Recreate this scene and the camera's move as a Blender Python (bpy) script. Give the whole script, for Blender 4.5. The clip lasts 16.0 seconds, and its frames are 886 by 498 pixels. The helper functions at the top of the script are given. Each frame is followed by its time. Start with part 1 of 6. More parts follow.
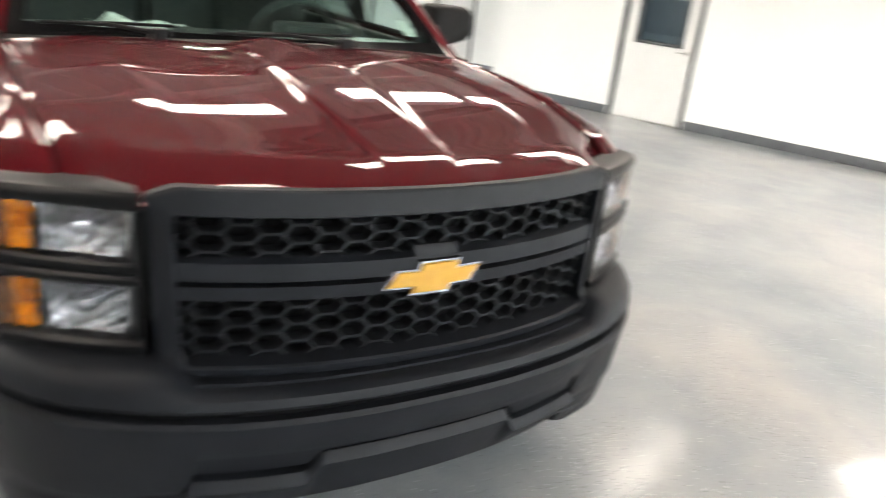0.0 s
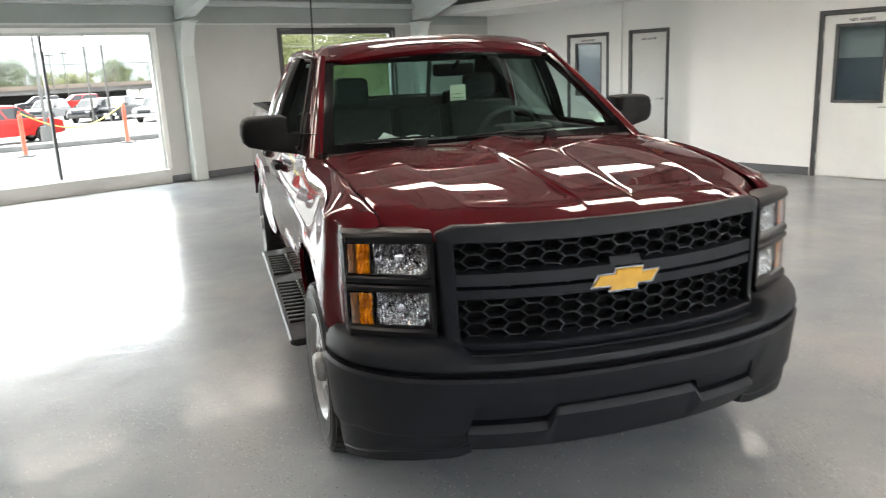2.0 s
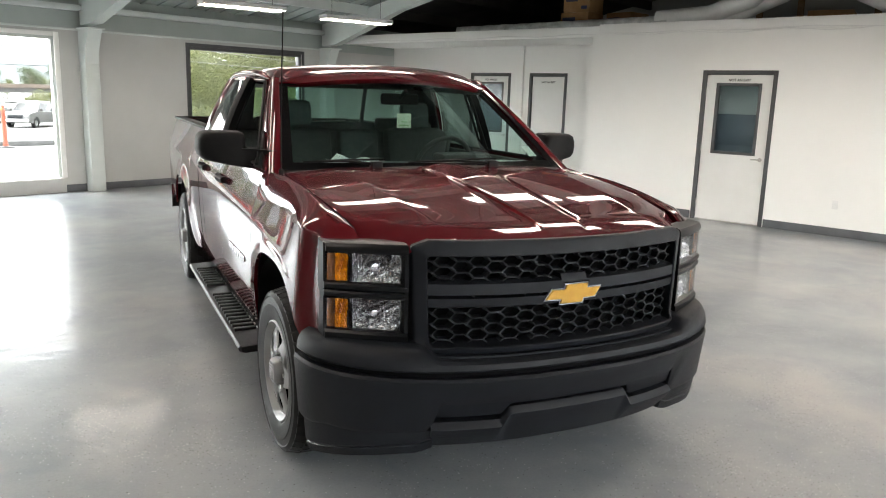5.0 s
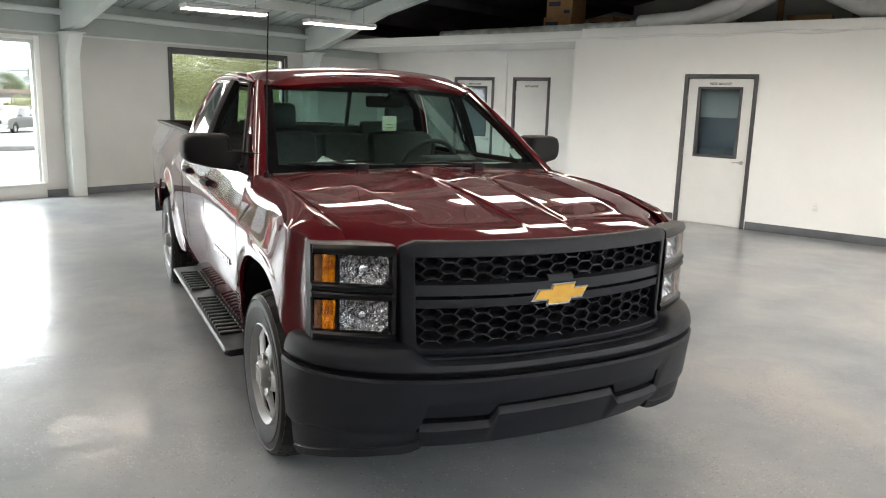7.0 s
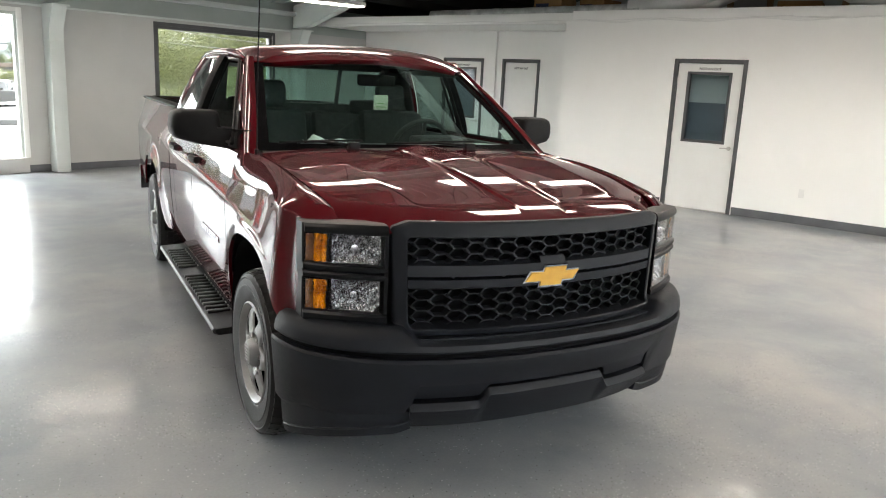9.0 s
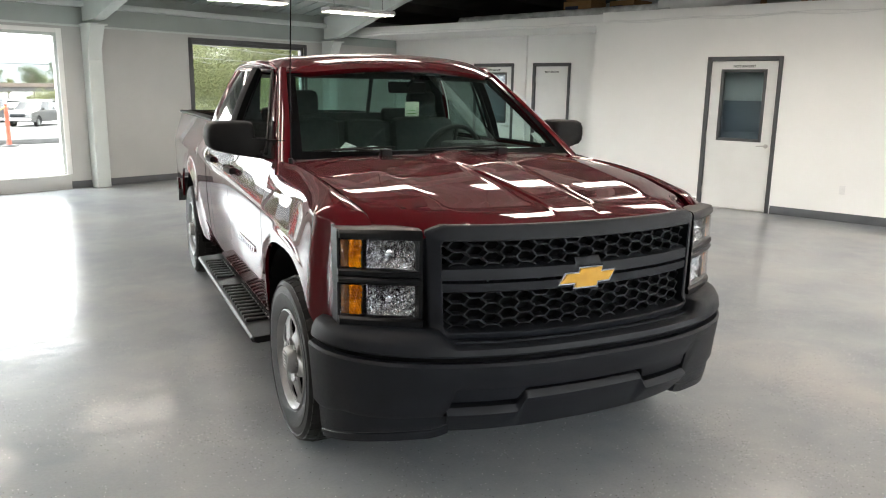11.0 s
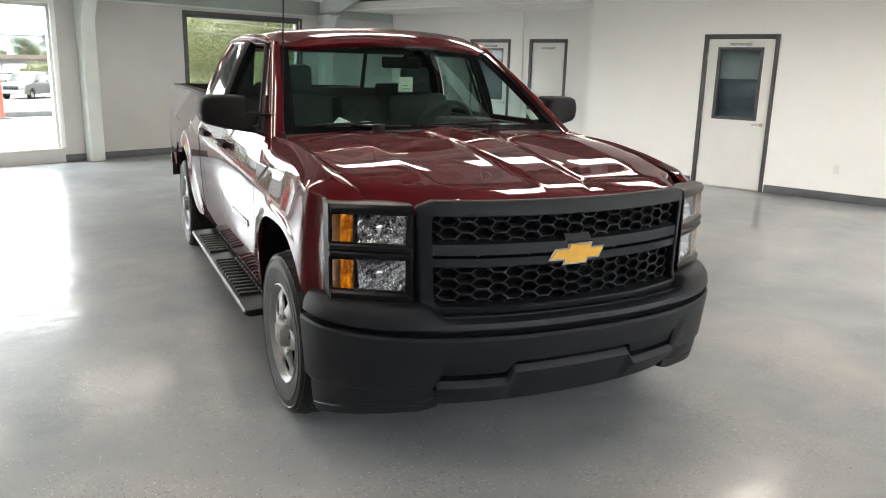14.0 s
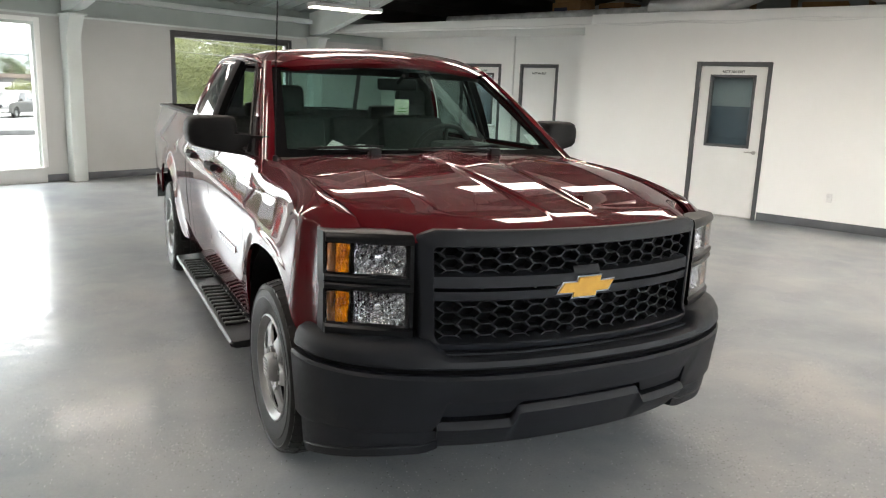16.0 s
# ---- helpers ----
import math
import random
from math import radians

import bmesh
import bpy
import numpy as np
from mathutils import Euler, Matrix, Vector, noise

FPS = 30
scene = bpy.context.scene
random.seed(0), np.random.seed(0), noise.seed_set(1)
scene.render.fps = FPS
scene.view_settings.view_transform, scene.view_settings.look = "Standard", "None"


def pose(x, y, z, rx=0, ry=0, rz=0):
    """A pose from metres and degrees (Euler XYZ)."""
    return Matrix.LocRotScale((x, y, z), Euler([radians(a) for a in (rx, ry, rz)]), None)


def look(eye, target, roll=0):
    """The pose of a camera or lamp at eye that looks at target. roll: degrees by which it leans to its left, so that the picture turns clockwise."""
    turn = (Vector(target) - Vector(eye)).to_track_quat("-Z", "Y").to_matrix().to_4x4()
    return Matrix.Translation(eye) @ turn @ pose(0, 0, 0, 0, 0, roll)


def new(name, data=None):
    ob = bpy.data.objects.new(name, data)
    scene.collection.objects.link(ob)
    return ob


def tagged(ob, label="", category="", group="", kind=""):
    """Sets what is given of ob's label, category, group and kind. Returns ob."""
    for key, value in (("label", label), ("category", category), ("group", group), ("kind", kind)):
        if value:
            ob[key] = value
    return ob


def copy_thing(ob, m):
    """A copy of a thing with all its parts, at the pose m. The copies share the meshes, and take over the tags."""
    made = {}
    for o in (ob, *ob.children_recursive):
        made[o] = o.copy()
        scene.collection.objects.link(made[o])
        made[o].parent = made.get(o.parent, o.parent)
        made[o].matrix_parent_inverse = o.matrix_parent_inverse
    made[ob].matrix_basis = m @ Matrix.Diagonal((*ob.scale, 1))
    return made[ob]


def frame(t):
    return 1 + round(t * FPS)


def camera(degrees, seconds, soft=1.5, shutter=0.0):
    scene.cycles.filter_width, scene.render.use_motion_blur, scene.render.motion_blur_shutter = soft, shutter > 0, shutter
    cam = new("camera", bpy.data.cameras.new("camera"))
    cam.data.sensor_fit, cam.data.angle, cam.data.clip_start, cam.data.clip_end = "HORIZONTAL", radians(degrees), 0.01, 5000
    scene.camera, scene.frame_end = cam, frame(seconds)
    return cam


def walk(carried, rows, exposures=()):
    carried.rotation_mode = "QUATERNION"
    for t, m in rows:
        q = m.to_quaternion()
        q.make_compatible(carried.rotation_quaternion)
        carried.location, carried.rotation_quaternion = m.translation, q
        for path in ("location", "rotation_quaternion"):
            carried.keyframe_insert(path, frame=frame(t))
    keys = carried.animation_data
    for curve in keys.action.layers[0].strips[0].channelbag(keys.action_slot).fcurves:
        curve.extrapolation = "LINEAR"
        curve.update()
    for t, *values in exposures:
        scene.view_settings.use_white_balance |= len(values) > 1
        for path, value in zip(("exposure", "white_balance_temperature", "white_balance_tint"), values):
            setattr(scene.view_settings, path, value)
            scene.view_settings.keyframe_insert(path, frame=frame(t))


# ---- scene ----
EXPOSURES = ((0.0, 3.32), (0.5, 3.22), (1.0, 3.08), (1.5, 2.79), (16.0, 2.76))
cam = camera(60.07, 16.0, 1.0, 0.7)
# seconds, place, yaw, pitch, roll
PATH = [
    (0, -1.4534, -0.9057, 1.6553, -54.718, -20.431, -6.269),
    (0.5, -1.7208, -1.0006, 1.6653, -46.560, -19.746, -5.180),
    (1, -1.9591, -1.1055, 1.6610, -46.160, -16.432, -3.980),
    (1.5, -2.1042, -1.3051, 1.6917, -42.683, -13.329, -3.669),
    (2, -2.1654, -1.5129, 1.6907, -40.937, -13.511, 2.514),
    (2.5, -2.2453, -1.5747, 1.6980, -42.161, -13.481, 2.827),
    (3, -2.4325, -1.5084, 1.6911, -45.855, -13.539, -0.247),
    (3.5, -2.5991, -1.4690, 1.6920, -46.299, -13.127, -2.238),
    (4, -2.6033, -1.4939, 1.7031, -48.011, -12.414, -1.626),
    (6.5, -2.6298, -1.4904, 1.6868, -49.569, -11.027, -1.770),
    (7, -2.6275, -1.4877, 1.6849, -50.191, -11.016, -1.662),
    (7.5, -2.6292, -1.4819, 1.6840, -50.739, -11.005, -1.654),
    (8, -2.6253, -1.4738, 1.6824, -51.188, -11.692, -1.138),
    (8.5, -2.6286, -1.4606, 1.6840, -51.560, -12.434, -1.582),
    (9, -2.6364, -1.4584, 1.6764, -51.112, -12.343, -2.636),
    (11.5, -2.6414, -1.4678, 1.6651, -48.258, -11.443, -0.632),
    (12, -2.6487, -1.4805, 1.6716, -47.856, -10.951, -0.693),
    (12.5, -2.6451, -1.4906, 1.6634, -48.246, -12.028, -1.052),
    (13, -2.6361, -1.4969, 1.6617, -48.816, -13.370, -1.164),
    (13.5, -2.6350, -1.5000, 1.6635, -49.178, -13.761, -1.181),
    (14, -2.6439, -1.4945, 1.6648, -49.071, -13.631, -1.364),
    (14.5, -2.6570, -1.4702, 1.6671, -48.545, -13.401, -2.053),
    (15, -2.6486, -1.4468, 1.6598, -48.824, -12.745, -3.210),
    (15.5, -2.6320, -1.4052, 1.6568, -49.266, -12.136, -3.595),
    (16, -2.5473, -1.3277, 1.6529, -50.028, -11.872, -2.106),
]
walk(cam, [(t, pose(x, y, z, 90 + pitch, roll, yaw)) for t, x, y, z, yaw, pitch, roll in PATH], EXPOSURES)

# ---- world and light ----
world = bpy.data.worlds.new("world")
scene.world = world
world.use_nodes = True
_nt = world.node_tree
_sky = _nt.nodes.new("ShaderNodeTexSky")
_sky.sky_type = "NISHITA"
_sky.sun_disc = False
_sky.sun_elevation = radians(48)
_sky.sun_rotation = radians(300)
_sky.dust_density = 3.0
_sky.altitude = 100
_mix = _nt.nodes.new("ShaderNodeMixRGB")
_mix.inputs[0].default_value = 0.75
_mix.inputs[2].default_value = (15.6, 15.2, 15.3, 1)
_nt.links.new(_sky.outputs[0], _mix.inputs[1])
_nt.links.new(_mix.outputs[0], _nt.nodes["Background"].inputs[0])
_nt.nodes["Background"].inputs[1].default_value = 0.15
sun = new("sun", bpy.data.lights.new("sun", "SUN"))
sun.data.energy = 1.5
sun.data.angle = radians(12)
sun.data.color = (1.0, 0.96, 0.9)
sun.matrix_world = look((0, 0, 30), (8, -10, 0))
LAMP_POWER = 3.2

# ---- materials ----
def material(name, color, rough=0.5, metal=0.0, coat=0.0, spec=0.5):
    m = bpy.data.materials.new(name)
    m.use_nodes = True
    b = m.node_tree.nodes["Principled BSDF"]
    b.inputs["Base Color"].default_value = (*color, 1)
    b.inputs["Roughness"].default_value = rough
    b.inputs["Metallic"].default_value = metal
    b.inputs["Coat Weight"].default_value = coat
    b.inputs["Coat Roughness"].default_value = 0.02
    b.inputs["Specular IOR Level"].default_value = spec
    return m


def mottled(m, scale, low, high, detail=6.0, bump=0.0, bump_scale=None, rough=None, distort=0.0):
    """Lays a noise between two colours over the base, with an optional fine relief and roughness range."""
    nt = m.node_tree
    b = nt.nodes["Principled BSDF"]
    tc = nt.nodes.new("ShaderNodeTexCoord")
    n = nt.nodes.new("ShaderNodeTexNoise")
    n.inputs["Scale"].default_value = scale
    n.inputs["Detail"].default_value = detail
    n.inputs["Distortion"].default_value = distort
    nt.links.new(tc.outputs["Object"], n.inputs["Vector"])
    r = nt.nodes.new("ShaderNodeValToRGB")
    r.color_ramp.elements[0].position, r.color_ramp.elements[1].position = 0.3, 0.7
    r.color_ramp.elements[0].color, r.color_ramp.elements[1].color = (*low, 1), (*high, 1)
    nt.links.new(n.outputs["Fac"], r.inputs[0])
    nt.links.new(r.outputs[0], b.inputs["Base Color"])
    if rough:
        mr = nt.nodes.new("ShaderNodeMapRange")
        mr.inputs["To Min"].default_value, mr.inputs["To Max"].default_value = rough
        nt.links.new(n.outputs["Fac"], mr.inputs["Value"])
        nt.links.new(mr.outputs[0], b.inputs["Roughness"])
    if bump:
        n2 = nt.nodes.new("ShaderNodeTexNoise")
        n2.inputs["Scale"].default_value = bump_scale or scale * 20
        n2.inputs["Detail"].default_value = 4
        nt.links.new(tc.outputs["Object"], n2.inputs["Vector"])
        bp = nt.nodes.new("ShaderNodeBump")
        bp.inputs["Strength"].default_value = bump
        bp.inputs["Distance"].default_value = 0.003
        nt.links.new(n2.outputs["Fac"], bp.inputs["Height"])
        nt.links.new(bp.outputs[0], b.inputs["Normal"])
    return m


def emitter(name, color, strength):
    m = material(name, color, 0.4)
    b = m.node_tree.nodes["Principled BSDF"]
    b.inputs["Emission Color"].default_value = (*color, 1)
    b.inputs["Emission Strength"].default_value = strength
    return m


def thin_glass(name, tint, gloss=0.035):
    """A pane: tinted see-through with a mirror reflection by Fresnel."""
    m = bpy.data.materials.new(name)
    m.use_nodes = True
    nt = m.node_tree
    nt.nodes.remove(nt.nodes["Principled BSDF"])
    tr = nt.nodes.new("ShaderNodeBsdfTransparent")
    tr.inputs[0].default_value = (*tint, 1)
    gl = nt.nodes.new("ShaderNodeBsdfGlossy")
    gl.inputs["Roughness"].default_value = 0.01
    lw = nt.nodes.new("ShaderNodeLayerWeight")
    lw.inputs["Blend"].default_value = 0.5
    pw = nt.nodes.new("ShaderNodeMath")
    pw.operation = "POWER"
    pw.inputs[1].default_value = 5.0
    nt.links.new(lw.outputs["Facing"], pw.inputs[0])
    fr = nt.nodes.new("ShaderNodeMapRange")
    fr.inputs["To Min"].default_value, fr.inputs["To Max"].default_value = gloss, 1.0
    nt.links.new(pw.outputs[0], fr.inputs["Value"])
    mx = nt.nodes.new("ShaderNodeMixShader")
    nt.links.new(fr.outputs[0], mx.inputs[0])
    nt.links.new(tr.outputs[0], mx.inputs[1])
    nt.links.new(gl.outputs[0], mx.inputs[2])
    nt.links.new(mx.outputs[0], nt.nodes["Material Output"].inputs[0])
    return m


def floor_material():
    m = material("epoxy_floor", (0.3, 0.31, 0.32), 0.3, coat=0.22, spec=0.2)
    nt = m.node_tree
    b = nt.nodes["Principled BSDF"]
    tc = nt.nodes.new("ShaderNodeTexCoord")
    big = nt.nodes.new("ShaderNodeTexNoise")
    big.inputs["Scale"].default_value = 0.7
    big.inputs["Detail"].default_value = 6
    big.inputs["Distortion"].default_value = 0.0
    nt.links.new(tc.outputs["Object"], big.inputs["Vector"])
    base = nt.nodes.new("ShaderNodeValToRGB")
    base.color_ramp.elements[0].position, base.color_ramp.elements[1].position = 0.3, 0.72
    base.color_ramp.elements[0].color = (0.178, 0.202, 0.226, 1)
    base.color_ramp.elements[1].color = (0.350, 0.346, 0.340, 1)
    mid = base.color_ramp.elements.new(0.5)
    mid.color = (0.272, 0.288, 0.302, 1)
    nt.links.new(big.outputs["Fac"], base.inputs[0])
    # scuffs and old wet marks, then fine grain
    tone = base.outputs[0]
    for scale, detail, warp, lo, hi in ((2.6, 8, 1.2, (0.93, 0.94, 0.96, 1), (1.06, 1.05, 1.03, 1)), (75, 2, 0.0, (0.965, 0.965, 0.965, 1), (1.035, 1.035, 1.035, 1))):
        scuff = nt.nodes.new("ShaderNodeTexNoise")
        scuff.inputs["Scale"].default_value = scale
        scuff.inputs["Detail"].default_value = detail
        scuff.inputs["Distortion"].default_value = warp
        nt.links.new(tc.outputs["Object"], scuff.inputs["Vector"])
        ramp = nt.nodes.new("ShaderNodeValToRGB")
        ramp.color_ramp.elements[0].position, ramp.color_ramp.elements[1].position = 0.36, 0.64
        ramp.color_ramp.elements[0].color, ramp.color_ramp.elements[1].color = lo, hi
        nt.links.new(scuff.outputs["Fac"], ramp.inputs[0])
        mul = nt.nodes.new("ShaderNodeMixRGB")
        mul.blend_type = "MULTIPLY"
        mul.inputs[0].default_value = 1.0
        nt.links.new(tone, mul.inputs[1])
        nt.links.new(ramp.outputs[0], mul.inputs[2])
        tone = mul.outputs[0]
    # flakes: scattered light and dark chips
    chips = nt.nodes.new("ShaderNodeTexVoronoi")
    chips.inputs["Scale"].default_value = 120
    nt.links.new(tc.outputs["Object"], chips.inputs["Vector"])
    near = nt.nodes.new("ShaderNodeMath")
    near.operation = "LESS_THAN"
    near.inputs[1].default_value = 0.33
    nt.links.new(chips.outputs["Distance"], near.inputs[0])
    sep = nt.nodes.new("ShaderNodeSeparateColor")
    nt.links.new(chips.outputs["Color"], sep.inputs[0])
    patch = nt.nodes.new("ShaderNodeTexNoise")
    patch.inputs["Scale"].default_value = 1.6
    patch.inputs["Detail"].default_value = 3
    nt.links.new(tc.outputs["Object"], patch.inputs["Vector"])
    dens = nt.nodes.new("ShaderNodeMapRange")
    dens.inputs["From Min"].default_value, dens.inputs["From Max"].default_value = 0.46, 0.66
    dens.inputs["To Min"].default_value, dens.inputs["To Max"].default_value = 0.02, 0.24
    nt.links.new(patch.outputs["Fac"], dens.inputs["Value"])
    pick = nt.nodes.new("ShaderNodeMath")
    pick.operation = "LESS_THAN"
    nt.links.new(sep.outputs[0], pick.inputs[0])
    nt.links.new(dens.outputs[0], pick.inputs[1])
    both = nt.nodes.new("ShaderNodeMath")
    both.operation = "MULTIPLY"
    nt.links.new(near.outputs[0], both.inputs[0])
    nt.links.new(pick.outputs[0], both.inputs[1])
    chip = nt.nodes.new("ShaderNodeValToRGB")
    chip.color_ramp.interpolation = "CONSTANT"
    chip.color_ramp.elements[0].color = (0.02, 0.02, 0.02, 1)
    chip.color_ramp.elements[1].position = 0.45
    chip.color_ramp.elements[1].color = (0.62, 0.64, 0.66, 1)
    nt.links.new(sep.outputs[1], chip.inputs[0])
    mix = nt.nodes.new("ShaderNodeMixRGB")
    nt.links.new(both.outputs[0], mix.inputs[0])
    nt.links.new(tone, mix.inputs[1])
    nt.links.new(chip.outputs[0], mix.inputs[2])
    nt.links.new(mix.outputs[0], b.inputs["Base Color"])
    # a slow roll in the coat
    cloud = nt.nodes.new("ShaderNodeTexNoise")
    cloud.inputs["Scale"].default_value = 1.3
    cloud.inputs["Detail"].default_value = 5
    nt.links.new(tc.outputs["Object"], cloud.inputs["Vector"])
    b.inputs["Roughness"].default_value = 0.32
    for socket, lo, hi in (("Coat Weight", 0.58, 0.31),):
        mr = nt.nodes.new("ShaderNodeMapRange")
        mr.inputs["From Min"].default_value, mr.inputs["From Max"].default_value = 0.36, 0.64
        mr.inputs["To Min"].default_value, mr.inputs["To Max"].default_value = lo, hi
        nt.links.new(cloud.outputs["Fac"], mr.inputs["Value"])
        nt.links.new(mr.outputs[0], b.inputs[socket])
    wave = nt.nodes.new("ShaderNodeTexNoise")
    wave.inputs["Scale"].default_value = 3
    wave.inputs["Detail"].default_value = 5
    nt.links.new(tc.outputs["Object"], wave.inputs["Vector"])
    bp = nt.nodes.new("ShaderNodeBump")
    bp.inputs["Strength"].default_value = 0.35
    bp.inputs["Distance"].default_value = 0.02
    nt.links.new(wave.outputs["Fac"], bp.inputs["Height"])
    nt.links.new(bp.outputs[0], b.inputs["Normal"])
    nt.links.new(bp.outputs[0], b.inputs["Coat Normal"])
    b.inputs["Coat Roughness"].default_value = 0.12
    return m


FLOOR = floor_material()
WALL = mottled(material("wall_paint", (0.8, 0.8, 0.78), 0.55), 1.3, (0.87, 0.87, 0.85), (0.90, 0.90, 0.88), bump=0.15, bump_scale=60)
# wall white lowered to grey: the back wall's backlit shade is in the colour
WALL_GREY = mottled(material("shaded_wall_grey", (0.62, 0.62, 0.6), 0.6), 1.1, (0.47, 0.475, 0.462), (0.53, 0.53, 0.515), bump=0.15, bump_scale=60)
STEEL_WHITE = mottled(material("painted_steel", (0.7, 0.73, 0.71), 0.45), 2.0, (0.60, 0.645, 0.625), (0.68, 0.72, 0.70))
PANEL_GREEN = mottled(material("wall_sheet", (0.45, 0.5, 0.48), 0.5), 1.5, (0.36, 0.405, 0.39), (0.42, 0.465, 0.45))
TRIM = mottled(material("dark_grey_trim", (0.07, 0.072, 0.078), 0.45), 6, (0.06, 0.062, 0.066), (0.085, 0.087, 0.092))
BASEBOARD = mottled(material("vinyl_base", (0.1, 0.105, 0.115), 0.5), 5, (0.085, 0.09, 0.098), (0.115, 0.12, 0.13))
DOOR = mottled(material("door_paint", (0.78, 0.78, 0.76), 0.4), 3, (0.76, 0.76, 0.74), (0.8, 0.8, 0.785))
PANE = thin_glass("window_pane", (0.93, 0.96, 0.95), 0.010)
# near-black that puts the shade of gaps and openings into colour
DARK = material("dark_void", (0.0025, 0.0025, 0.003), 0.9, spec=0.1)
CHROME = material("chrome", (0.75, 0.75, 0.76), 0.08, 1.0)
NICKEL = material("brushed_metal", (0.5, 0.49, 0.47), 0.3, 1.0)
WHITE = material("white_plastic", (0.8, 0.8, 0.79), 0.35)
LENS = emitter("lamp_lens", (1.0, 0.885, 0.77), LAMP_POWER)
INK = material("black_ink", (0.02, 0.02, 0.02), 0.6)


def paint_material():
    m = material("maroon_paint", (0.10, 0.006, 0.012), 0.5, 0.0, coat=1.0, spec=0.03)
    nt = m.node_tree
    b = nt.nodes["Principled BSDF"]
    b.inputs["Coat Roughness"].default_value = 0.015
    b.inputs["Coat IOR"].default_value = 1.385
    tc = nt.nodes.new("ShaderNodeTexCoord")
    fl = nt.nodes.new("ShaderNodeTexNoise")
    fl.inputs["Scale"].default_value = 900
    nt.links.new(tc.outputs["Object"], fl.inputs["Vector"])
    r = nt.nodes.new("ShaderNodeValToRGB")
    r.color_ramp.elements[0].position, r.color_ramp.elements[1].position = 0.35, 0.75
    r.color_ramp.elements[0].color, r.color_ramp.elements[1].color = (0.046, 0.0010, 0.0029, 1), (0.074, 0.0019, 0.0055, 1)
    nt.links.new(fl.outputs["Fac"], r.inputs[0])
    nt.links.new(r.outputs[0], b.inputs["Base Color"])
    return m


PAINT = paint_material()
PLASTIC = mottled(material("grey_plastic", (0.016, 0.0165, 0.019), 0.5, spec=0.17), 9, (0.0078, 0.0092, 0.0120), (0.0112, 0.0130, 0.0168), bump=0.25, bump_scale=700, rough=(0.40, 0.52))
BEZEL = mottled(material("lamp_bezel_plastic", (0.006, 0.0065, 0.0075), 0.34, spec=0.2), 10, (0.0036, 0.0040, 0.0048), (0.0056, 0.0062, 0.0074))
PLASTIC_BLACK = mottled(material("black_plastic", (0.012, 0.012, 0.013), 0.5, spec=0.12), 12, (0.0032, 0.0032, 0.0037), (0.0055, 0.0055, 0.006), bump=0.2, bump_scale=600)
RUBBER = mottled(material("tyre_rubber", (0.018, 0.018, 0.019), 0.5, spec=0.26), 14, (0.0055, 0.0055, 0.0058), (0.011, 0.011, 0.011), bump=0.2, bump_scale=200)
RIM = mottled(material("silver_wheel_paint", (0.3, 0.3, 0.3), 0.42, 0.5), 8, (0.20, 0.202, 0.205), (0.28, 0.282, 0.285))
GRIME = mottled(material("undercarriage", (0.02, 0.02, 0.02), 0.8), 7, (0.012, 0.012, 0.012), (0.035, 0.033, 0.03))
CLOTH = mottled(material("seat_cloth", (0.03, 0.03, 0.032), 0.9), 40, (0.036, 0.042, 0.042), (0.058, 0.066, 0.066), bump=0.4, bump_scale=500)
DASH = mottled(material("dash_plastic", (0.03, 0.03, 0.032), 0.6), 20, (0.045, 0.049, 0.050), (0.066, 0.071, 0.072), bump=0.3, bump_scale=400)
LINER = mottled(material("headliner", (0.3, 0.3, 0.29), 0.9), 30, (0.24, 0.24, 0.23), (0.3, 0.3, 0.29))
SHIELD = thin_glass("windshield_glass", (0.78, 0.89, 0.86), 0.085)
SIDEGLASS = thin_glass("tinted_side_glass", (0.60, 0.67, 0.65), 0.12)
CLEAR = thin_glass("lamp_cover", (0.97, 0.97, 0.97), 0.012)
AMBER = mottled(material("amber_lens", (0.6, 0.2, 0.004), 0.12, coat=0.2), 28, (0.22, 0.050, 0.001), (0.86, 0.29, 0.003), distort=0.8)
# amber dulled to brown: haze from the cover's reflection, put into the colour
AMBER_HAZED = mottled(material("amber_hazed", (0.3, 0.1, 0.02), 0.2, coat=0.2), 40, (0.05, 0.026, 0.012), (0.20, 0.075, 0.018), distort=1.0)
BOARD = mottled(material("satin_black_step", (0.03, 0.03, 0.032), 0.42, spec=0.2), 15, (0.006, 0.006, 0.0065), (0.010, 0.010, 0.011), bump=0.15, bump_scale=500)
# blotched metal: the lamp's glints and dark reflections are put into the colour
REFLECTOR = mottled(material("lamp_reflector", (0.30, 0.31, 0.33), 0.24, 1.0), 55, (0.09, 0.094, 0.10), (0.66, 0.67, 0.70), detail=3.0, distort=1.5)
BADGE_RIM = material("badge_rim", (0.34, 0.34, 0.36), 0.16, 1.0)
GOLD = mottled(material("gold_badge", (0.72, 0.40, 0.06), 0.35, 0.35, coat=0.4), 30, (0.47, 0.245, 0.020), (0.54, 0.30, 0.030))
FRIT = material("black_glass_border", (0.004, 0.004, 0.0045), 0.12)
PAPER = material("paper", (0.75, 0.76, 0.75), 0.7)

# ---- mesh helpers ----
def finish(bm, name, mat, smooth=35):
    bmesh.ops.recalc_face_normals(bm, faces=bm.faces)
    me = bpy.data.meshes.new(name)
    bm.to_mesh(me)
    bm.free()
    for m in mat if isinstance(mat, (list, tuple)) else [mat]:
        me.materials.append(m)
    if smooth:
        me.polygons.foreach_set("use_smooth", [True] * len(me.polygons))
        me.set_sharp_from_angle(angle=radians(smooth))
    return me


def part(name, bm, mat, parent, label="", smooth=35):
    ob = new(name, finish(bm, name, mat, smooth))
    ob.parent = parent
    if label:
        ob["label"] = label
    return ob


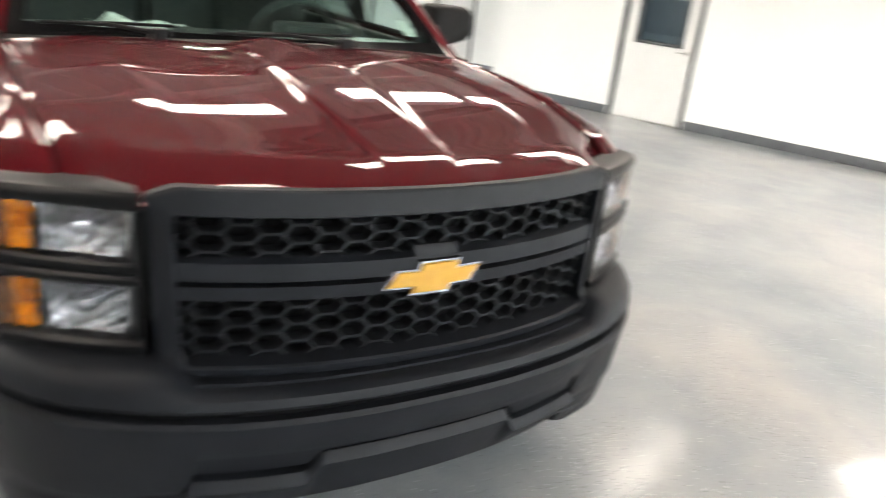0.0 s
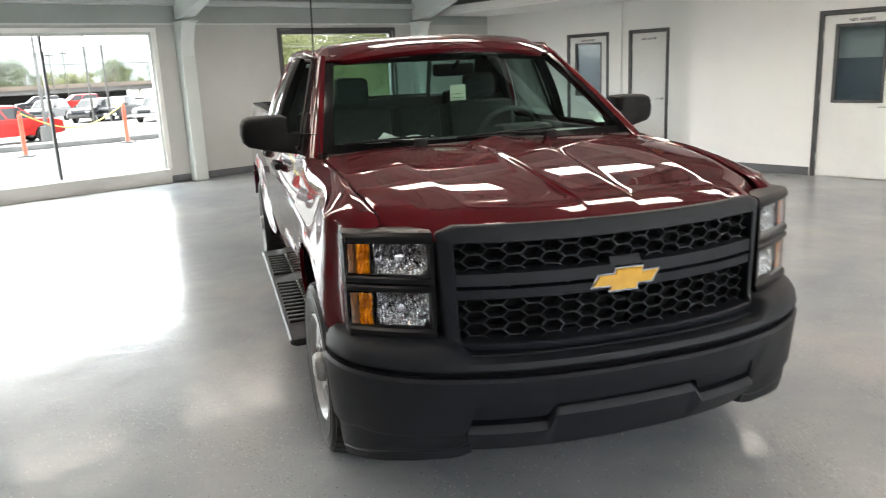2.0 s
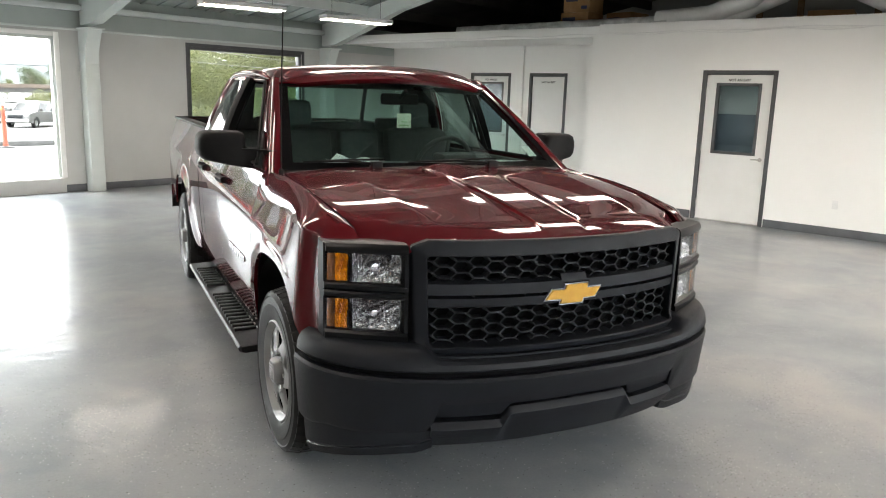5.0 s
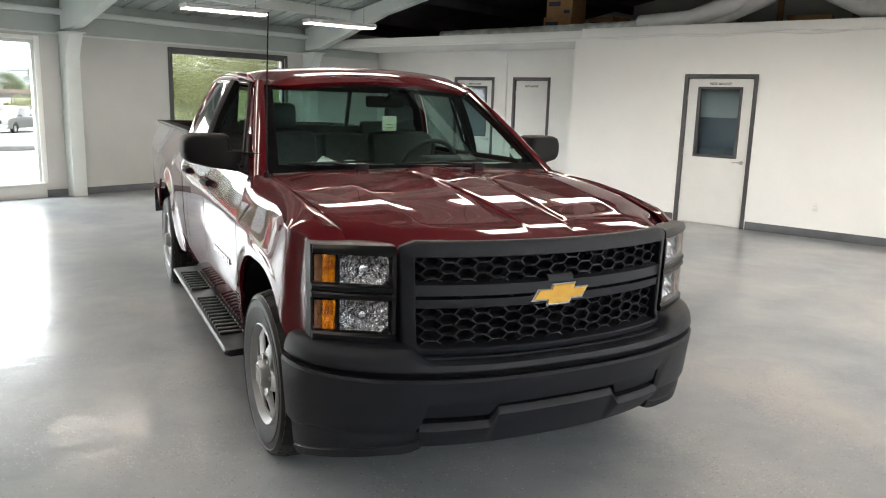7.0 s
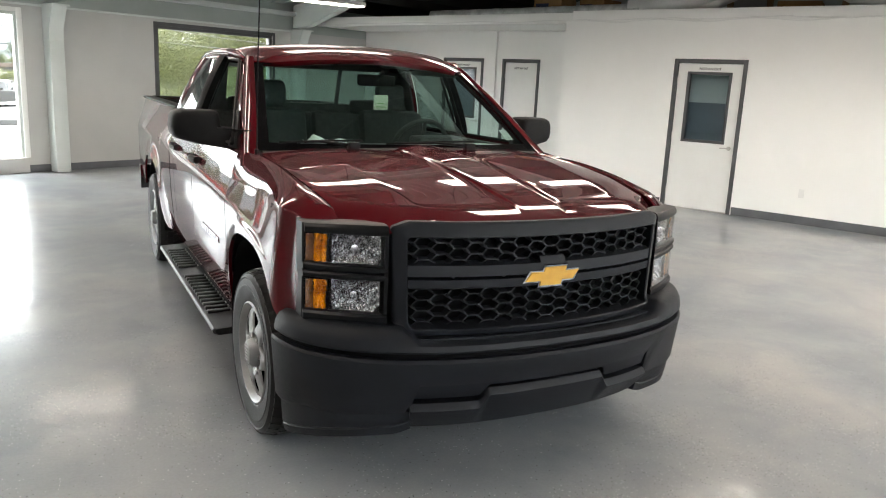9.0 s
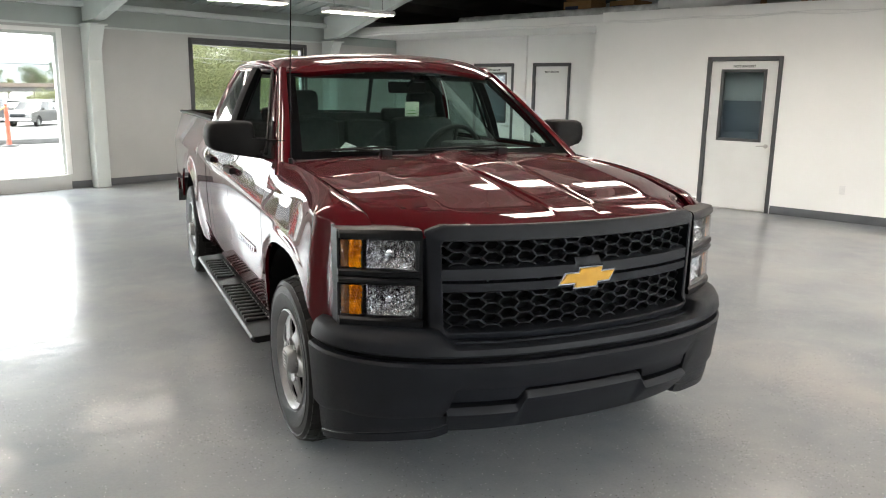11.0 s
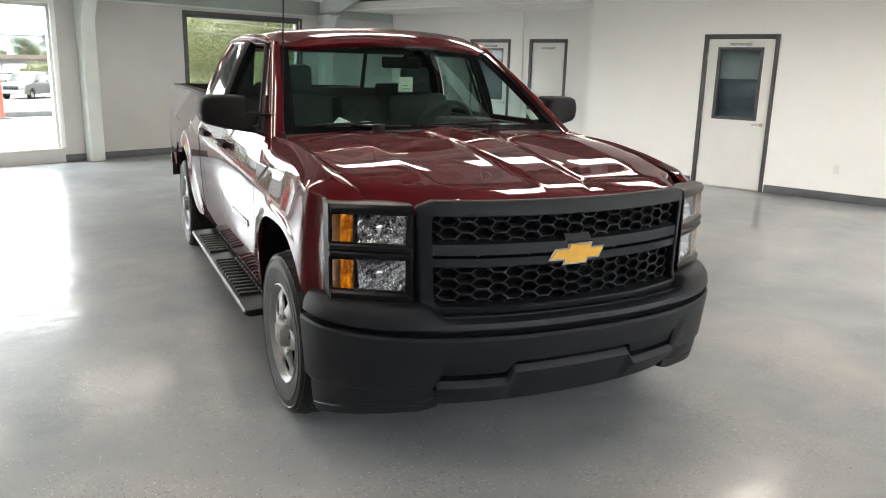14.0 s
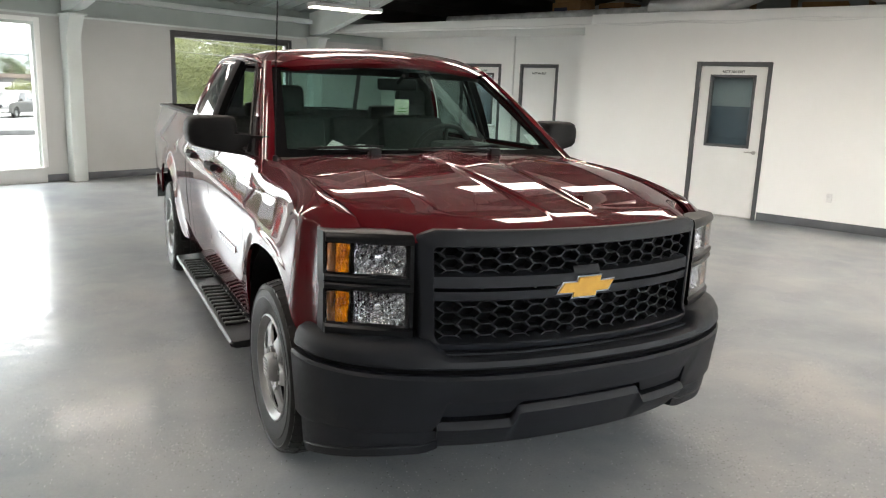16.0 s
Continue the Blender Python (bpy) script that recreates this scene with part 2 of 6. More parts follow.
def thing(name, bm, mat, label, category, group="", kind="", smooth=35, m=None):
    ob = new(name, finish(bm, name, mat, smooth))
    if m is not None:
        ob.matrix_world = m
    return tagged(ob, label, category, group, kind)


def root(name, m, label, category, group=""):
    ob = new(name)
    ob.empty_display_size = 0.2
    ob.matrix_world = m
    return tagged(ob, label, category, group)


def box(bm, x0, x1, y0, y1, z0, z1, bevel=0.0, mi=0):
    before = set(bm.faces)
    vs = [bm.verts.new((x, y, z)) for x in (x0, x1) for y in (y0, y1) for z in (z0, z1)]
    fs = [bm.faces.new([vs[i] for i in q]) for q in ((0, 1, 3, 2), (4, 6, 7, 5), (0, 4, 5, 1), (2, 3, 7, 6), (0, 2, 6, 4), (1, 5, 7, 3))]
    if bevel:
        es = {e for f in fs for e in f.edges}
        bmesh.ops.bevel(bm, geom=list(es), offset=bevel, segments=2, affect="EDGES", profile=0.5)
    if mi:
        for f in set(bm.faces) - before:
            f.material_index = mi
    return bm


def slab(*a, bevel=0.0):
    return box(bmesh.new(), *a, bevel=bevel)


def loft(bm, rings, closed=True, caps=True, mi=0):
    """Joins rings of points of equal length; closed: each ring is a loop."""
    rows = [[bm.verts.new(p) for p in r] for r in rings]
    n = len(rows[0])
    for a, b in zip(rows, rows[1:]):
        for i in range(n if closed else n - 1):
            f = bm.faces.new((a[i], a[(i + 1) % n], b[(i + 1) % n], b[i]))
            f.material_index = mi
    if closed and caps:
        for r in (rows[0], rows[-1][::-1]):
            f = bm.faces.new(r)
            f.material_index = mi
    return rows


def surface(bm, fn, nu, nv, thick=0.0, mi=0):
    """A sheet fn(u, v) for u, v in 0..1, with a thickness to its back."""
    rows = [[bm.verts.new(fn(i / nu, j / nv)) for j in range(nv + 1)] for i in range(nu + 1)]
    fs = []
    for i in range(nu):
        for j in range(nv):
            f = bm.faces.new((rows[i][j], rows[i + 1][j], rows[i + 1][j + 1], rows[i][j + 1]))
            f.material_index = mi
            fs.append(f)
    if thick:
        bm.normal_update()
        bmesh.ops.solidify(bm, geom=fs, thickness=thick)
    return rows


def tube(bm, pts, r, n=8, mi=0):
    pts = [Vector(p) for p in pts]
    rings = []
    for i, p in enumerate(pts):
        d = (pts[min(i + 1, len(pts) - 1)] - pts[max(i - 1, 0)]).normalized()
        a = d.cross(Vector((0.31, 0.17, 0.93))).normalized()
        b = d.cross(a)
        rr = r(i / (len(pts) - 1)) if callable(r) else r
        rings.append([p + (a * math.cos(2 * math.pi * k / n) + b * math.sin(2 * math.pi * k / n)) * rr for k in range(n)])
    loft(bm, rings, mi=mi)
    return bm


def turned(bm, profile, n=32, axis="x", centre=(0, 0, 0), mi=0):
    """A body of revolution from (radius, along) pairs about an axis through centre."""
    rings = []
    for k in range(n):
        a = 2 * math.pi * k / n
        ring = []
        for r, h in profile:
            p = (h, r * math.cos(a), r * math.sin(a)) if axis == "x" else (r * math.cos(a), r * math.sin(a), h)
            ring.append((p[0] + centre[0], p[1] + centre[1], p[2] + centre[2]))
        rings.append(ring)
    rows = [[bm.verts.new(p) for p in r] for r in rings]
    m = len(profile)
    for k in range(n):
        a, b = rows[k], rows[(k + 1) % n]
        for i in range(m - 1):
            f = bm.faces.new((a[i], a[i + 1], b[i + 1], b[i]))
            f.material_index = mi
    bmesh.ops.remove_doubles(bm, verts=[v for r in rows for v in r], dist=1e-5)
    return bm


def ease(a, b, x):
    k = min(1.0, max(0.0, (x - a) / (b - a)))
    return k * k * (3 - 2 * k)


def between(table, x):
    """Linear look-up in a short table of pairs."""
    if x <= table[0][0]:
        return table[0][1]
    for (a, p), (b, q) in zip(table, table[1:]):
        if x <= b:
            return p + (q - p) * (x - a) / (b - a)
    return table[-1][1]

# ---- the room ----
BACK, RIGHT, LEFT, FRONT = 10.95, 8.42, -7.5, -7.0
ALCOVE = 9.97
EAVE, SLOPE, RIDGE_Y = 3.02, 0.20, 3.0


def roof_z(y):
    return EAVE + SLOPE * ((BACK - y) if y > RIDGE_Y else (BACK - RIDGE_Y) - (RIDGE_Y - y))


def structure(name, bm, mat, label, category, smooth=35):
    return thing(name, bm, mat, label, category, kind="structure", smooth=smooth)


structure("floor", slab(LEFT, 14.0, FRONT, BACK, -0.1, 0.0), FLOOR, "glossy grey epoxy showroom floor with scattered paint flakes", "floor")

# back wall, with a shop window and a smaller window
W1 = (-6.4, 2.60, 0.22, 2.40)
W2 = (4.86, 7.37, 0.90, 2.40)
bm = bmesh.new()
box(bm, LEFT - 0.2, W1[0], BACK, BACK + 0.2, 0, 2.5)
box(bm, W1[0], W1[1], BACK, BACK + 0.2, 0, W1[2])
box(bm, W1[0], W1[1], BACK, BACK + 0.2, W1[3], 2.5)
box(bm, W1[1], W2[0], BACK, BACK + 0.2, 0, 2.5)
box(bm, W2[0], W2[1], BACK, BACK + 0.2, 0, W2[2])
box(bm, W2[0], W2[1], BACK, BACK + 0.2, W2[3], 2.5)
box(bm, W2[1], 14.2, BACK, BACK + 0.2, 0, 2.5)
structure("wall_back", bm, WALL_GREY, "back wall with two windows, its backlit shade put into the grey", "wall")
structure("wall_upper", slab(LEFT - 0.2, 14.2, BACK + 0.05, BACK + 0.2, 2.5, EAVE + 0.3), PANEL_GREEN, "grey-green metal sheet above the back wall", "wall")

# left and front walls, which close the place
# unseen left wall, coloured dark to keep reflections on the truck's corner low
WALL_DARK = mottled(material("darkened_wall", (0.18, 0.18, 0.18), 0.6), 1.2, (0.26, 0.26, 0.255), (0.32, 0.32, 0.312), bump=0.15, bump_scale=60)
structure("wall_left", slab(LEFT - 0.2, LEFT, FRONT, BACK + 0.2, 0, 4.7), WALL_DARK, "plain unseen side wall, darkened to dim the truck's reflections", "wall")
# unseen opening, added and sized to bring daylight in from the front
W3 = (-6.2, 8.2, 1.1, 3.6)
bm = bmesh.new()
box(bm, LEFT - 0.2, W3[0], FRONT - 0.2, FRONT, 0, 4.7)
box(bm, W3[0], W3[1], FRONT - 0.2, FRONT, 0, W3[2])
box(bm, W3[0], W3[1], FRONT - 0.2, FRONT, W3[3], 4.7)
box(bm, W3[1], 14.2, FRONT - 0.2, FRONT, 0, 4.7)
structure("wall_front", bm, WALL, "unseen white front wall with an opening added for daylight", "wall")

# right wall with a doorway, then an alcove with two doors
CAP = 2.85
D1 = (2.13, 3.09, 2.11)
bm = bmesh.new()
box(bm, RIGHT, RIGHT + 0.14, FRONT, D1[0], 0, 2.70)
box(bm, RIGHT, RIGHT + 0.14, D1[0], D1[1], D1[2], 2.70)
box(bm, RIGHT, RIGHT + 0.14, D1[1], 5.0, 0, 2.70)
box(bm, RIGHT + 0.14, ALCOVE, 4.86, 5.0, 0, 2.70)
structure("wall_right", bm, WALL, "white painted office wall with a grey-framed door", "wall")
D2 = (6.44, 7.20, 2.11)
D3 = (7.74, 8.66, 2.11)
bm = bmesh.new()
box(bm, ALCOVE, ALCOVE + 0.14, 5.0, D2[0], 0, 2.67)
box(bm, ALCOVE, ALCOVE + 0.14, D2[0], D2[1], D2[2], 2.67)
box(bm, ALCOVE, ALCOVE + 0.14, D2[1], D3[0], 0, 2.67)
box(bm, ALCOVE, ALCOVE + 0.14, D3[0], D3[1], D3[2], 2.67)
box(bm, ALCOVE, ALCOVE + 0.14, D3[1], BACK, 0, 2.67)
structure("wall_alcove", bm, WALL, "white painted alcove wall with two doors", "wall")
structure("wall_pier", slab(ALCOVE - 0.05, ALCOVE, 7.38, 7.56, 0, 2.67), WALL, "shallow white pier between two doors", "wall")
structure("wall_office", slab(13.9, 14.1, FRONT, BACK, 0, 5.2), WALL_GREY, "plain far wall behind the offices", "wall")
bm = slab(8.60, 13.9, 5.0, BACK, 2.67, 2.79)
box(bm, RIGHT + 0.14, 13.9, FRONT, 5.0, 2.70, 2.79)
structure("loft_deck", bm, WALL, "white underside of the storage loft", "ceiling")

# flat caps along the loft edge
structure("trim_cap_office", slab(RIGHT - 0.02, RIGHT + 0.16, FRONT, 4.88, 2.70, CAP, bevel=0.006), WALL, "white painted cap board on the office wall", "trim")
structure("trim_cap_alcove", slab(RIGHT + 0.03, 8.60, 4.88, BACK, 2.665, CAP - 0.02, bevel=0.006), WALL, "white painted loft edge board over the alcove", "trim")
bm = bmesh.new()
random.seed(4)
for z0, y0, y1, w in ((2.715, -2.0, 4.8, 0.012), (2.69, -1.0, 4.6, 0.02)):
    pts = [(RIGHT - 0.03, y0 + (y1 - y0) * i / 60, z0 + w * math.sin(i * 0.43) + random.uniform(-0.006, 0.006)) for i in range(61)]
    tube(bm, pts, 0.005, 6)
thing("cable", bm, WHITE, "thin white cables stapled along the cap board", "cable")
bm = bmesh.new()
tube(bm, [(RIGHT + 0.02, 4.95 + 5.8 * i / 50, 2.70 + 0.012 * math.sin(i * 0.5)) for i in range(51)], 0.006, 6)
thing("cable", bm, WHITE, "thin white cable along the loft edge board", "cable")

# baseboards
bm = slab(W1[1] + 0.02, 8.42, BACK - 0.012, BACK - 0.002, 0, 0.115, bevel=0.003)
structure("baseboard_back", bm, BASEBOARD, "dark grey vinyl baseboard", "baseboard")
bm = slab(RIGHT - 0.012, RIGHT - 0.002, FRONT, D1[0] - 0.06, 0, 0.115, bevel=0.003)
box(bm, RIGHT - 0.012, RIGHT - 0.002, D1[1] + 0.06, 4.98, 0, 0.115, bevel=0.003)
structure("baseboard_right", bm, BASEBOARD, "dark grey vinyl baseboard", "baseboard")
bm = slab(ALCOVE - 0.012, ALCOVE - 0.002, 5.02, D2[0] - 0.06, 0, 0.115, bevel=0.003)
box(bm, ALCOVE - 0.012, ALCOVE - 0.002, D3[1] + 0.06, BACK, 0, 0.115, bevel=0.003)
structure("baseboard_alcove", bm, BASEBOARD, "dark grey vinyl baseboard", "baseboard")


def sill_window(name, x0, x1, z0, z1, y, mullions, frame, label, w=0.05, axis="x"):
    """A fixed window in a wall: frame bars, mullions and panes, each of its own."""
    def at(a0, a1, b0, b1, c0, c1):
        return slab(a0, a1, b0, b1, c0, c1, bevel=0.004) if axis == "x" else slab(b0, b1, a0, a1, c0, c1, bevel=0.004)
    win = root(name, Matrix(), label, "window")
    win["kind"] = "structure"
    d0, d1 = y, y + 0.09
    part("window_frame", at(x0, x1, d0, d1, z1 - w, z1), frame, win)
    part("window_frame", at(x0, x1, d0, d1, z0, z0 + w * 0.6), frame, win)
    part("window_frame", at(x0, x0 + w, d0, d1, z0 + w * 0.6, z1 - w), frame, win)
    part("window_frame", at(x1 - w, x1, d0, d1, z0 + w * 0.6, z1 - w), frame, win)
    edges = [x0 + w] + list(mullions) + [x1 - w]
    for m in mullions:
        part("mullion", at(m - 0.02, m + 0.02, d0 + 0.005, d1 - 0.005, z0 + w * 0.6, z1 - w), TRIM, win)
    for a, b in zip(edges, edges[1:]):
        p = part("pane", at(a + 0.021, b - 0.021, y + 0.04, y + 0.046, z0 + w * 0.6 + 0.001, z1 - w - 0.001), PANE, win, smooth=0)
        p.visible_shadow = False
    return win


sill_window("window_1", *W1[:2], W1[2], W1[3], BACK + 0.03, [-4.9, -3.4, -1.95, -0.5, 0.97], STEEL_WHITE, "wide shop window with slim dark mullions")
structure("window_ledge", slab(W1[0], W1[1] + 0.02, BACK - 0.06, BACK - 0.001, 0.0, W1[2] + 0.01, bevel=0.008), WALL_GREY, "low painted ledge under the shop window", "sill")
bm = slab(W1[1] - 0.02, W1[1] + 0.06, BACK - 0.02, BACK - 0.001, W1[2] + 0.011, W1[3] + 0.06, bevel=0.005)
box(bm, W1[0], W1[1] - 0.02, BACK - 0.02, BACK - 0.001, W1[3] - 0.005, W1[3] + 0.06, bevel=0.005)
structure("trim_window", bm, WALL, "white trim round the shop window", "trim")
sill_window("window_2", *W2[:2], W2[2], W2[3], BACK + 0.03, [], TRIM, "window with a dark grey frame facing trees", w=0.06)
bm = slab(W2[0] - 0.05, W2[0] + 0.01, BACK - 0.016, BACK - 0.001, W2[2] - 0.05, W2[3] + 0.05, bevel=0.004)
box(bm, W2[1] - 0.01, W2[1] + 0.05, BACK - 0.016, BACK - 0.001, W2[2] - 0.05, W2[3] + 0.05, bevel=0.004)
box(bm, W2[0] + 0.01, W2[1] - 0.01, BACK - 0.016, BACK - 0.001, W2[3] - 0.01, W2[3] + 0.05, bevel=0.004)
box(bm, W2[0] + 0.01, W2[1] - 0.01, BACK - 0.016, BACK - 0.001, W2[2] - 0.05, W2[2] + 0.01, bevel=0.004)
structure("trim_window", bm, TRIM, "dark grey casing round a window", "trim")
# glazing of the added front opening
sill_window("window_3", *W3[:2], W3[2], W3[3], FRONT - 0.13, [-4.4, -2.6, -0.8, 1.0, 2.8, 4.6, 6.4], STEEL_WHITE, "wide shop window in the front wall")


def wall_text(words, height, m, parent):
    cu = bpy.data.curves.new("lettering", "FONT")
    cu.body = words
    cu.size = height
    cu.align_x = "CENTER"
    cu.extrude = 0.0006
    cu.offset = 0.0014
    tmp = bpy.data.objects.new("lettering", cu)
    scene.collection.objects.link(tmp)
    me = bpy.data.meshes.new_from_object(tmp.evaluated_get(bpy.context.evaluated_depsgraph_get()))
    bpy.data.objects.remove(tmp)
    me.materials.clear()
    me.materials.append(INK)
    ob = new("lettering", me)
    ob.parent = parent
    ob.matrix_local = m
    ob["label"] = "black lettering NOT AN EXIT"
    return ob


def office_door(name, x, y0, y1, top, glazed, label, lever_side=-1, film=True):
    """A door in a wall that faces -x, from y0 to y1, with its steel frame."""
    d = root(name, Matrix.Translation((x, (y0 + y1) / 2, 0)), label, "door")
    d["kind"] = "structure"
    w = (y1 - y0) / 2
    for a, b in ((-w - 0.045, -w + 0.012), (w - 0.012, w + 0.045)):
        part("door_frame", slab(-0.014, 0.13, a, b, 0, top + 0.045, bevel=0.004), TRIM, d)
    part("door_frame", slab(-0.014, 0.13, -w + 0.012, w - 0.012, top - 0.012, top + 0.045, bevel=0.004), TRIM, d)
    a, b = -w + 0.017, w - 0.017
    part("threshold", slab(0.0, 0.12, a, b, 0.001, 0.012, bevel=0.002), NICKEL, d)
    h = top - 0.02
    if glazed:
        g = (-0.30, 0.30, 1.0, 1.96)
        bm = bmesh.new()
        box(bm, 0.02, 0.065, a, g[0], 0.016, h)
        box(bm, 0.02, 0.065, g[1], b, 0.016, h)
        box(bm, 0.02, 0.065, g[0], g[1], 0.016, g[2])
        box(bm, 0.02, 0.065, g[0], g[1], g[3], h)
        leaf = part("leaf", bm, DOOR, d)
        for q in ((g[0] - 0.02, g[0] + 0.02, g[2] - 0.02, g[3] + 0.02), (g[1] - 0.02, g[1] + 0.02, g[2] - 0.02, g[3] + 0.02),
                  (g[0] + 0.02, g[1] - 0.02, g[3] - 0.02, g[3] + 0.02), (g[0] + 0.02, g[1] - 0.02, g[2] - 0.02, g[2] + 0.02)):
            part("glazing_bead", slab(0.008, 0.075, *q, bevel=0.004), TRIM, leaf)
        part("pane", slab(0.040, 0.045, g[0] + 0.02, g[1] - 0.02, g[2] + 0.02, g[3] - 0.02), DOORGLASS, leaf, smooth=0)
        if film:
            part("privacy_film", slab(0.0475, 0.049, g[0] + 0.02, g[1] - 0.02, g[2] + 0.02, g[3] - 0.02), FILM, leaf, "blue-grey film behind the pane", smooth=0)
    else:
        leaf = part("leaf", slab(0.02, 0.065, a, b, 0.016, h, bevel=0.002), DOOR, d)
    # lever handle
    ly = lever_side * (w - 0.085)
    bm = bmesh.new()
    turned(bm, [(0.0, 0.021), (0.028, 0.019), (0.03, 0.008), (0.012, 0.006), (0.011, -0.035), (0.0, -0.036)], 20, "x", (0, ly, 0.93))
    tube(bm, [(-0.028, ly, 0.93), (-0.032, ly - lever_side * 0.05, 0.932), (-0.03, ly - lever_side * 0.115, 0.928)], 0.009, 8)
    part("door_handle", bm, NICKEL, d, "brushed metal lever handle")
    for z in (0.25, 1.05, 1.85):
        bm = bmesh.new()
        tube(bm, [(0.014, -lever_side * (w - 0.014), z - 0.05), (0.014, -lever_side * (w - 0.014), z + 0.05)], 0.008, 8)
        part("hinge", bm, NICKEL, d)
    wall_text("NOT AN EXIT", 0.050, Matrix.Translation((0.0185, 0, 2.005 if glazed else 1.97)) @ Euler((radians(90), 0, radians(-90))).to_matrix().to_4x4(), d)
    return d


DOORGLASS = thin_glass("door_pane", (0.86, 0.9, 0.92), 0.018)
FILM = mottled(material("blue_grey_film", (0.10, 0.13, 0.15), 0.4), 2, (0.130, 0.165, 0.185), (0.150, 0.185, 0.205))
office_door("door_1", RIGHT, *D1, True, "white office door with a tall dark pane", film=False)
# pale board added behind the pane to imitate the light upper part of its reflection
UPPER_BOARD = mottled(material("upper_board", (0.6, 0.66, 0.63), 0.6), 1.5, (0.62, 0.70, 0.67), (0.70, 0.78, 0.75))
structure("pane_upper_board", slab(RIGHT + 0.40, RIGHT + 0.44, D1[0] - 0.5, D1[1] + 0.5, 0, 2.66), UPPER_BOARD, "pale green board added for the lighter upper tone of the door pane", "wall")
# blue-grey block added in front of it for the reflection's darker lower part
LOWER_BOARD = mottled(material("lower_board", (0.16, 0.2, 0.23), 0.4), 1.4, (0.17, 0.215, 0.245), (0.23, 0.28, 0.31))
c = root("pane_lower_board", Matrix.Translation((RIGHT + 0.34, (D1[0] + D1[1]) / 2, 0)), "blue-grey board added for the darker lower tone of the door pane", "cabinet")
part("body", slab(-0.03, 0.055, -0.46, 0.46, 0.0, 1.545, bevel=0.008), LOWER_BOARD, c)
for z in (0.25, 0.68, 1.11):
    part("board_face", slab(-0.040, -0.031, -0.45, 0.45, z, z + 0.41, bevel=0.003), LOWER_BOARD, c)
office_door("door_2", ALCOVE, *D2, False, "plain white door in a dark grey frame")
office_door("door_3", ALCOVE, *D3, True, "white glazed door in a dark grey frame")
# small office behind the glazed doors
BLUE = mottled(material("office_blue", (0.12, 0.17, 0.22), 0.7), 2, (0.10, 0.145, 0.19), (0.14, 0.19, 0.24))
structure("wall_partition", slab(11.2, 11.3, FRONT, BACK, 0, 2.66), BLUE, "blue-grey office partition behind the glazed doors", "wall")
structure("wall_divider", slab(RIGHT + 0.15, 11.19, 4.4, 4.5, 0, 2.66), BLUE, "blue-grey office divider wall", "wall")

# outlets
for y, z in ((1.17, 0.42), ):
    o = root("outlet", Matrix.Translation((RIGHT, y, z)), "white wall outlet with a plain cover plate", "outlet")
    part("cover_plate", slab(-0.007, -0.001, -0.036, 0.036, -0.058, 0.058, bevel=0.002), WHITE, o)
    for dz in (-0.02, 0.02):
        part("socket", slab(-0.0085, -0.0065, -0.016, 0.016, dz - 0.014, dz + 0.014, bevel=0.001), WHITE, o)

# steel columns, tapered rafters and girts
def frame_line(x, first=True):
    w = 0.11
    bm = bmesh.new()
    box(bm, x - w, x + w, BACK - 0.21, BACK - 0.003, 0, 2.0, bevel=0.006)
    # haunch: the face leans into the room above the knee
    prof = [(BACK - 0.003, 2.0), (BACK - 0.21, 2.0), (BACK - 0.21, 2.18), (BACK - 0.36, 2.52), (BACK - 0.003, 2.52)]
    loft(bm, [[(x - w, y, z) for y, z in prof], [(x + w, y, z) for y, z in prof]])
    box(bm, x - w - 0.02, x + w + 0.03, BACK - 0.40, BACK - 0.003, 2.52, 2.545)
    structure("column", bm, STEEL_WHITE, "white tapered steel column at the back wall", "column")
    bm = bmesh.new()
    for s in (1, -1):
        def yy(d):
            return BACK - d if s == 1 else 2 * RIDGE_Y - BACK + d
        rings = []
        for d in (0.05, 0.45, 1.2, 2.2, 3.2, 5.0, BACK - RIDGE_Y):
            top = EAVE - 0.03 + SLOPE * d
            dep = between([(0.05, 0.42), (0.45, 0.47), (1.2, 0.38), (2.2, 0.24), (3.2, 0.22), (8, 0.3)], d)
            rings.append([(x - 0.09, yy(d), top - dep), (x + 0.09, yy(d), top - dep), (x + 0.09, yy(d), top), (x - 0.09, yy(d), top)])
        loft(bm, rings)
    structure("rafter", bm, STEEL_WHITE, "white painted tapered steel rafter", "beam")


for x in (-1.6, 3.07, 7.93):
    frame_line(x)
bm = slab(LEFT, 8.3, BACK - 0.14, BACK + 0.049, 2.80, 2.88, bevel=0.006)
structure("girt", bm, STEEL_WHITE, "white painted steel girt above the windows", "beam")
bm = slab(LEFT, 8.3, BACK - 0.03, BACK + 0.049, 2.50, 2.53, bevel=0.004)
structure("girt", bm, STEEL_WHITE, "narrow steel ledge on top of the wall", "beam")

# roof underside: painted sheets at the back, dark over the loft and the unseen front
def roof_sheet(x0, x1, ribs, spans):
    bm = bmesh.new()
    n = int((x1 - x0) / 0.3) if ribs else 1
    for ya, yb in spans:
        za, zb = roof_z(ya), roof_z(yb)
        for i in range(n):
            a = x0 + (x1 - x0) * i / n
            b = x0 + (x1 - x0) * (i + 1) / n
            loft(bm, [[(a, y, z + 0.02), (b - 0.03, y, z + 0.02), (b - 0.03, y, z + 0.1), (a, y, z + 0.1)] for y, z in ((ya, za), (yb, zb))])
            loft(bm, [[(b - 0.03, y, z), (b, y, z), (b, y, z + 0.1), (b - 0.03, y, z + 0.1)] for y, z in ((ya, za), (yb, zb))])
    return bm


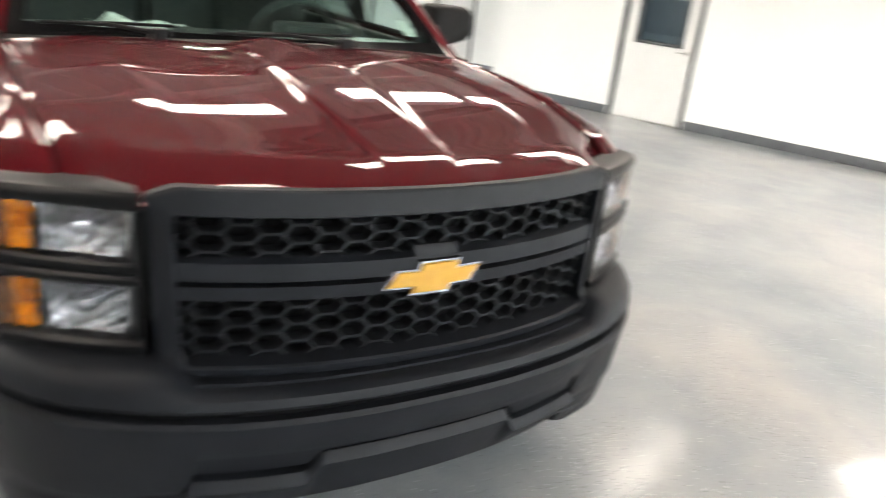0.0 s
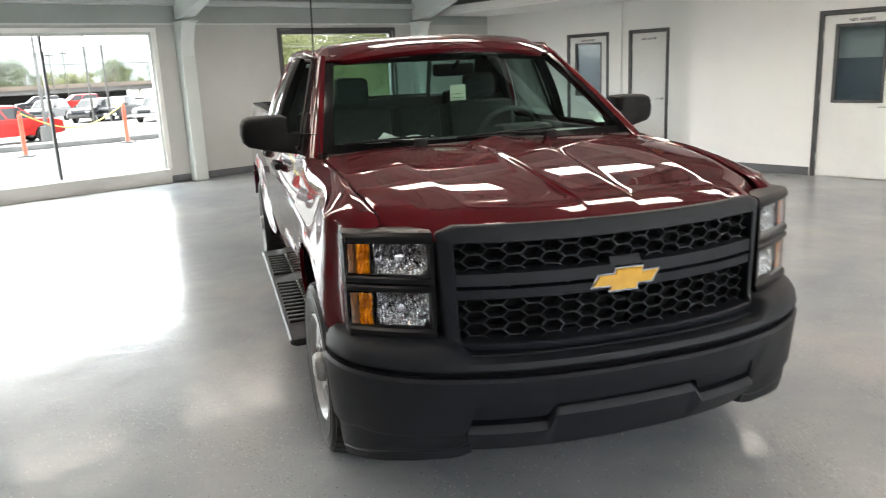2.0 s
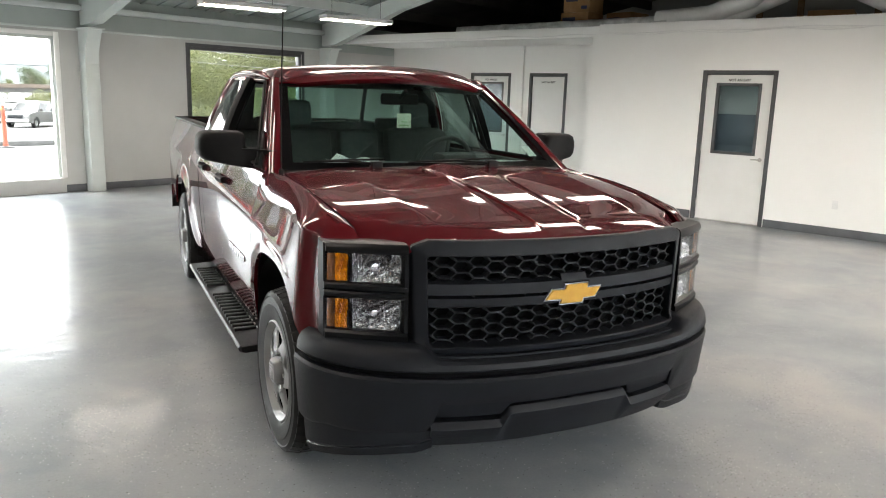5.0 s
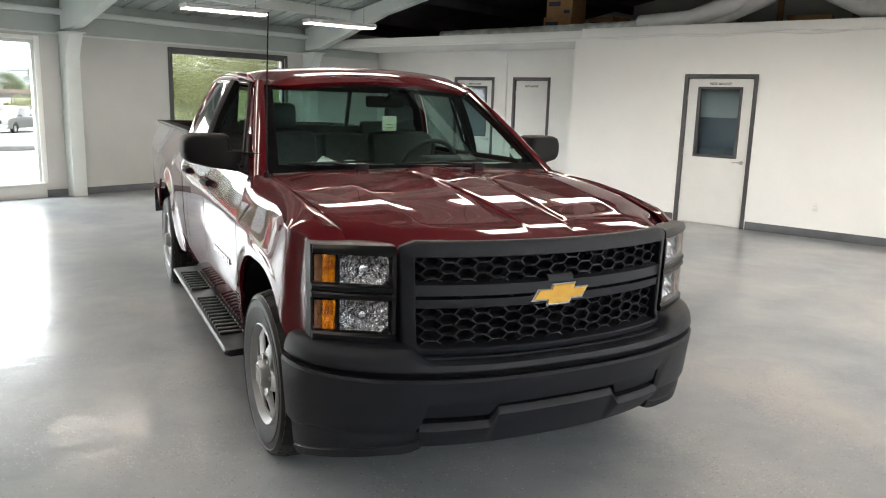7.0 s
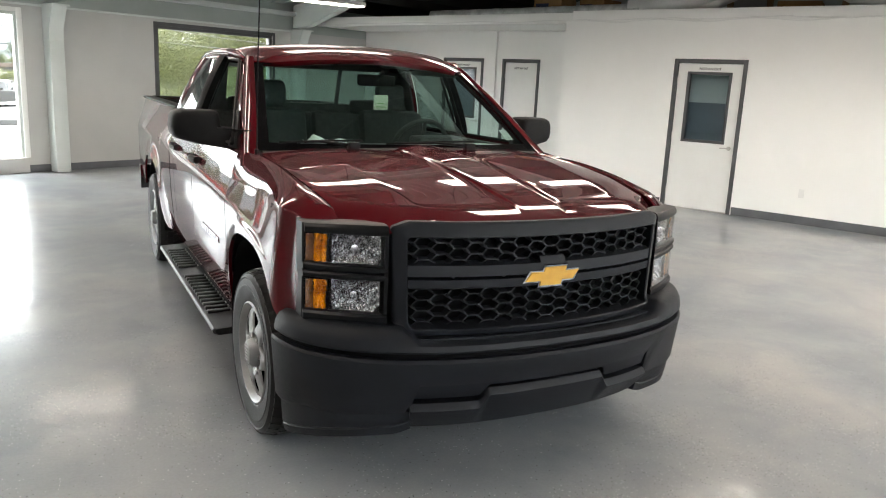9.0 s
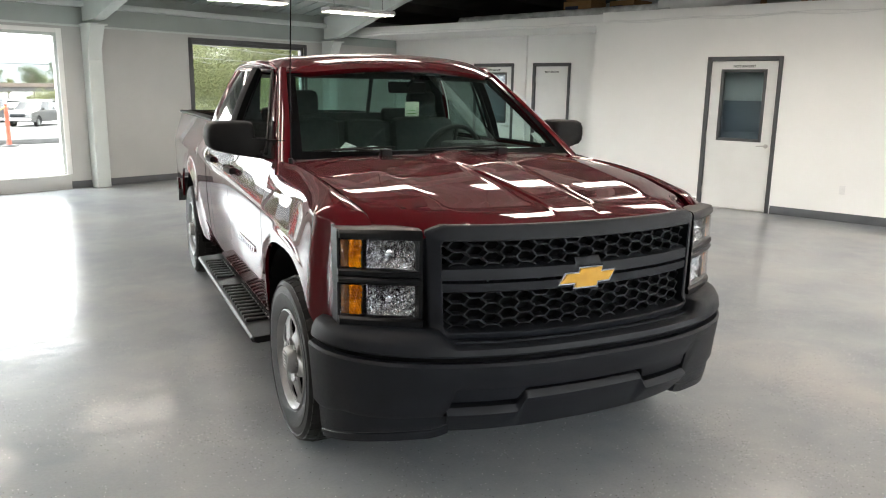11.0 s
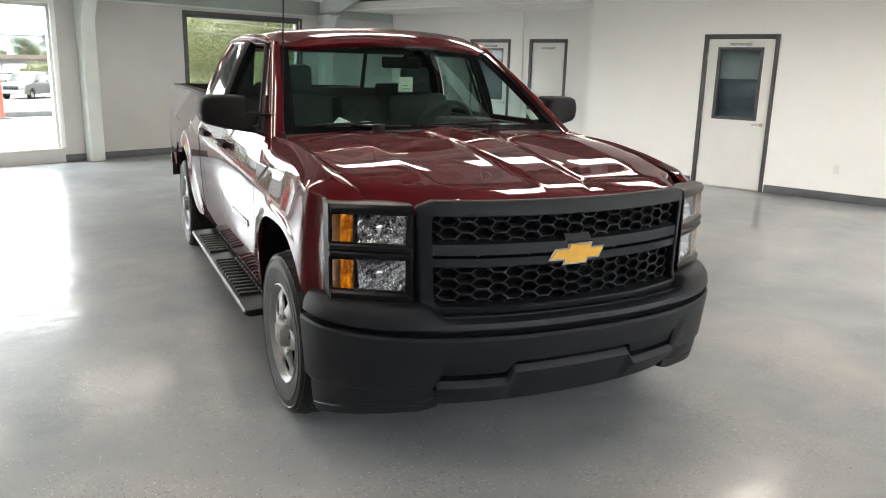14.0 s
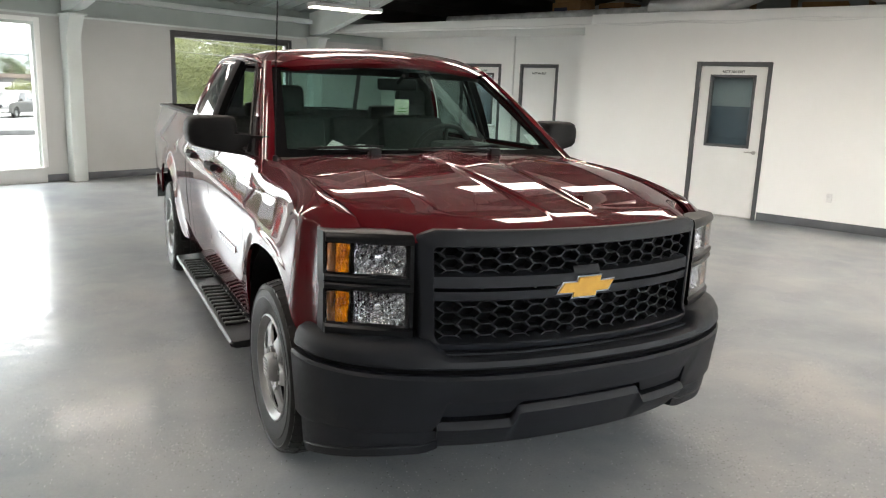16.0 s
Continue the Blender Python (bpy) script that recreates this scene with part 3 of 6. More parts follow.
ROOFDARK = mottled(material("dark_roof_lining", (0.04, 0.04, 0.04), 0.8), 2, (0.022, 0.022, 0.022), (0.055, 0.054, 0.052))
DARK_FROM = 4.3
structure("ceiling", roof_sheet(LEFT - 0.2, 7.99, True, [(BACK + 0.2, DARK_FROM)]), PANEL_GREEN, "white painted ribbed metal roof underside", "ceiling", smooth=0)
# unseen front sheets and purlins are coloured dark so the hood reflects less
structure("ceiling_front_dark", roof_sheet(LEFT - 0.2, 7.99, True, [(DARK_FROM - 0.005, RIDGE_Y), (RIDGE_Y, FRONT - 0.2)]), ROOFDARK, "unseen front roof underside, darkened to deepen the hood reflections", "ceiling", smooth=0)
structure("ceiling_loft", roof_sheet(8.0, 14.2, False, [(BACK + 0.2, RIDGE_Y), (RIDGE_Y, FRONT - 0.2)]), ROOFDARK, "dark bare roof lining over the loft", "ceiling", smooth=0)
for k, y in enumerate((9.6, 8.2, 6.8, 5.4, 4.0, 2.0, 0.6, -0.8, -2.2, -3.6, -5.0)):
    z = roof_z(y)
    structure("purlin", slab(LEFT, 7.98, y - 0.03, y + 0.03, z - 0.16, z + 0.015, bevel=0.006), STEEL_WHITE if y > DARK_FROM else ROOFDARK, "white painted steel roof purlin" if y > DARK_FROM else "unseen front roof purlin, darkened with the sheets", "beam")
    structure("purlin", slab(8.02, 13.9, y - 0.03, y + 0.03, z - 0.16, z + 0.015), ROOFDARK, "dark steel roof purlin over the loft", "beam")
    
# gable ends
for nm, x in (("gable_left", LEFT - 0.2),):
    bm = bmesh.new()
    pts = [(FRONT - 0.2, 2.4), (BACK + 0.2, 2.4), (BACK + 0.2, roof_z(BACK) + 0.05), (RIDGE_Y, roof_z(RIDGE_Y) + 0.05), (FRONT - 0.2, roof_z(FRONT) + 0.05)]
    loft(bm, [[(x - 0.1, y, z) for y, z in pts], [(x - 0.01, y, z) for y, z in pts]])
    structure("wall_" + nm, bm, PANEL_GREEN, "grey-green metal sheet gable", "wall")

# hanging strip lamps
def strip_lamp():
    l = root("ceiling_lamp", Matrix(), "white hanging strip lamp, lit, on thin wires", "lamp", "hanging strip lamps")
    bm = bmesh.new()
    prof = [(-0.135, 0.0), (-0.15, 0.012), (-0.15, 0.05), (-0.12, 0.065), (0.12, 0.065), (0.15, 0.05), (0.15, 0.012), (0.135, 0.0)]
    loft(bm, [[(x, y, z) for y, z in prof] for x in (-0.61, 0.61)])
    part("housing", bm, WHITE, l, "white enamelled housing")
    part("diffuser", slab(-0.595, 0.595, -0.132, 0.132, -0.012, -0.001, bevel=0.004), LENS, l, "glowing warm white diffuser", smooth=0)
    for x in (-0.45, 0.45):
        bm = bmesh.new()
        tube(bm, [(x, 0, 0.064), (x, 0, 0.755)], 0.004, 6)
        part("hanger", bm, TRIM, l, "thin dark hanging wire")
    return l


lamp = strip_lamp()
LAMPS = [(x, 8.2) for x in (-4.45, -2.3, -0.15, 2.0, 4.1, 6.3)] + [(-4.5, 3.0), (-2.45, 3.0), (-0.4, 3.0), (1.65, 3.0), (3.68, 2.8), (5.8, 2.8)]
LAMPS += [(-4.6, 0.75), (-2.45, 0.75), (-0.3, 0.85), (1.85, 0.95), (3.6, 0.75), (5.7, 0.9)] + [(x, -3.0) for x in (-4.45, -2.3, -0.15, 2.0, 4.1, 6.3)]
# rows at -1.1 and -5.0 are unseen lamps added to brighten the walls
LAMPS += [(x, -1.1) for x in (2.3, 4.45, 6.6)] + [(x, -5.0) for x in (-0.15, 2.0, 4.1, 6.3)] + [(2.25, 4.4), (-0.1, 4.4)]
lamp.matrix_world = pose(LAMPS[0][0], LAMPS[0][1], 2.83, 0, 0, -14)
for x, y in LAMPS[1:]:
    # those by the open loft hang a little higher
    copy_thing(lamp, pose(x, y, 3.16 if x > 4.2 and -0.5 < y < 3 else 2.83, 0, 0, -14))
# swagged lamp cords
for a, b in (((5.9, 8.05, 2.9), (7.9, 9.2, 3.0)), ((4.2, 8.0, 2.9), (5.3, 7.0, 3.6))):
    bm = bmesh.new()
    tube(bm, [(a[0] + (b[0] - a[0]) * i / 16, a[1] + (b[1] - a[1]) * i / 16, a[2] + (b[2] - a[2]) * i / 16 - 0.12 * math.sin(math.pi * i / 16)) for i in range(17)], 0.005, 6)
    thing("cord", bm, WHITE, "swagged white power cord of a lamp", "cable")

# loft: insulated duct, boxes and lumber
FOIL = mottled(material("duct_wrap", (0.4, 0.4, 0.4), 0.4, 0.35), 7, (0.40, 0.40, 0.40), (0.74, 0.74, 0.74), bump=0.9, bump_scale=28)
def duct(pts, r, label):
    bm = bmesh.new()
    n = 14
    P = [Vector(p) for p in pts]
    out = []
    for i in range(len(P) - 1):
        for k in range(n):
            t = k / n
            out.append(P[i].lerp(P[i + 1], t))
    out.append(P[-1])
    random.seed(7)
    tube(bm, out, lambda s: r * (1 + 0.05 * math.sin(s * 95) + random.uniform(-0.02, 0.02)), 14)
    return thing("air_duct", bm, FOIL, label, "duct")


duct([(8.74, 8.05, 2.86), (8.75, 5.6, 2.88), (8.76, 3.9, 2.90)], 0.085, "flattened silver insulated flexible air duct")
DUCTWHITE = mottled(material("white_duct_wrap", (0.6, 0.6, 0.59), 0.5), 5, (0.72, 0.72, 0.71), (0.84, 0.84, 0.83), bump=0.6, bump_scale=20)
for pts in ([(8.80, 4.1, 2.93), (8.80, 3.3, 2.97), (8.84, 2.7, 3.16), (9.0, 2.2, 3.6)], [(8.95, 3.4, 2.96), (8.95, 2.9, 3.0), (9.0, 2.3, 3.25), (9.2, 1.7, 3.7)], [(8.85, 0.3, 2.98), (8.85, 1.0, 3.05), (8.95, 1.6, 3.35), (9.1, 1.9, 3.7)]):
    bm = bmesh.new()
    tube(bm, pts, 0.13, 18)
    bmesh.ops.subdivide_edges(bm, edges=list(bm.edges), cuts=1, use_grid_fill=True, smooth=0.6)
    thing("air_duct", bm, DUCTWHITE, "white wrapped round air duct bending upward", "duct")
CARD = mottled(material("cardboard", (0.33, 0.19, 0.08), 0.8), 6, (0.27, 0.15, 0.06), (0.36, 0.21, 0.095))
PRINT = material("box_print", (0.03, 0.04, 0.09), 0.7)
def carton(x, y, z, sx, sy, sz, turn, printed):
    c = root("cardboard_box", pose(x, y, z, 0, 0, turn), "brown cardboard box with dark print on the loft" if printed else "plain brown cardboard box on the loft", "box")
    part("body", slab(-sx / 2, sx / 2, -sy / 2, sy / 2, 0, sz, bevel=0.006), CARD, c)
    part("tape", slab(-sx / 2 - 0.001, sx / 2 + 0.001, -0.025, 0.025, sz, sz + 0.0015), mottled(material("tape", (0.4, 0.27, 0.13), 0.3), 9, (0.36, 0.24, 0.11), (0.42, 0.29, 0.14)), c)
    if printed:
        part("print_bar", slab(-sx / 2 - 0.002, -sx / 2 - 0.0005, -0.02, sy / 2 - 0.04, sz * 0.55, sz * 0.78), PRINT, c)
        part("print_bar", slab(-sx / 2 - 0.002, -sx / 2 - 0.0005, -sy / 2 + 0.05, -sy / 2 + 0.16, sz * 0.15, sz * 0.32), PRINT, c)
    return c


carton(9.45, 5.85, 2.79, 0.5, 0.55, 0.36, 0, True)
carton(9.45, 5.83, 3.155, 0.5, 0.5, 0.32, 3, True)
carton(9.6, 5.05, 2.79, 0.5, 0.5, 0.34, -8, True)
carton(9.9, 4.35, 2.79, 0.5, 0.5, 0.3, 10, False)
carton(9.9, 1.9, 2.79, 0.6, 0.6, 0.26, 10, False)
WOOD = mottled(material("bare_lumber", (0.3, 0.2, 0.11), 0.7), 3, (0.22, 0.14, 0.075), (0.34, 0.23, 0.13), distort=2.0)
for x, y in ((9.9, 2.95), (9.9, 2.35), (9.9, 1.3), (9.9, 0.7)):
    thing("stud", slab(x - 0.02, x + 0.02, y - 0.045, y + 0.045, 2.79, roof_z(y) + 0.01, bevel=0.003), WOOD, "bare wooden stud standing on the loft", "stud", "loft studs")
thing("plank", slab(9.3, 9.6, 1.9, 3.2, 2.79, 2.83, bevel=0.003), WOOD, "loose wooden plank lying on the loft", "plank")

# ---- the pickup truck; x across, y from its nose to its tail, z up ----
truck = root("pickup_truck", pose(0, 0, 0, 0, 0, -24.2), "maroon double-cab pickup truck with black work-truck grille and bumper", "truck")
AXLE_F, AXLE_R, HUB_Z = 1.02, 4.67, 0.39


def plan(a, y0, depth=0.62, n=2.6):
    """Rounded plan line of the nose: its y at a given x."""
    def f(x):
        k = min(1.0, abs(x) / a)
        return y0 + depth * (1 - (1 - k ** n) ** (1 / n))
    return f


NOSE = plan(1.01, 0.09, 0.60, 2.1)


def lamp_y(x):
    """Plan line of the headlamps, flatter than the nose beside the grille."""
    t = x - 0.668
    return NOSE(x) if t < 0 else NOSE(0.668) + 0.46 * t + 0.56 * t * t


def xs(x0, x1, n):
    return [x0 + (x1 - x0) * i / n for i in range(n + 1)]


def nose_bar(bm, x0, x1, n, section, line=NOSE, mi=0):
    """Sweeps a closed section of (depth, z) pairs across the nose; section may be a function of x."""
    rings = []
    for x in xs(x0, x1, n):
        s = section(x) if callable(section) else section
        rings.append([(x, line(x) + d, z) for d, z in s])
    loft(bm, rings, mi=mi)
    return bm


def rect(d0, d1, z0, z1, r=0.008):
    return [(d0 + r, z0), (d1, z0), (d1, z1), (d0 + r, z1), (d0, z1 - r), (d0, z0 + r)]


# --- body sides ---
def char_line(y):
    """Height of the crease along the side: over the front wheel, then up through the door handles."""
    return between([(0.5, 0.90), (0.70, 0.932), (0.97, 0.977), (1.32, 1.008), (1.6, 1.026), (1.93, 1.048), (2.6, 1.080), (3.3, 1.102), (4.6, 1.120), (5.8, 1.13)], y)


def side_x(z, y=2.6):
    c = char_line(y)
    low = between([(0.36, 0.925), (0.46, 0.962), (0.60, 0.985), (0.80, 1.0), (0.95, 1.004), (1.4, 1.006)], min(z, c))
    d = z - c
    u = 0.5 * (d + math.sqrt(d * d + 0.00006))
    return low - 0.345 * u * (1 - 0.25 * u)


ARCH_F, ARCH_R, ARCH = AXLE_F + 0.05, AXLE_R + 0.02, 0.505


def arch(y, c, r=ARCH):
    """Lower edge of a squared wheel arch at y, or None away from it."""
    k = abs(y - c) / r
    return HUB_Z + 0.535 * (1 - k ** 3.0) ** (1 / 3.0) if k < 1 else None


def sill(y):
    for c in (ARCH_F, ARCH_R):
        a = arch(y, c)
        if a is not None:
            return max(a, 0.62 if y > ARCH_R else 0.40)
    return 0.62 if y > ARCH_R else 0.40


def lip(y, z):
    """The flare round the wheel openings."""
    best = 0.0
    for c in (ARCH_F, ARCH_R):
        r = math.hypot((y - c) * 1.0, (z - HUB_Z))
        best = max(best, (0.014 if c < 3 else 0.030) * math.exp(-((r - 0.54) / 0.09) ** 2))
    return best


def panel(y0, y1, s, top, ny, nz):
    """A side sheet from the sill or arch up to top(y)."""
    bm = bmesh.new()
    cuts = [y0 + (y1 - y0) * i / ny for i in range(ny + 1)]
    extra = []
    for c in (ARCH_F, ARCH_R):
        extra += [c + ARCH * k for k in (-0.999, -0.99, -0.97, -0.93, 0.93, 0.97, 0.99, 0.999)]
    cuts = sorted(set(cuts + [e for e in extra if y0 < e < y1]))

    def fn(u, v):
        y = cuts[round(u * (len(cuts) - 1))]
        z0, z1 = sill(y), top(y)
        z = z0 + (z1 - z0) * v
        x = side_x(z, y) + lip(y, z)
        return (s * x, y, z)
    surface(bm, fn, len(cuts) - 1, nz)
    # turn the lower edge in, as a rolled flange
    vs = [v for v in bm.verts if abs(v.co.z - sill(v.co.y)) < 1e-6]
    es = [e for e in bm.edges if e.verts[0] in vs and e.verts[1] in vs]
    r = bmesh.ops.extrude_edge_only(bm, edges=es)
    for v in r["geom"]:
        if isinstance(v, bmesh.types.BMVert):
            v.co.x -= s * 0.018
    return bm


def seam_x(y):
    """Half width at the shut line between the bonnet and the front wing."""
    return between([(0.38, 0.803), (0.50, 0.805), (0.66, 0.822), (0.75, 0.834), (0.98, 0.845), (1.6, 0.850)], y)


def hinge(x, at, soft=0.012):
    """Zero up to a crease, then a unit slope, with a small rounding."""
    d = x - at
    return 0.5 * (d + math.sqrt(d * d + soft * soft))


def hood_lines(k):
    """Half widths of the spine and of the raised dome, k behind the nose."""
    return 0.098 + 0.040 * k, 0.49 + 0.110 * k


def hood_z(x, y):
    f = hood_edge(x)
    k = max(0.0, y - f)
    a = abs(x)
    # straight rise to the cowl behind a crisp bend over the nose
    r = max(0.0, k + 0.6 * (f - hood_edge(0.0)) * ease(0.1, 0.5, k) - 0.13)
    top = 1.195 + 0.168 * r - 0.040 * r * r
    # flat planes: the spine, the dome beside it, the falling outer planes
    c, w = hood_lines(k)
    top -= 0.009 * ease(c - 0.010, c + 0.012, a) * ease(0.03, 0.25, k)
    top -= (0.004 + 0.004 * k) * hinge(a, c) + (0.085 + 0.020 * k) * hinge(a, w, 0.006)
    # the rear bends down behind a crease that runs out to the foot of each pillar
    line = 1.0 + 0.46 * min(1.0, max(0.0, a - c) / 0.68)
    top -= 0.060 * hinge(y, line, 0.010) * ease(0.0, 0.2, a)
    top -= 0.020 * ease(0.95, 1.45, y) * ease(0.3, 0.8, a)
    side = ease(0.6, 0.78, a)
    nose = (0.40 + 0.20 * side) * hinge(0.13 + 0.06 * side, k, 0.02) + 0.006 * (1 - ease(0, 0.02, k))
    return max(top - nose, 1.104)

def hood_back(x):
    return 1.36 + 0.14 * (x / 0.83) ** 2


def hood_edge(x):
    return NOSE(x * 0.97) + 0.01


def fender_top(y):
    return hood_z(seam_x(y) - 0.002, y) + 0.001


def fender(s):
    """The front wing: an upright flare, a leaning flank, a crest and the top that rolls in to the bonnet seam."""
    bm = bmesh.new()
    y0, y1 = 0.425, 1.625
    n = 44
    cuts = sorted(set([y0 + (y1 - y0) * i / n for i in range(n + 1)] + [ARCH_F + ARCH * k for k in (-0.999, -0.985, -0.95, 0.95, 0.985, 0.999)]))
    steps = [i / 9 for i in range(9)] + [1 + q for q in (0, 0.06, 0.14, 0.3, 0.5, 0.7, 0.86, 0.94)] + [2 + q for q in (0, 0.06, 0.14, 0.3, 0.5, 0.7, 0.88)] + [3 + i / 7 for i in range(8)]

    def fn(u, v):
        y = cuts[round(u * (len(cuts) - 1))]
        q = steps[round(v * (len(steps) - 1))]
        low = max(sill(y), 0.70) if y < ARCH_F else sill(y)
        # the flare swells towards its front end, then the panel turns in to the lamp
        d = 0.605 - y
        e = 0.537 - y
        inset = 0.42 * (d + math.sqrt(d * d + 0.0003)) - 0.375 * (e + math.sqrt(e * e + 0.0003)) - 0.015 * (1 - ease(0.66, 1.05, y))
        lean = 0.28 + 0.72 * ease(0.46, 1.15, y)
        r = ease(1.30, 1.62, y)

        def run(lead):
            # the leading edge follows the plan of the nose
            return lead + (0.95 - lead) * (y - y0) / (0.95 - y0) if y < 0.95 else y
        top = fender_top(max(0.345, run(NOSE(0.85) + 0.012)))
        flare = max(low + 0.012, char_line(y))
        crease = min(top - 0.010, between([(0.45, 1.112), (0.60, 1.150), (0.70, 1.156), (0.85, 1.150), (1.0, 1.146), (1.3, 1.143), (1.62, 1.138)], y))
        xf = 1.003 - inset
        xc = xf + (side_x(crease, y) - 1.003) * lean
        xp, zp = 0.872 + 0.050 * r - inset * 0.15, top + 0.006 * ease(0.5, 0.8, y) * (1 - r)
        xs_ = seam_x(y) + 0.004
        if q < 1:
            z = low + (flare - low) * q
            x = side_x(z, y) + lip(y, z) * (1 - ease(0.6, 1.0, q)) - inset
        elif q < 2:
            z = flare + (crease - flare) * (q - 1)
            x = xf + (side_x(z, y) - 1.003) * lean
        elif q < 3:
            k = (q - 2) * math.pi / 2
            z = crease + (zp - crease) * (0.5 * math.sin(k) + 0.5 * (q - 2))
            x = xc + (xp - xc) * (0.5 * (1 - math.cos(k)) + 0.5 * (q - 2))
        else:
            k = q - 3
            x = xp + (xs_ - xp) * k
            z = zp + (top - 0.001 - zp) * k - 0.004 * ease(0.8, 1, k)
        y = run(lamp_y(min(x, 0.955)) + 0.018)
        return (s * x, y, z)
    surface(bm, fn, len(cuts) - 1, len(steps) - 1)
    # wheel-lip flange
    vs = {v for v in bm.verts if v.co.y > ARCH_F - ARCH and abs(v.co.x) > 0.9 and abs(v.co.z - (sill(v.co.y) if v.co.y > ARCH_F else max(sill(v.co.y), 0.70))) < 1e-4}
    es = [e for e in bm.edges if e.verts[0] in vs and e.verts[1] in vs]
    r = bmesh.ops.extrude_edge_only(bm, edges=es)
    for v in r["geom"]:
        if isinstance(v, bmesh.types.BMVert):
            v.co.x -= s * 0.018
    return bm


BELT = 1.30
for s in (-1, 1):
    part("fender", fender(s), PAINT, truck, "maroon painted front fender", smooth=40)
    door = part("front_door", panel(1.633, 2.665, s, lambda y: BELT, 26, 22), PAINT, truck, "maroon front door", smooth=40)
    rear = part("rear_door", panel(2.673, 3.455, s, lambda y: BELT, 20, 22), PAINT, truck, "maroon rear door", smooth=40)
    part("cab_corner", panel(3.463, 3.64, s, lambda y: BELT, 5, 22), PAINT, truck, smooth=40)
    part("bedside", panel(3.67, 5.80, s, lambda y: 1.385, 46, 24), PAINT, truck, "maroon pickup bed side", smooth=40)
    # handles
    for y, p in ((2.56, door), (3.37, rear)):
        bm = bmesh.new()
        x = side_x(1.13)
        prof = [(0.0, -0.018), (0.018, -0.022), (0.03, -0.012), (0.032, 0.008), (0.02, 0.02), (0.0, 0.022)]
        rings = []
        for k, sc, dx in ((-0.115, 0.6, -0.012), (-0.105, 1.0, 0.004), (-0.05, 1.0, 0.016), (0.05, 1.0, 0.016), (0.105, 1.0, 0.004), (0.115, 0.6, -0.012)):
            rings.append([(s * (x + dx + a * sc), y + k, 1.135 + b * sc) for a, b in prof])
        loft(bm, rings)
        turned(bm, [(0.0, 0.03), (0.018, 0.03), (0.022, 0.0)], 14, "x", (s * x if s > 0 else -x - 0.03, y + 0.135, 1.135))
        part("door_handle", bm, PLASTIC_BLACK, p, "black door handle")
    # name badge as plain bars
    for i in range(9):
        y = 1.86 + i * 0.056
        part("badge_bar", slab(min(s * 0.997, s * 1.005), max(s * 0.997, s * 1.005), y - 0.015, y + 0.015, 0.742, 0.778, bevel=0.002), CHROME, door)
    # lower end of the wing behind the bumper
    part("fender_cap", slab(min(s * 0.90, s * 0.985), max(s * 0.90, s * 0.985), 0.55, 0.64, 0.60, 0.698, bevel=0.008), PLASTIC, truck)

# --- bonnet ---
bm = bmesh.new()
COLS = [("c", -1 + i / 4) for i in range(4)] + [("c", d) for d in (-0.011, -0.005, 0.0, 0.006, 0.013)]
COLS += [("m", i / 9) for i in range(1, 9)] + [("w", d) for d in (-0.03, -0.009, 0.0, 0.009, 0.03)]
COLS += [("e", i / 7) for i in range(1, 6)] + [("x", x) for x in (0.045, 0.028, 0.014, 0.006, 0.002)]
COLS = [(-1, q) for q in COLS[:0:-1]] + [(1, q) for q in COLS]
def hood_x(col, k, y):
    """The grid's lines run along the creases."""
    sg, (kind, d) = col
    c, w = hood_lines(k)
    if kind == "c":
        return sg * (c * (1 + d) if d <= -0.2 else c + d)
    if kind == "m":
        return sg * (c + 0.013 + (w - c - 0.043) * d)
    if kind == "w":
        return sg * (w + d)
    if kind == "e":
        return sg * (w + 0.03 + (seam_x(y) - 0.045 - w - 0.03) * d)
    return sg * (seam_x(y) - d)
YS = [0, 0.006, 0.015, 0.03, 0.05, 0.07, 0.09, 0.11, 0.13, 0.16, 0.2, 0.25, 0.3] + [0.3 + 0.7 * i / 26 for i in range(1, 27)]
def hood_fn(u, v):
    k = YS[round(v * (len(YS) - 1))]
    col = COLS[round(u * (len(COLS) - 1))]
    x, y = hood_x(col, k * 1.2, 0.6), 0.6
    for i in range(4):
        y = hood_edge(x) + (hood_back(x) - hood_edge(x)) * k
        x = hood_x(col, y - hood_edge(x), y)
    z = hood_z(x, y)
    if k == 0:
        z -= 0.006
    if col[1][0] == "x":
        z -= 0.004 * (1 - col[1][1] / 0.045) ** 4
    return (x, y, z)
surface(bm, hood_fn, len(COLS) - 1, len(YS) - 1, 0.012)
part("hood", bm, PAINT, truck, "maroon creased hood", smooth=30)
for s in (-1, 1):
    bm = bmesh.new()
    y0, y1 = 0.40, hood_back(0.84) - 0.01
    ring = [(-0.004, -0.04), (-0.004, -0.012), (0.006, -0.012), (0.006, -0.04)]
    loft(bm, [[(s * (seam_x(y) + x), y, hood_z(seam_x(y), y) + d) for x, d in ring] for y in [y0 + (y1 - y0) * i / 24 for i in range(25)]])
    part("hood_seal", bm, DARK, truck, "black rubber seal beside the hood")
part("hood_gap", nose_bar(bmesh.new(), -0.79, 0.79, 40, [(0.02, 1.09), (0.10, 1.09), (0.10, 1.118), (0.02, 1.118)]), DARK, truck)

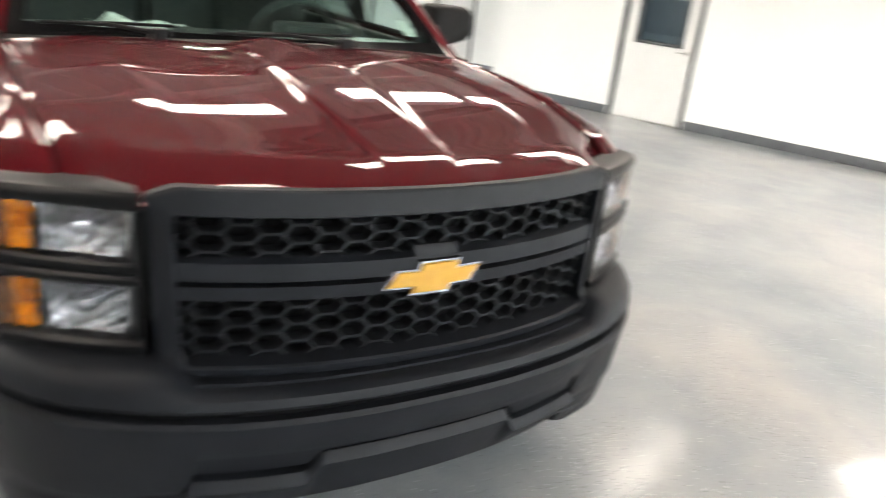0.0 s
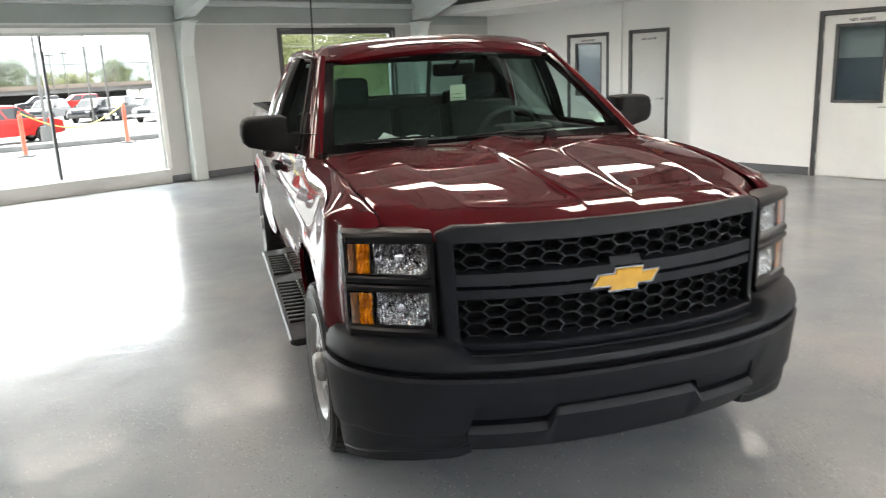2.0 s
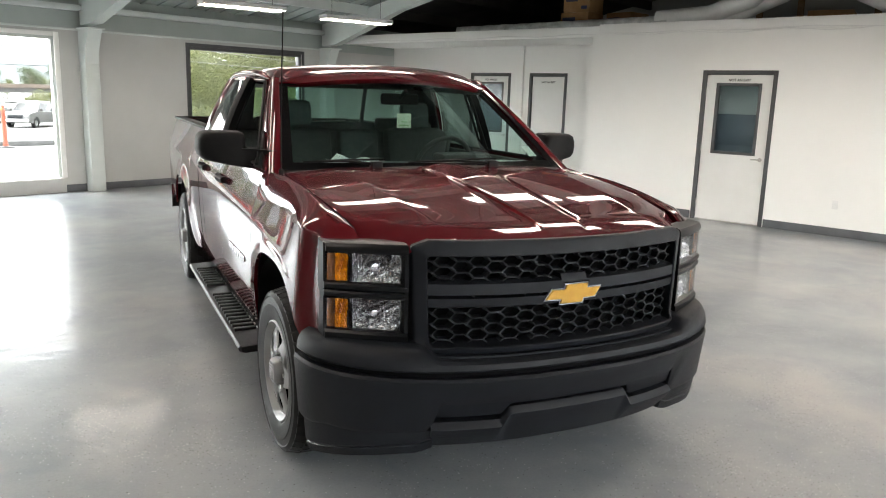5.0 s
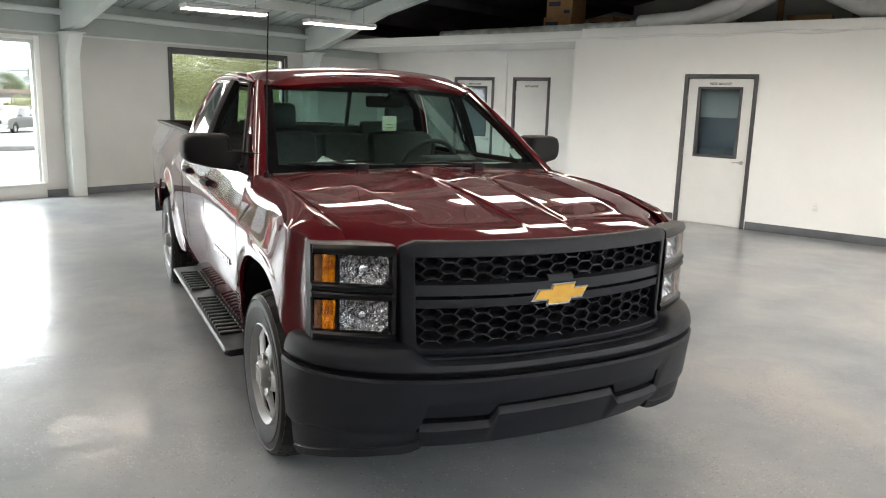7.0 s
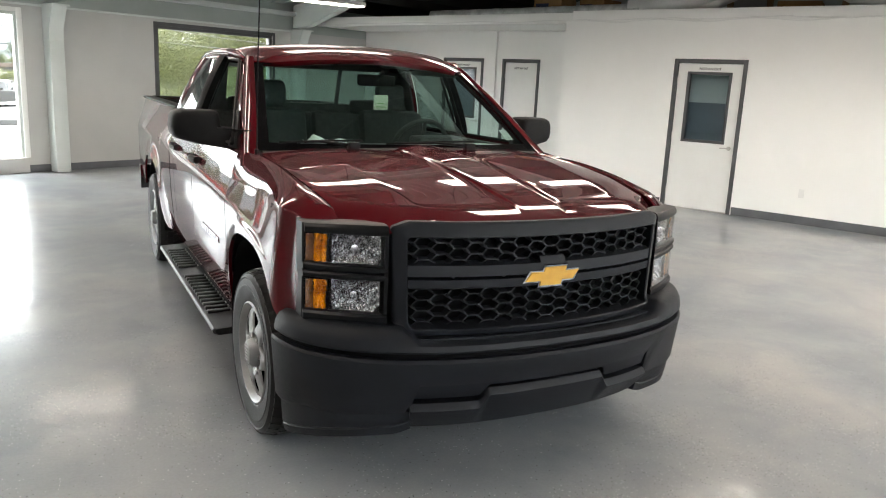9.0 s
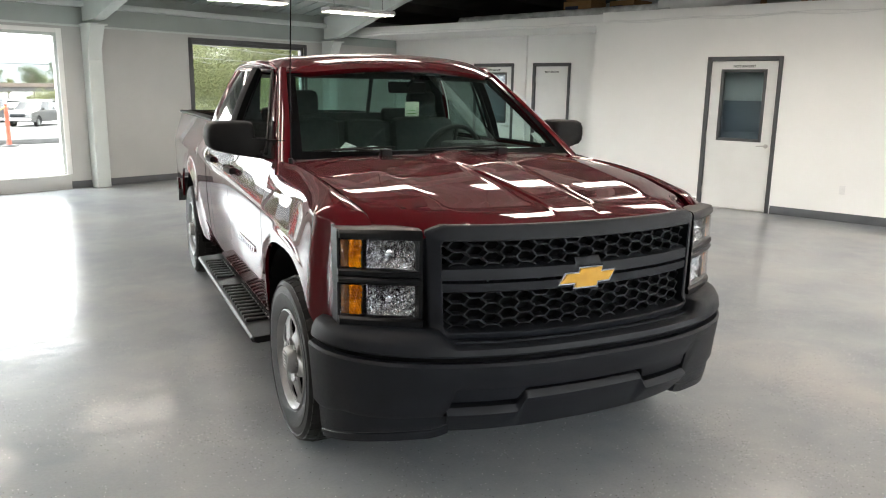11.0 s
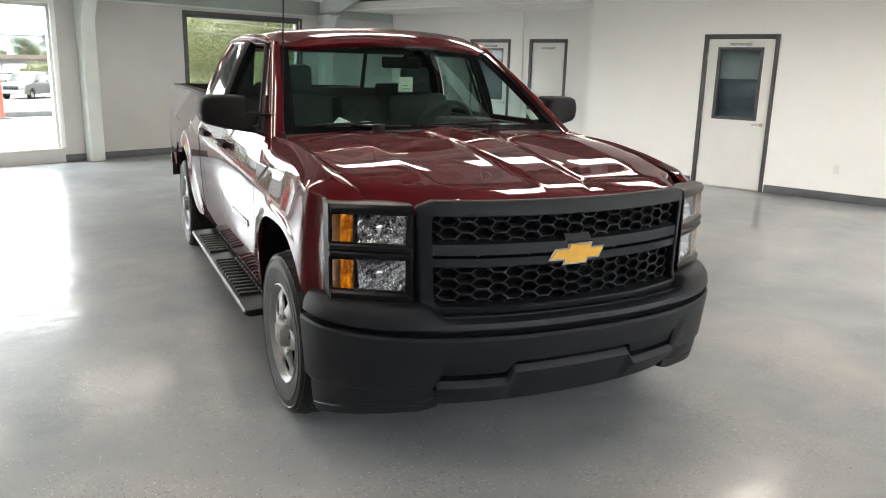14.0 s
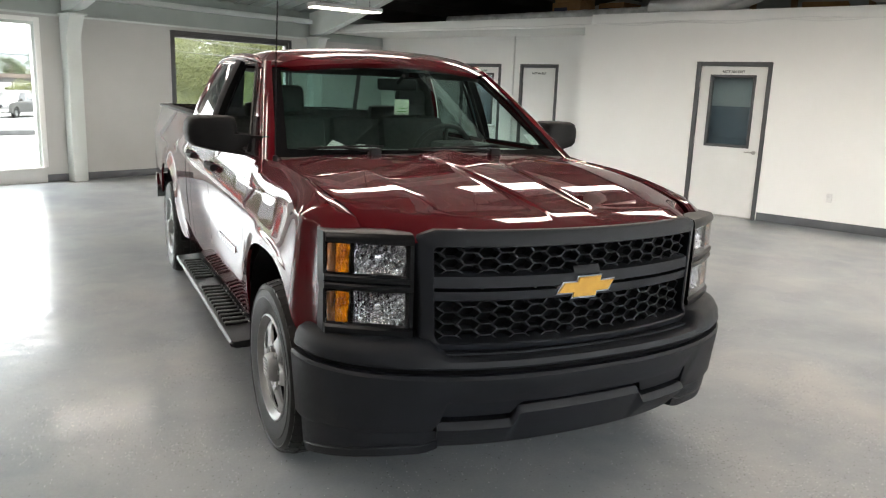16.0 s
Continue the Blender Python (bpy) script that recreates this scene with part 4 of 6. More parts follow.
# --- grille ---
def frame_loop(top_x, low_x, top, low, r, n=26):
    """Points (x, z) round a rounded trapezoid, from its lower left corner clockwise."""
    corners = [(-low_x, low), (-top_x, top), (top_x, top), (low_x, low)]
    pts = []
    for i, (x, z) in enumerate(corners):
        for k in range(7):
            a = math.pi * 1.5 - math.pi / 2 * i - math.pi / 2 * k / 6
            pts.append((x + math.copysign(r, -x) + r * math.cos(a), z + (r if z == low else -r) + r * math.sin(a)))
        q = corners[(i + 1) % 4]
        g = [(x, z + r), (x + r, z), (x, z - r), (x - r, z)][i]
        h = [(q[0], q[1] - r), (q[0] - r, q[1]), (q[0], q[1] + r), (q[0] + r, q[1])][i]
        for k in range(1, n):
            pts.append((g[0] + (h[0] - g[0]) * k / n, g[1] + (h[1] - g[1]) * k / n))
    return pts


bm = bmesh.new()
rings = []
for grow, d in ((0, 0.035), (0, 0.006), (-0.004, 0.0), (-0.010, -0.003)):
    # the upper corners are cut off towards the lamps
    rings.append([(x, NOSE(x) + d - (0.028 if d < 0.03 else 0) * ease(0.76, 0.71, z), z - 0.024 * ease(0.600, 0.664, abs(x)) * (z > 1.1)) for x, z in frame_loop(0.662 + grow, 0.640 + grow, 1.150 + grow, 0.700 - grow, 0.014)])
for grow, d in ((0.016, -0.013), (0.010, -0.014), (0.005, -0.008), (0, 0.030), (-0.002, 0.060)):
    rings.append([(x, NOSE(x) + d - (0.020 if grow > 0.004 else 0) * ease(0.76, 0.73, z), z) for x, z in frame_loop(0.602 + grow, 0.590 + grow, 1.083 + grow, 0.736 - grow, 0.014)])
loft(bm, rings, caps=False)
surround = part("grille_surround", bm, PLASTIC, truck, "dark grey plastic grille surround", smooth=28)
part("middle_rail", nose_bar(bmesh.new(), -0.606, 0.606, 44, [(-0.008, 0.935), (0.06, 0.935), (0.06, 0.986), (0.012, 0.986), (-0.006, 0.978)]), PLASTIC, surround)
part("middle_rail", nose_bar(bmesh.new(), -0.604, 0.604, 44, [(-0.008, 0.921), (0.06, 0.921), (0.06, 0.880), (0.012, 0.880), (-0.006, 0.888)]), PLASTIC, surround)
# black sheet painted as the shade inside the slot
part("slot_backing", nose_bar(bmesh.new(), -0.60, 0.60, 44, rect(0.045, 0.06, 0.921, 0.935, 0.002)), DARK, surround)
for i in range(-2, 3):
    part("slot_rib", nose_bar(bmesh.new(), i * 0.21 - 0.004, i * 0.21 + 0.004, 1, rect(0.016, 0.044, 0.9215, 0.9345, 0.002)), PLASTIC, surround)


def honeycomb(z0, z1, half, p=0.0665, h=0.0445):
    """A bent sheet of elongated hexagon cells with thick bevelled walls."""
    bm = bmesh.new()
    n = int(half / p) + 1
    rows = int((z1 - z0) / h) + 2
    for i in range(-n, n + 1):
        for k in range(rows):
            cx, cz = i * p, z0 - h * 0.25 + k * h + (h / 2 if i % 2 else 0)
            if not z0 - h * 0.3 < cz < z1 + h * 0.3:
                continue
            def hexa(sx, sz):
                return [(cx + a * sx, cz + b * sz) for a, b in ((-0.66, 0), (-0.36, 0.5), (0.36, 0.5), (0.66, 0), (0.36, -0.5), (-0.36, -0.5))]
            rings = []
            for sc, d in ((1.0, 0.010), (0.970, 0.003), (0.885, 0.003), (0.860, 0.012), (0.82, 0.045)):
                pts = hexa(p * (1 - (1 - sc) * 0.8), h * sc)
                rings.append([(max(-half - 0.005, min(half + 0.005, x)), NOSE(x) + d + 0.012, max(z0 - 0.004, min(z1 + 0.004, z))) for x, z in pts])
            loft(bm, rings, caps=False)
    bmesh.ops.remove_doubles(bm, verts=bm.verts, dist=1e-5)
    bmesh.ops.dissolve_degenerate(bm, dist=1e-5, edges=bm.edges)
    return bm


MESHPL = mottled(material("grille_mesh_plastic", (0.01, 0.011, 0.012), 0.42, spec=0.22), 9, (0.0115, 0.0132, 0.0160), (0.0165, 0.0186, 0.0222))
for z0, z1, half in ((0.987, 1.084, 0.604), (0.736, 0.879, 0.592)):
    part("honeycomb_mesh", honeycomb(z0, z1, half), MESHPL, surround, "dark honeycomb grille mesh", smooth=20)
    # black sheet stands in for the unlit depth behind the mesh
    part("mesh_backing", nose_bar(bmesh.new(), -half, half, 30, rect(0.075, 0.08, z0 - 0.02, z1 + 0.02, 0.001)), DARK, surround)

# badge: a plain gold cross-shaped plate with a bright rim
def badge(grow, d0, d1):
    wing, arm, ht, cut = 0.146 + grow, 0.062 + grow * 0.8, 0.054 + grow, 0.030 + grow * 0.8
    lean = 0.030
    pts = [(-wing, -cut), (-arm - lean * 0.25, -cut), (-arm - lean * 0.45, -ht), (arm - lean * 0.45, -ht), (arm - lean * 0.25, -cut), (wing - lean, -cut),
           (wing, cut), (arm + lean * 0.25, cut), (arm + lean * 0.45, ht), (-arm + lean * 0.45, ht), (-arm + lean * 0.25, cut), (-wing + lean, cut)]
    y0 = NOSE(0) + 0.005
    bm = bmesh.new()
    c = 0.922
    a = [[(x * k, y0 + d + 0.35 * x * x, c + z * k2) for x, z in pts] for d, k, k2 in ((d1, 1, 1), (d0 + 0.013, 1, 1), (d0, 0.945, 0.83))]
    loft(bm, a)
    return bm


bm = bmesh.new()
bad = part("badge", badge(0.0, -0.018, 0.03), BADGE_RIM, truck, "gold cross-shaped badge with a bright chrome rim", smooth=25)
part("badge_face", badge(-0.010, -0.0225, -0.008), GOLD, bad, "gold badge face", smooth=25)
part("badge_mount", nose_bar(bmesh.new(), -0.06, 0.06, 8, lambda x: [(-0.006, 0.93), (0.05, 0.93), (0.05, 1.004), (0.006, 1.004), (-0.006, 0.985)]), PLASTIC, bad, "dark plastic badge mount")

# --- headlamps ---
def wide(x):
    return 0.668 + (x - 0.668) * 1.06


for s in (-1, 1):
    hl = new("headlamp")
    hl.parent = truck
    hl["label"] = "stacked twin headlamp with amber corners"
    def bar(x0, x1, n, sec):
        bm = bmesh.new()
        rings = [[(s * x, lamp_y(x) + d, z) for d, z in (sec(x) if callable(sec) else sec)] for x in xs(wide(x0), wide(x1), n)]
        loft(bm, rings)
        return bm
    X0, X1 = 0.669, 0.932
    # dark bezel bars: top, between, bottom, inner
    part("bezel", bar(X0, X1, 14, lambda x: (lambda t: [(0.0, 1.088), (0.11, 1.088), (0.11, t), (0.03, t), (0.010, t - 0.004), (0.0, t - 0.014), (-0.004, 1.098)])(between([(0.68, 1.131), (0.8, 1.130), (0.94, 1.124)], x))), BEZEL, hl)
    part("bezel", bar(X0, X1 + 0.006, 14, lambda x: rect(-0.006, 0.07, 0.939, 0.966, 0.006)), BEZEL, hl)
    part("bezel", bar(X0, X1 + 0.006, 14, rect(-0.006, 0.07, 0.910, 0.934, 0.006)), BEZEL, hl)
    part("bezel", bar(X0, X1 + 0.004, 14, lambda x: rect(-0.008, 0.08, 0.735, 0.775, 0.01)), BEZEL, hl)
    part("bezel", bar(X0, X0 + 0.012, 2, rect(-0.004, 0.07, 0.775, 1.092, 0.006)), BEZEL, hl)
    part("bezel", bar(X1 - 0.002, X1 + 0.006, 3, rect(0.010, 0.08, 0.740, 1.122, 0.004)), BEZEL, hl)
    part("seam", bar(X0, X1, 10, rect(0.02, 0.06, 0.933, 0.940, 0.001)), DARK, hl)
    for z0, z1 in ((0.965, 1.093), (0.774, 0.911)):
        # flat black sheet as the shade at the back of the lamp
        part("lamp_shade_sheet", bar(X0 + 0.012, X1 - 0.004, 16, rect(0.075, 0.085, z0, z1, 0.001)), DARK, hl)
        # faceted reflector: fluted sheet, its glints painted as light and dark blotches
        bm = bmesh.new()
        def flute(u, v):
            x = wide(0.684 + 0.160 * u)
            d = 0.030 + 0.035 * (1 - (2 * u - 1) ** 2) * (1 - 0.6 * (2 * v - 1) ** 2) + 0.0022 * math.sin(u * 96 + 2.5 * math.sin(v * (5 if z0 < 0.9 else 9))) + 0.0016 * math.sin(u * 31 + v * 22)
            return (s * x, lamp_y(x) + d, z0 + 0.003 + (z1 - z0 - 0.012) * v)
        surface(bm, flute, 84, 26)
        part("reflector", bm, REFLECTOR, hl, "fluted reflector with glints and dark facets in its colour", smooth=20)
        bm = bmesh.new()
        bx = wide(0.768)
        turned(bm, [(0.0, 0), (0.016, 0.004), (0.022, 0.02), (0.022, 0.04)], 18, "z")
        bmesh.ops.rotate(bm, verts=bm.verts, cent=(0, 0, 0), matrix=Euler((radians(-90), 0, 0)).to_matrix())
        bmesh.ops.translate(bm, verts=bm.verts, vec=(s * bx, lamp_y(bx) + 0.03, (z0 + z1) / 2))
        part("bulb_shield", bm, BADGE_RIM, hl)
        bm = bmesh.new()
        def amb(u, v):
            x = wide(0.858 + (0.897 - 0.858) * u)
            return (s * x, lamp_y(x) + 0.026 + 0.004 * math.sin(u * 34 + 3 * v) * math.sin(v * 31) + 0.004 * math.sin(u * 13 + v * 5), z0 + 0.007 + (z1 - z0 - 0.020) * v)
        surface(bm, amb, 30, 28, 0.004)
        part("turn_signal", bm, AMBER, hl, "amber turn signal lens", smooth=30)
        # outer part of the amber lens, its reflected haze painted on
        bm = bmesh.new()
        def outer_lens(u, v):
            x = wide(0.897 + (0.926 - 0.897) * u)
            return (s * x, lamp_y(x) + 0.026 - 0.012 * u * u + 0.0006 * math.sin(u * 40), z0 + 0.007 + (z1 - z0 - 0.020) * v)
        surface(bm, outer_lens, 6, 24, 0.004)
        part("hazed_lens", bm, AMBER_HAZED, hl, "outer amber lens with the cover's haze in its dull colour", smooth=30)
        part("divider", bar(0.846, 0.856, 2, rect(0.012, 0.07, z0 + 0.006, z1 - 0.006, 0.002)), PLASTIC_BLACK, hl)
        bm = bmesh.new()
        def cover(u, v):
            x = wide(X0 + 0.013 + (X1 - X0 - 0.013) * u)
            return (s * x, lamp_y(x) + 0.003, z0 + (z1 - z0) * v)
        surface(bm, cover, 20, 6, 0.002)
        cv = part("lamp_cover", bm, CLEAR, hl, "clear lamp cover", smooth=30)
        cv.visible_shadow = False

# --- front bumper ---
def bump_ring(t, sec, a=1.032, depth=0.62, y0=-0.012, n=2.32):
    """A section laid at angle t round the nose's plan; sec is pairs of (out, z)."""
    sn, cs = math.sin(t), math.cos(t)
    px = a * math.copysign(abs(sn) ** (2 / n), sn)
    py = y0 + depth * (1 - abs(cs) ** (2 / n))
    nx = math.copysign(abs(px / a) ** (n - 1) / a, px)
    ny = -(abs((y0 + depth - py) / depth) ** (n - 1)) / depth
    l = math.hypot(nx, ny)
    return [(px + nx / l * o, py + ny / l * o, z) for o, z in sec]


def bumper_band(sec, n=72, span=86, **kw):
    bm = bmesh.new()
    rings = []
    for i in range(n + 1):
        k = 2 * i / n - 1
        t = radians(span) * k
        rings.append(bump_ring(t, sec(t) if callable(sec) else sec, **kw))
    loft(bm, rings)
    return bm


def shelf_drop(t):
    return 0.050 * (1 - ease(31, 37, math.degrees(abs(t))))
def shelf(t):
    d = shelf_drop(t)
    return [(-0.09, 0.655), (-0.006, 0.655), (0.0, 0.664), (-0.006, 0.700 - d * 0.3), (-0.022, 0.728 - d * 0.7), (-0.05, 0.742 - d), (-0.10, 0.744 - d)]
bumper = part("front_bumper", bumper_band(shelf), PLASTIC, truck, "textured dark grey plastic front bumper")
part("upper_band", bumper_band(lambda t: [(-0.30, 0.70), (-0.06, 0.70), (-0.06, 0.735 - shelf_drop(t)), (-0.09, 0.738 - shelf_drop(t)), (-0.30, 0.738 - shelf_drop(t))], span=60), PLASTIC, bumper)
# raised outer shoulders beneath the headlamps
for s in (-1, 1):
    bm = bmesh.new()
    rings = []
    for i in range(25):
        t = s * radians(32 + 54 * i / 24)
        h = 0.692 + 0.052 * ease(33, 37.5, math.degrees(abs(t))) - 0.02 * ease(70, 86, math.degrees(abs(t)))
        rings.append(bump_ring(t, [(-0.15, 0.658), (-0.012, 0.658), (-0.012, max(0.660, h - 0.045)), (-0.028, h - 0.018), (-0.055, h - 0.004), (-0.15, h)]))
    loft(bm, rings)
    part("shoulder", bm, PLASTIC, bumper)
part("groove", bumper_band([(-0.09, 0.630), (-0.030, 0.630), (-0.030, 0.656), (-0.09, 0.656)]), DARK, bumper)


def fascia(t):
    x = abs(math.sin(t)) ** (2 / 2.32) * 1.03
    low = 0.512 - 0.127 * ease(0.585, 0.625, x)
    lean = (0.30 - 0.24 * ease(0.62, 0.95, x)) * (0.60 - low)
    low -= 0.03 * ease(0.97, 1.03, x)
    return [(-0.13, low), (-0.012 - lean, low), (-0.002 - lean, low + 0.018), (0.002, 0.60), (0.004, 0.618), (-0.004, 0.630), (-0.13, 0.631)]


part("fascia", bumper_band(fascia, 96, 88), PLASTIC, bumper, "smooth dark grey bumper skin")
# tow-hook slots and the middle skid section
# the backing is a black sheet for the shade inside the openings
part("opening_backing", bumper_band([(-0.17, 0.34), (-0.125, 0.34), (-0.125, 0.52), (-0.17, 0.52)], 40, 40), DARK, bumper)
def skid_top(x):
    return 0.480 - 0.052 * ease(0.285, 0.33, x)
def tuck(t):
    # panel that slopes in behind the skin, leaving a dark gap over the step
    low = skid_top(abs(math.sin(t)) ** (2 / 2.32) * 1.03) + 0.020
    b = -0.042 - 0.42 * (0.516 - low)
    return [(-0.042, 0.516), (b, low), (b - 0.006, low), (-0.052, 0.516)]
part("recessed_panel", bumper_band(tuck, 120, 33.0), PLASTIC, bumper)
def skid(t):
    x = abs(math.sin(t)) ** (2 / 2.32) * 1.03
    top = skid_top(x)
    return [(-0.16, 0.304), (-0.125, 0.304), (-0.112, 0.318), (-0.054, top - 0.036), (-0.050, top - 0.028), (-0.051, top - 0.024), (-0.068, top - 0.001), (-0.074, top), (-0.16, top - 0.004)]
part("skid_panel", bumper_band(skid, 120, 33.5), PLASTIC, bumper, "stepped lower bumper panel")
for s in (-1, 1):
    bm = bmesh.new()
    rings = []
    for i in range(21):
        t = s * radians(33 + 53 * i / 20)
        d = math.degrees(abs(t))
        x = abs(math.sin(t)) ** (2 / 2.32) * 1.03
        f = -0.015 - (0.30 - 0.24 * ease(0.62, 0.95, x)) * 0.215
        zb = between([(33, 0.300), (37, 0.278), (45, 0.276), (55, 0.268), (65, 0.250), (75, 0.226), (86, 0.196)], d)
        zt = 0.386 - 0.03 * ease(70, 86, d)
        rings.append(bump_ring(t, [(-0.16, zb), (f - 0.034, zb), (f - 0.022, zb + 0.006), (f - 0.012, zb + 0.040), (f - 0.016, zb + 0.046), (f - 0.010, zb + 0.052), (f - 0.004, zt - 0.034), (f - 0.002, zt), (-0.16, zt)]))
    loft(bm, rings)
    part("air_dam", bm, PLASTIC, bumper, "dark lower air dam end")
part("air_dam", bumper_band([(-0.30, 0.29), (-0.25, 0.29), (-0.24, 0.34), (-0.30, 0.34)], 40, 40), PLASTIC_BLACK, bumper)

# --- cab ---
def gh_x(z):
    """Half width of the cab above the belt."""
    k = min(1.0, max(0.0, (z - BELT) / (1.78 - BELT)))
    return 0.935 - 0.2 * k


def shield_pt(x, k):
    """k from 0 at the cowl to 1 at the roof; x as a share of the half width."""
    hw0, hw1 = 0.852, 0.70
    y0, z0 = 1.54 - 0.17 * (1 - x * x), 1.285
    y1, z1 = 2.25 - 0.14 * (1 - x * x), 1.735 + 0.062 * (1 - x * x)
    return Vector((x * (hw0 + (hw1 - hw0) * k), y0 + (y1 - y0) * k, z0 + (z1 - z0) * k + 0.012 * math.sin(math.pi * k)))


ROOF_F, ROOF_R = 2.26, 3.44
def side_plate(bm, s, quad, thick=0.05, mi=0, n=10, inset=0.0):
    """A strip of cab frame between two edges, each (y, z) to (y, z)."""
    (a0, a1), (b0, b1) = quad
    def fn(u, v):
        p = Vector(a0).lerp(Vector(a1), u)
        q = Vector(b0).lerp(Vector(b1), u)
        r = p.lerp(q, v)
        k = min(1.0, max(0.0, (r[1] - BELT) / (1.78 - BELT)))
        full = 0.11 * k * (1 - k) * ease(2.45, 2.75, r[0]) + 0.034 * min(1.0, max(0.0, (r[0] - 2.68) / 0.8))
        return (s * (gh_x(r[1]) + full - inset + 0.012 * math.sin(math.pi * v)), r[0], r[1])
    surface(bm, (lambda u, v: fn(1 - u, v)) if s > 0 else fn, n, 4, thick, mi)


def roof_z_at(x, y):
    k = (y - ROOF_F) / (ROOF_R - ROOF_F)
    crown = 1.835 + 0.042 * math.sin(math.pi * min(1, max(0, 0.25 + 0.62 * k)))
    return crown - 0.05 * (abs(x) / 0.69) ** 2.4 - 0.05 * ease(0.63, 0.735, abs(x)) - 0.03 * (1 - ease(-0.12, 0.10, k))


bm = bmesh.new()
def roof_fn(u, v):
    x = -0.735 + 1.47 * u
    yf = 2.10 + 0.13 * (x / 0.66) ** 2
    if v < 0.2:
        # the front carries the rake of the windshield on, and rolls over into the roof
        e = 0.945 + 0.05 * ease(0.60, 0.735, abs(x))
        low = shield_pt(x / 0.735, e) + Vector((0, -0.010, 0.010))
        rise = (shield_pt(x / 0.735, e) - shield_pt(x / 0.735, e - 0.1)).normalized()
        y = yf + (3.50 - yf) * 0.2
        end = Vector((x, y, roof_z_at(x, y)))
        k = v / 0.2
        mid = low + rise * (max(0.02, end.z - low.z) / max(0.2, rise.z)) * 0.85
        return low * (1 - k) ** 2 + mid * 2 * k * (1 - k) + end * k * k
    y = yf + (3.50 - yf) * v
    return (x, y, roof_z_at(x, y))
surface(bm, roof_fn, 40, 30, 0.03)
part("roof", bm, PAINT, truck, "maroon cab roof", smooth=40)
bm = bmesh.new()
surface(bm, lambda u, v: (-0.66 + 1.32 * u, 2.25 + 1.2 * v, roof_z_at((-0.66 + 1.32 * u) * 0.8, 2.25 + 1.2 * v) - 0.055), 12, 8, 0.012)
part("headliner", bm, LINER, truck, "grey headliner")
for s in (-1, 1):
    bm = bmesh.new()
    rings = []                                                                                       # A-pillar
    for i in range(18):
        k = (i - 2) / 14
        w = shield_pt(s, k)
        g = 1 - 0.38 * k
        rings.append([(w.x + s * dx * g, w.y + dy, w.z + dz) for dx, dy, dz in ((0.0, -0.010, 0.004), (0.030, -0.012, 0.007), (0.052, 0.002, 0.006), (0.066, 0.030, 0.002), (0.072, 0.075, -0.004), (0.072, 0.175, -0.020), (0.03, 0.17, -0.020), (-0.004, 0.035, -0.010))])
    loft(bm, rings)
    tube(bm, [(s * 0.730, 2.34, 1.757), (s * 0.741, 2.44, 1.780), (s * 0.748, 2.7, 1.797), (s * 0.752, 3.1, 1.798), (s * 0.760, 3.33, 1.785), (s * 0.775, 3.43, 1.75), (s * 0.83, 3.51, 1.63), (s * 0.90, 3.59, 1.46), (s * 0.94, 3.635, 1.30)], lambda k: 0.024 - 0.016 * max(0.0, 1 - k * 8), 12)
    side_plate(bm, s, (((2.39, 1.768), (3.42, 1.80)), ((2.37, 1.735), (3.40, 1.755))), 0.05)          # roof rail
    side_plate(bm, s, (((3.40, 1.80), (3.63, 1.29)), ((3.28, 1.76), (3.50, 1.29))), 0.06)            # rear pillar
    part("cab_frame", bm, PAINT, truck, "maroon cab pillars and roof rail", smooth=40)
    bm = bmesh.new()
    side_plate(bm, s, (((1.64, 1.285), (2.33, 1.765)), ((1.69, 1.285), (2.38, 1.745))), 0.01, inset=0.05)
    side_plate(bm, s, (((2.28, 1.775), (3.44, 1.785)), ((2.33, 1.70), (3.38, 1.72))), 0.01, inset=0.066)
    side_plate(bm, s, (((3.46, 1.79), (3.66, 1.29)), ((3.20, 1.74), (3.40, 1.29))), 0.01, inset=0.07)
    part("pillar_trim", bm, DASH, truck, "dark grey inner pillar trim", smooth=40)
    bm = bmesh.new()
    side_plate(bm, s, (((2.650, 1.75), (2.655, 1.29)), ((2.708, 1.75), (2.718, 1.29))), 0.05)
    part("door_post", bm, PLASTIC_BLACK, truck, "black pillar between the doors")
    # window seals
    bm = bmesh.new()
    def seal(pts):
        tube(bm, [(s * (gh_x(z) + 0.012), y, z) for y, z in pts], 0.010, 6)
    seal([(1.70, 1.305), (2.34, 1.745), (2.640, 1.75), (2.645, 1.305), (1.72, 1.305)])
    part("window_seal", bm, PLASTIC_BLACK, truck)
    bm = bmesh.new()
    seal([(2.735, 1.305), (2.72, 1.75), (3.27, 1.755), (3.48, 1.305), (2.745, 1.305)])
    part("window_seal", bm, PLASTIC_BLACK, truck)
    bm = bmesh.new()
    side_plate(bm, s, (((2.725, 1.75), (2.735, 1.30)), ((3.27, 1.75), (3.48, 1.30))), 0.004)
    g = part("side_window", bm, SIDEGLASS, truck, "tinted rear side window", smooth=40)
    g.visible_shadow = False
    # sail plate under the mirror
    bm = bmesh.new()
    side_plate(bm, s, (((1.62, 1.285), (1.90, 1.47)), ((1.90, 1.285), (1.935, 1.47))), 0.03)
    part("sail_plate", bm, PLASTIC_BLACK, truck)

# windshield
bm = bmesh.new()
surface(bm, lambda u, v: shield_pt(2 * u - 1, v), 28, 16, 0.004)
ws = part("windshield", bm, SHIELD, truck, "greenish clear windshield", smooth=40)
ws.visible_shadow = False
bm = bmesh.new()
for a, b in ((0.0, 0.075), (0.95, 1.0)):
    surface(bm, lambda u, v: shield_pt(2 * u - 1, a + (b - a) * v) + Vector((0, -0.004, 0.003)), 28, 2, 0.002)
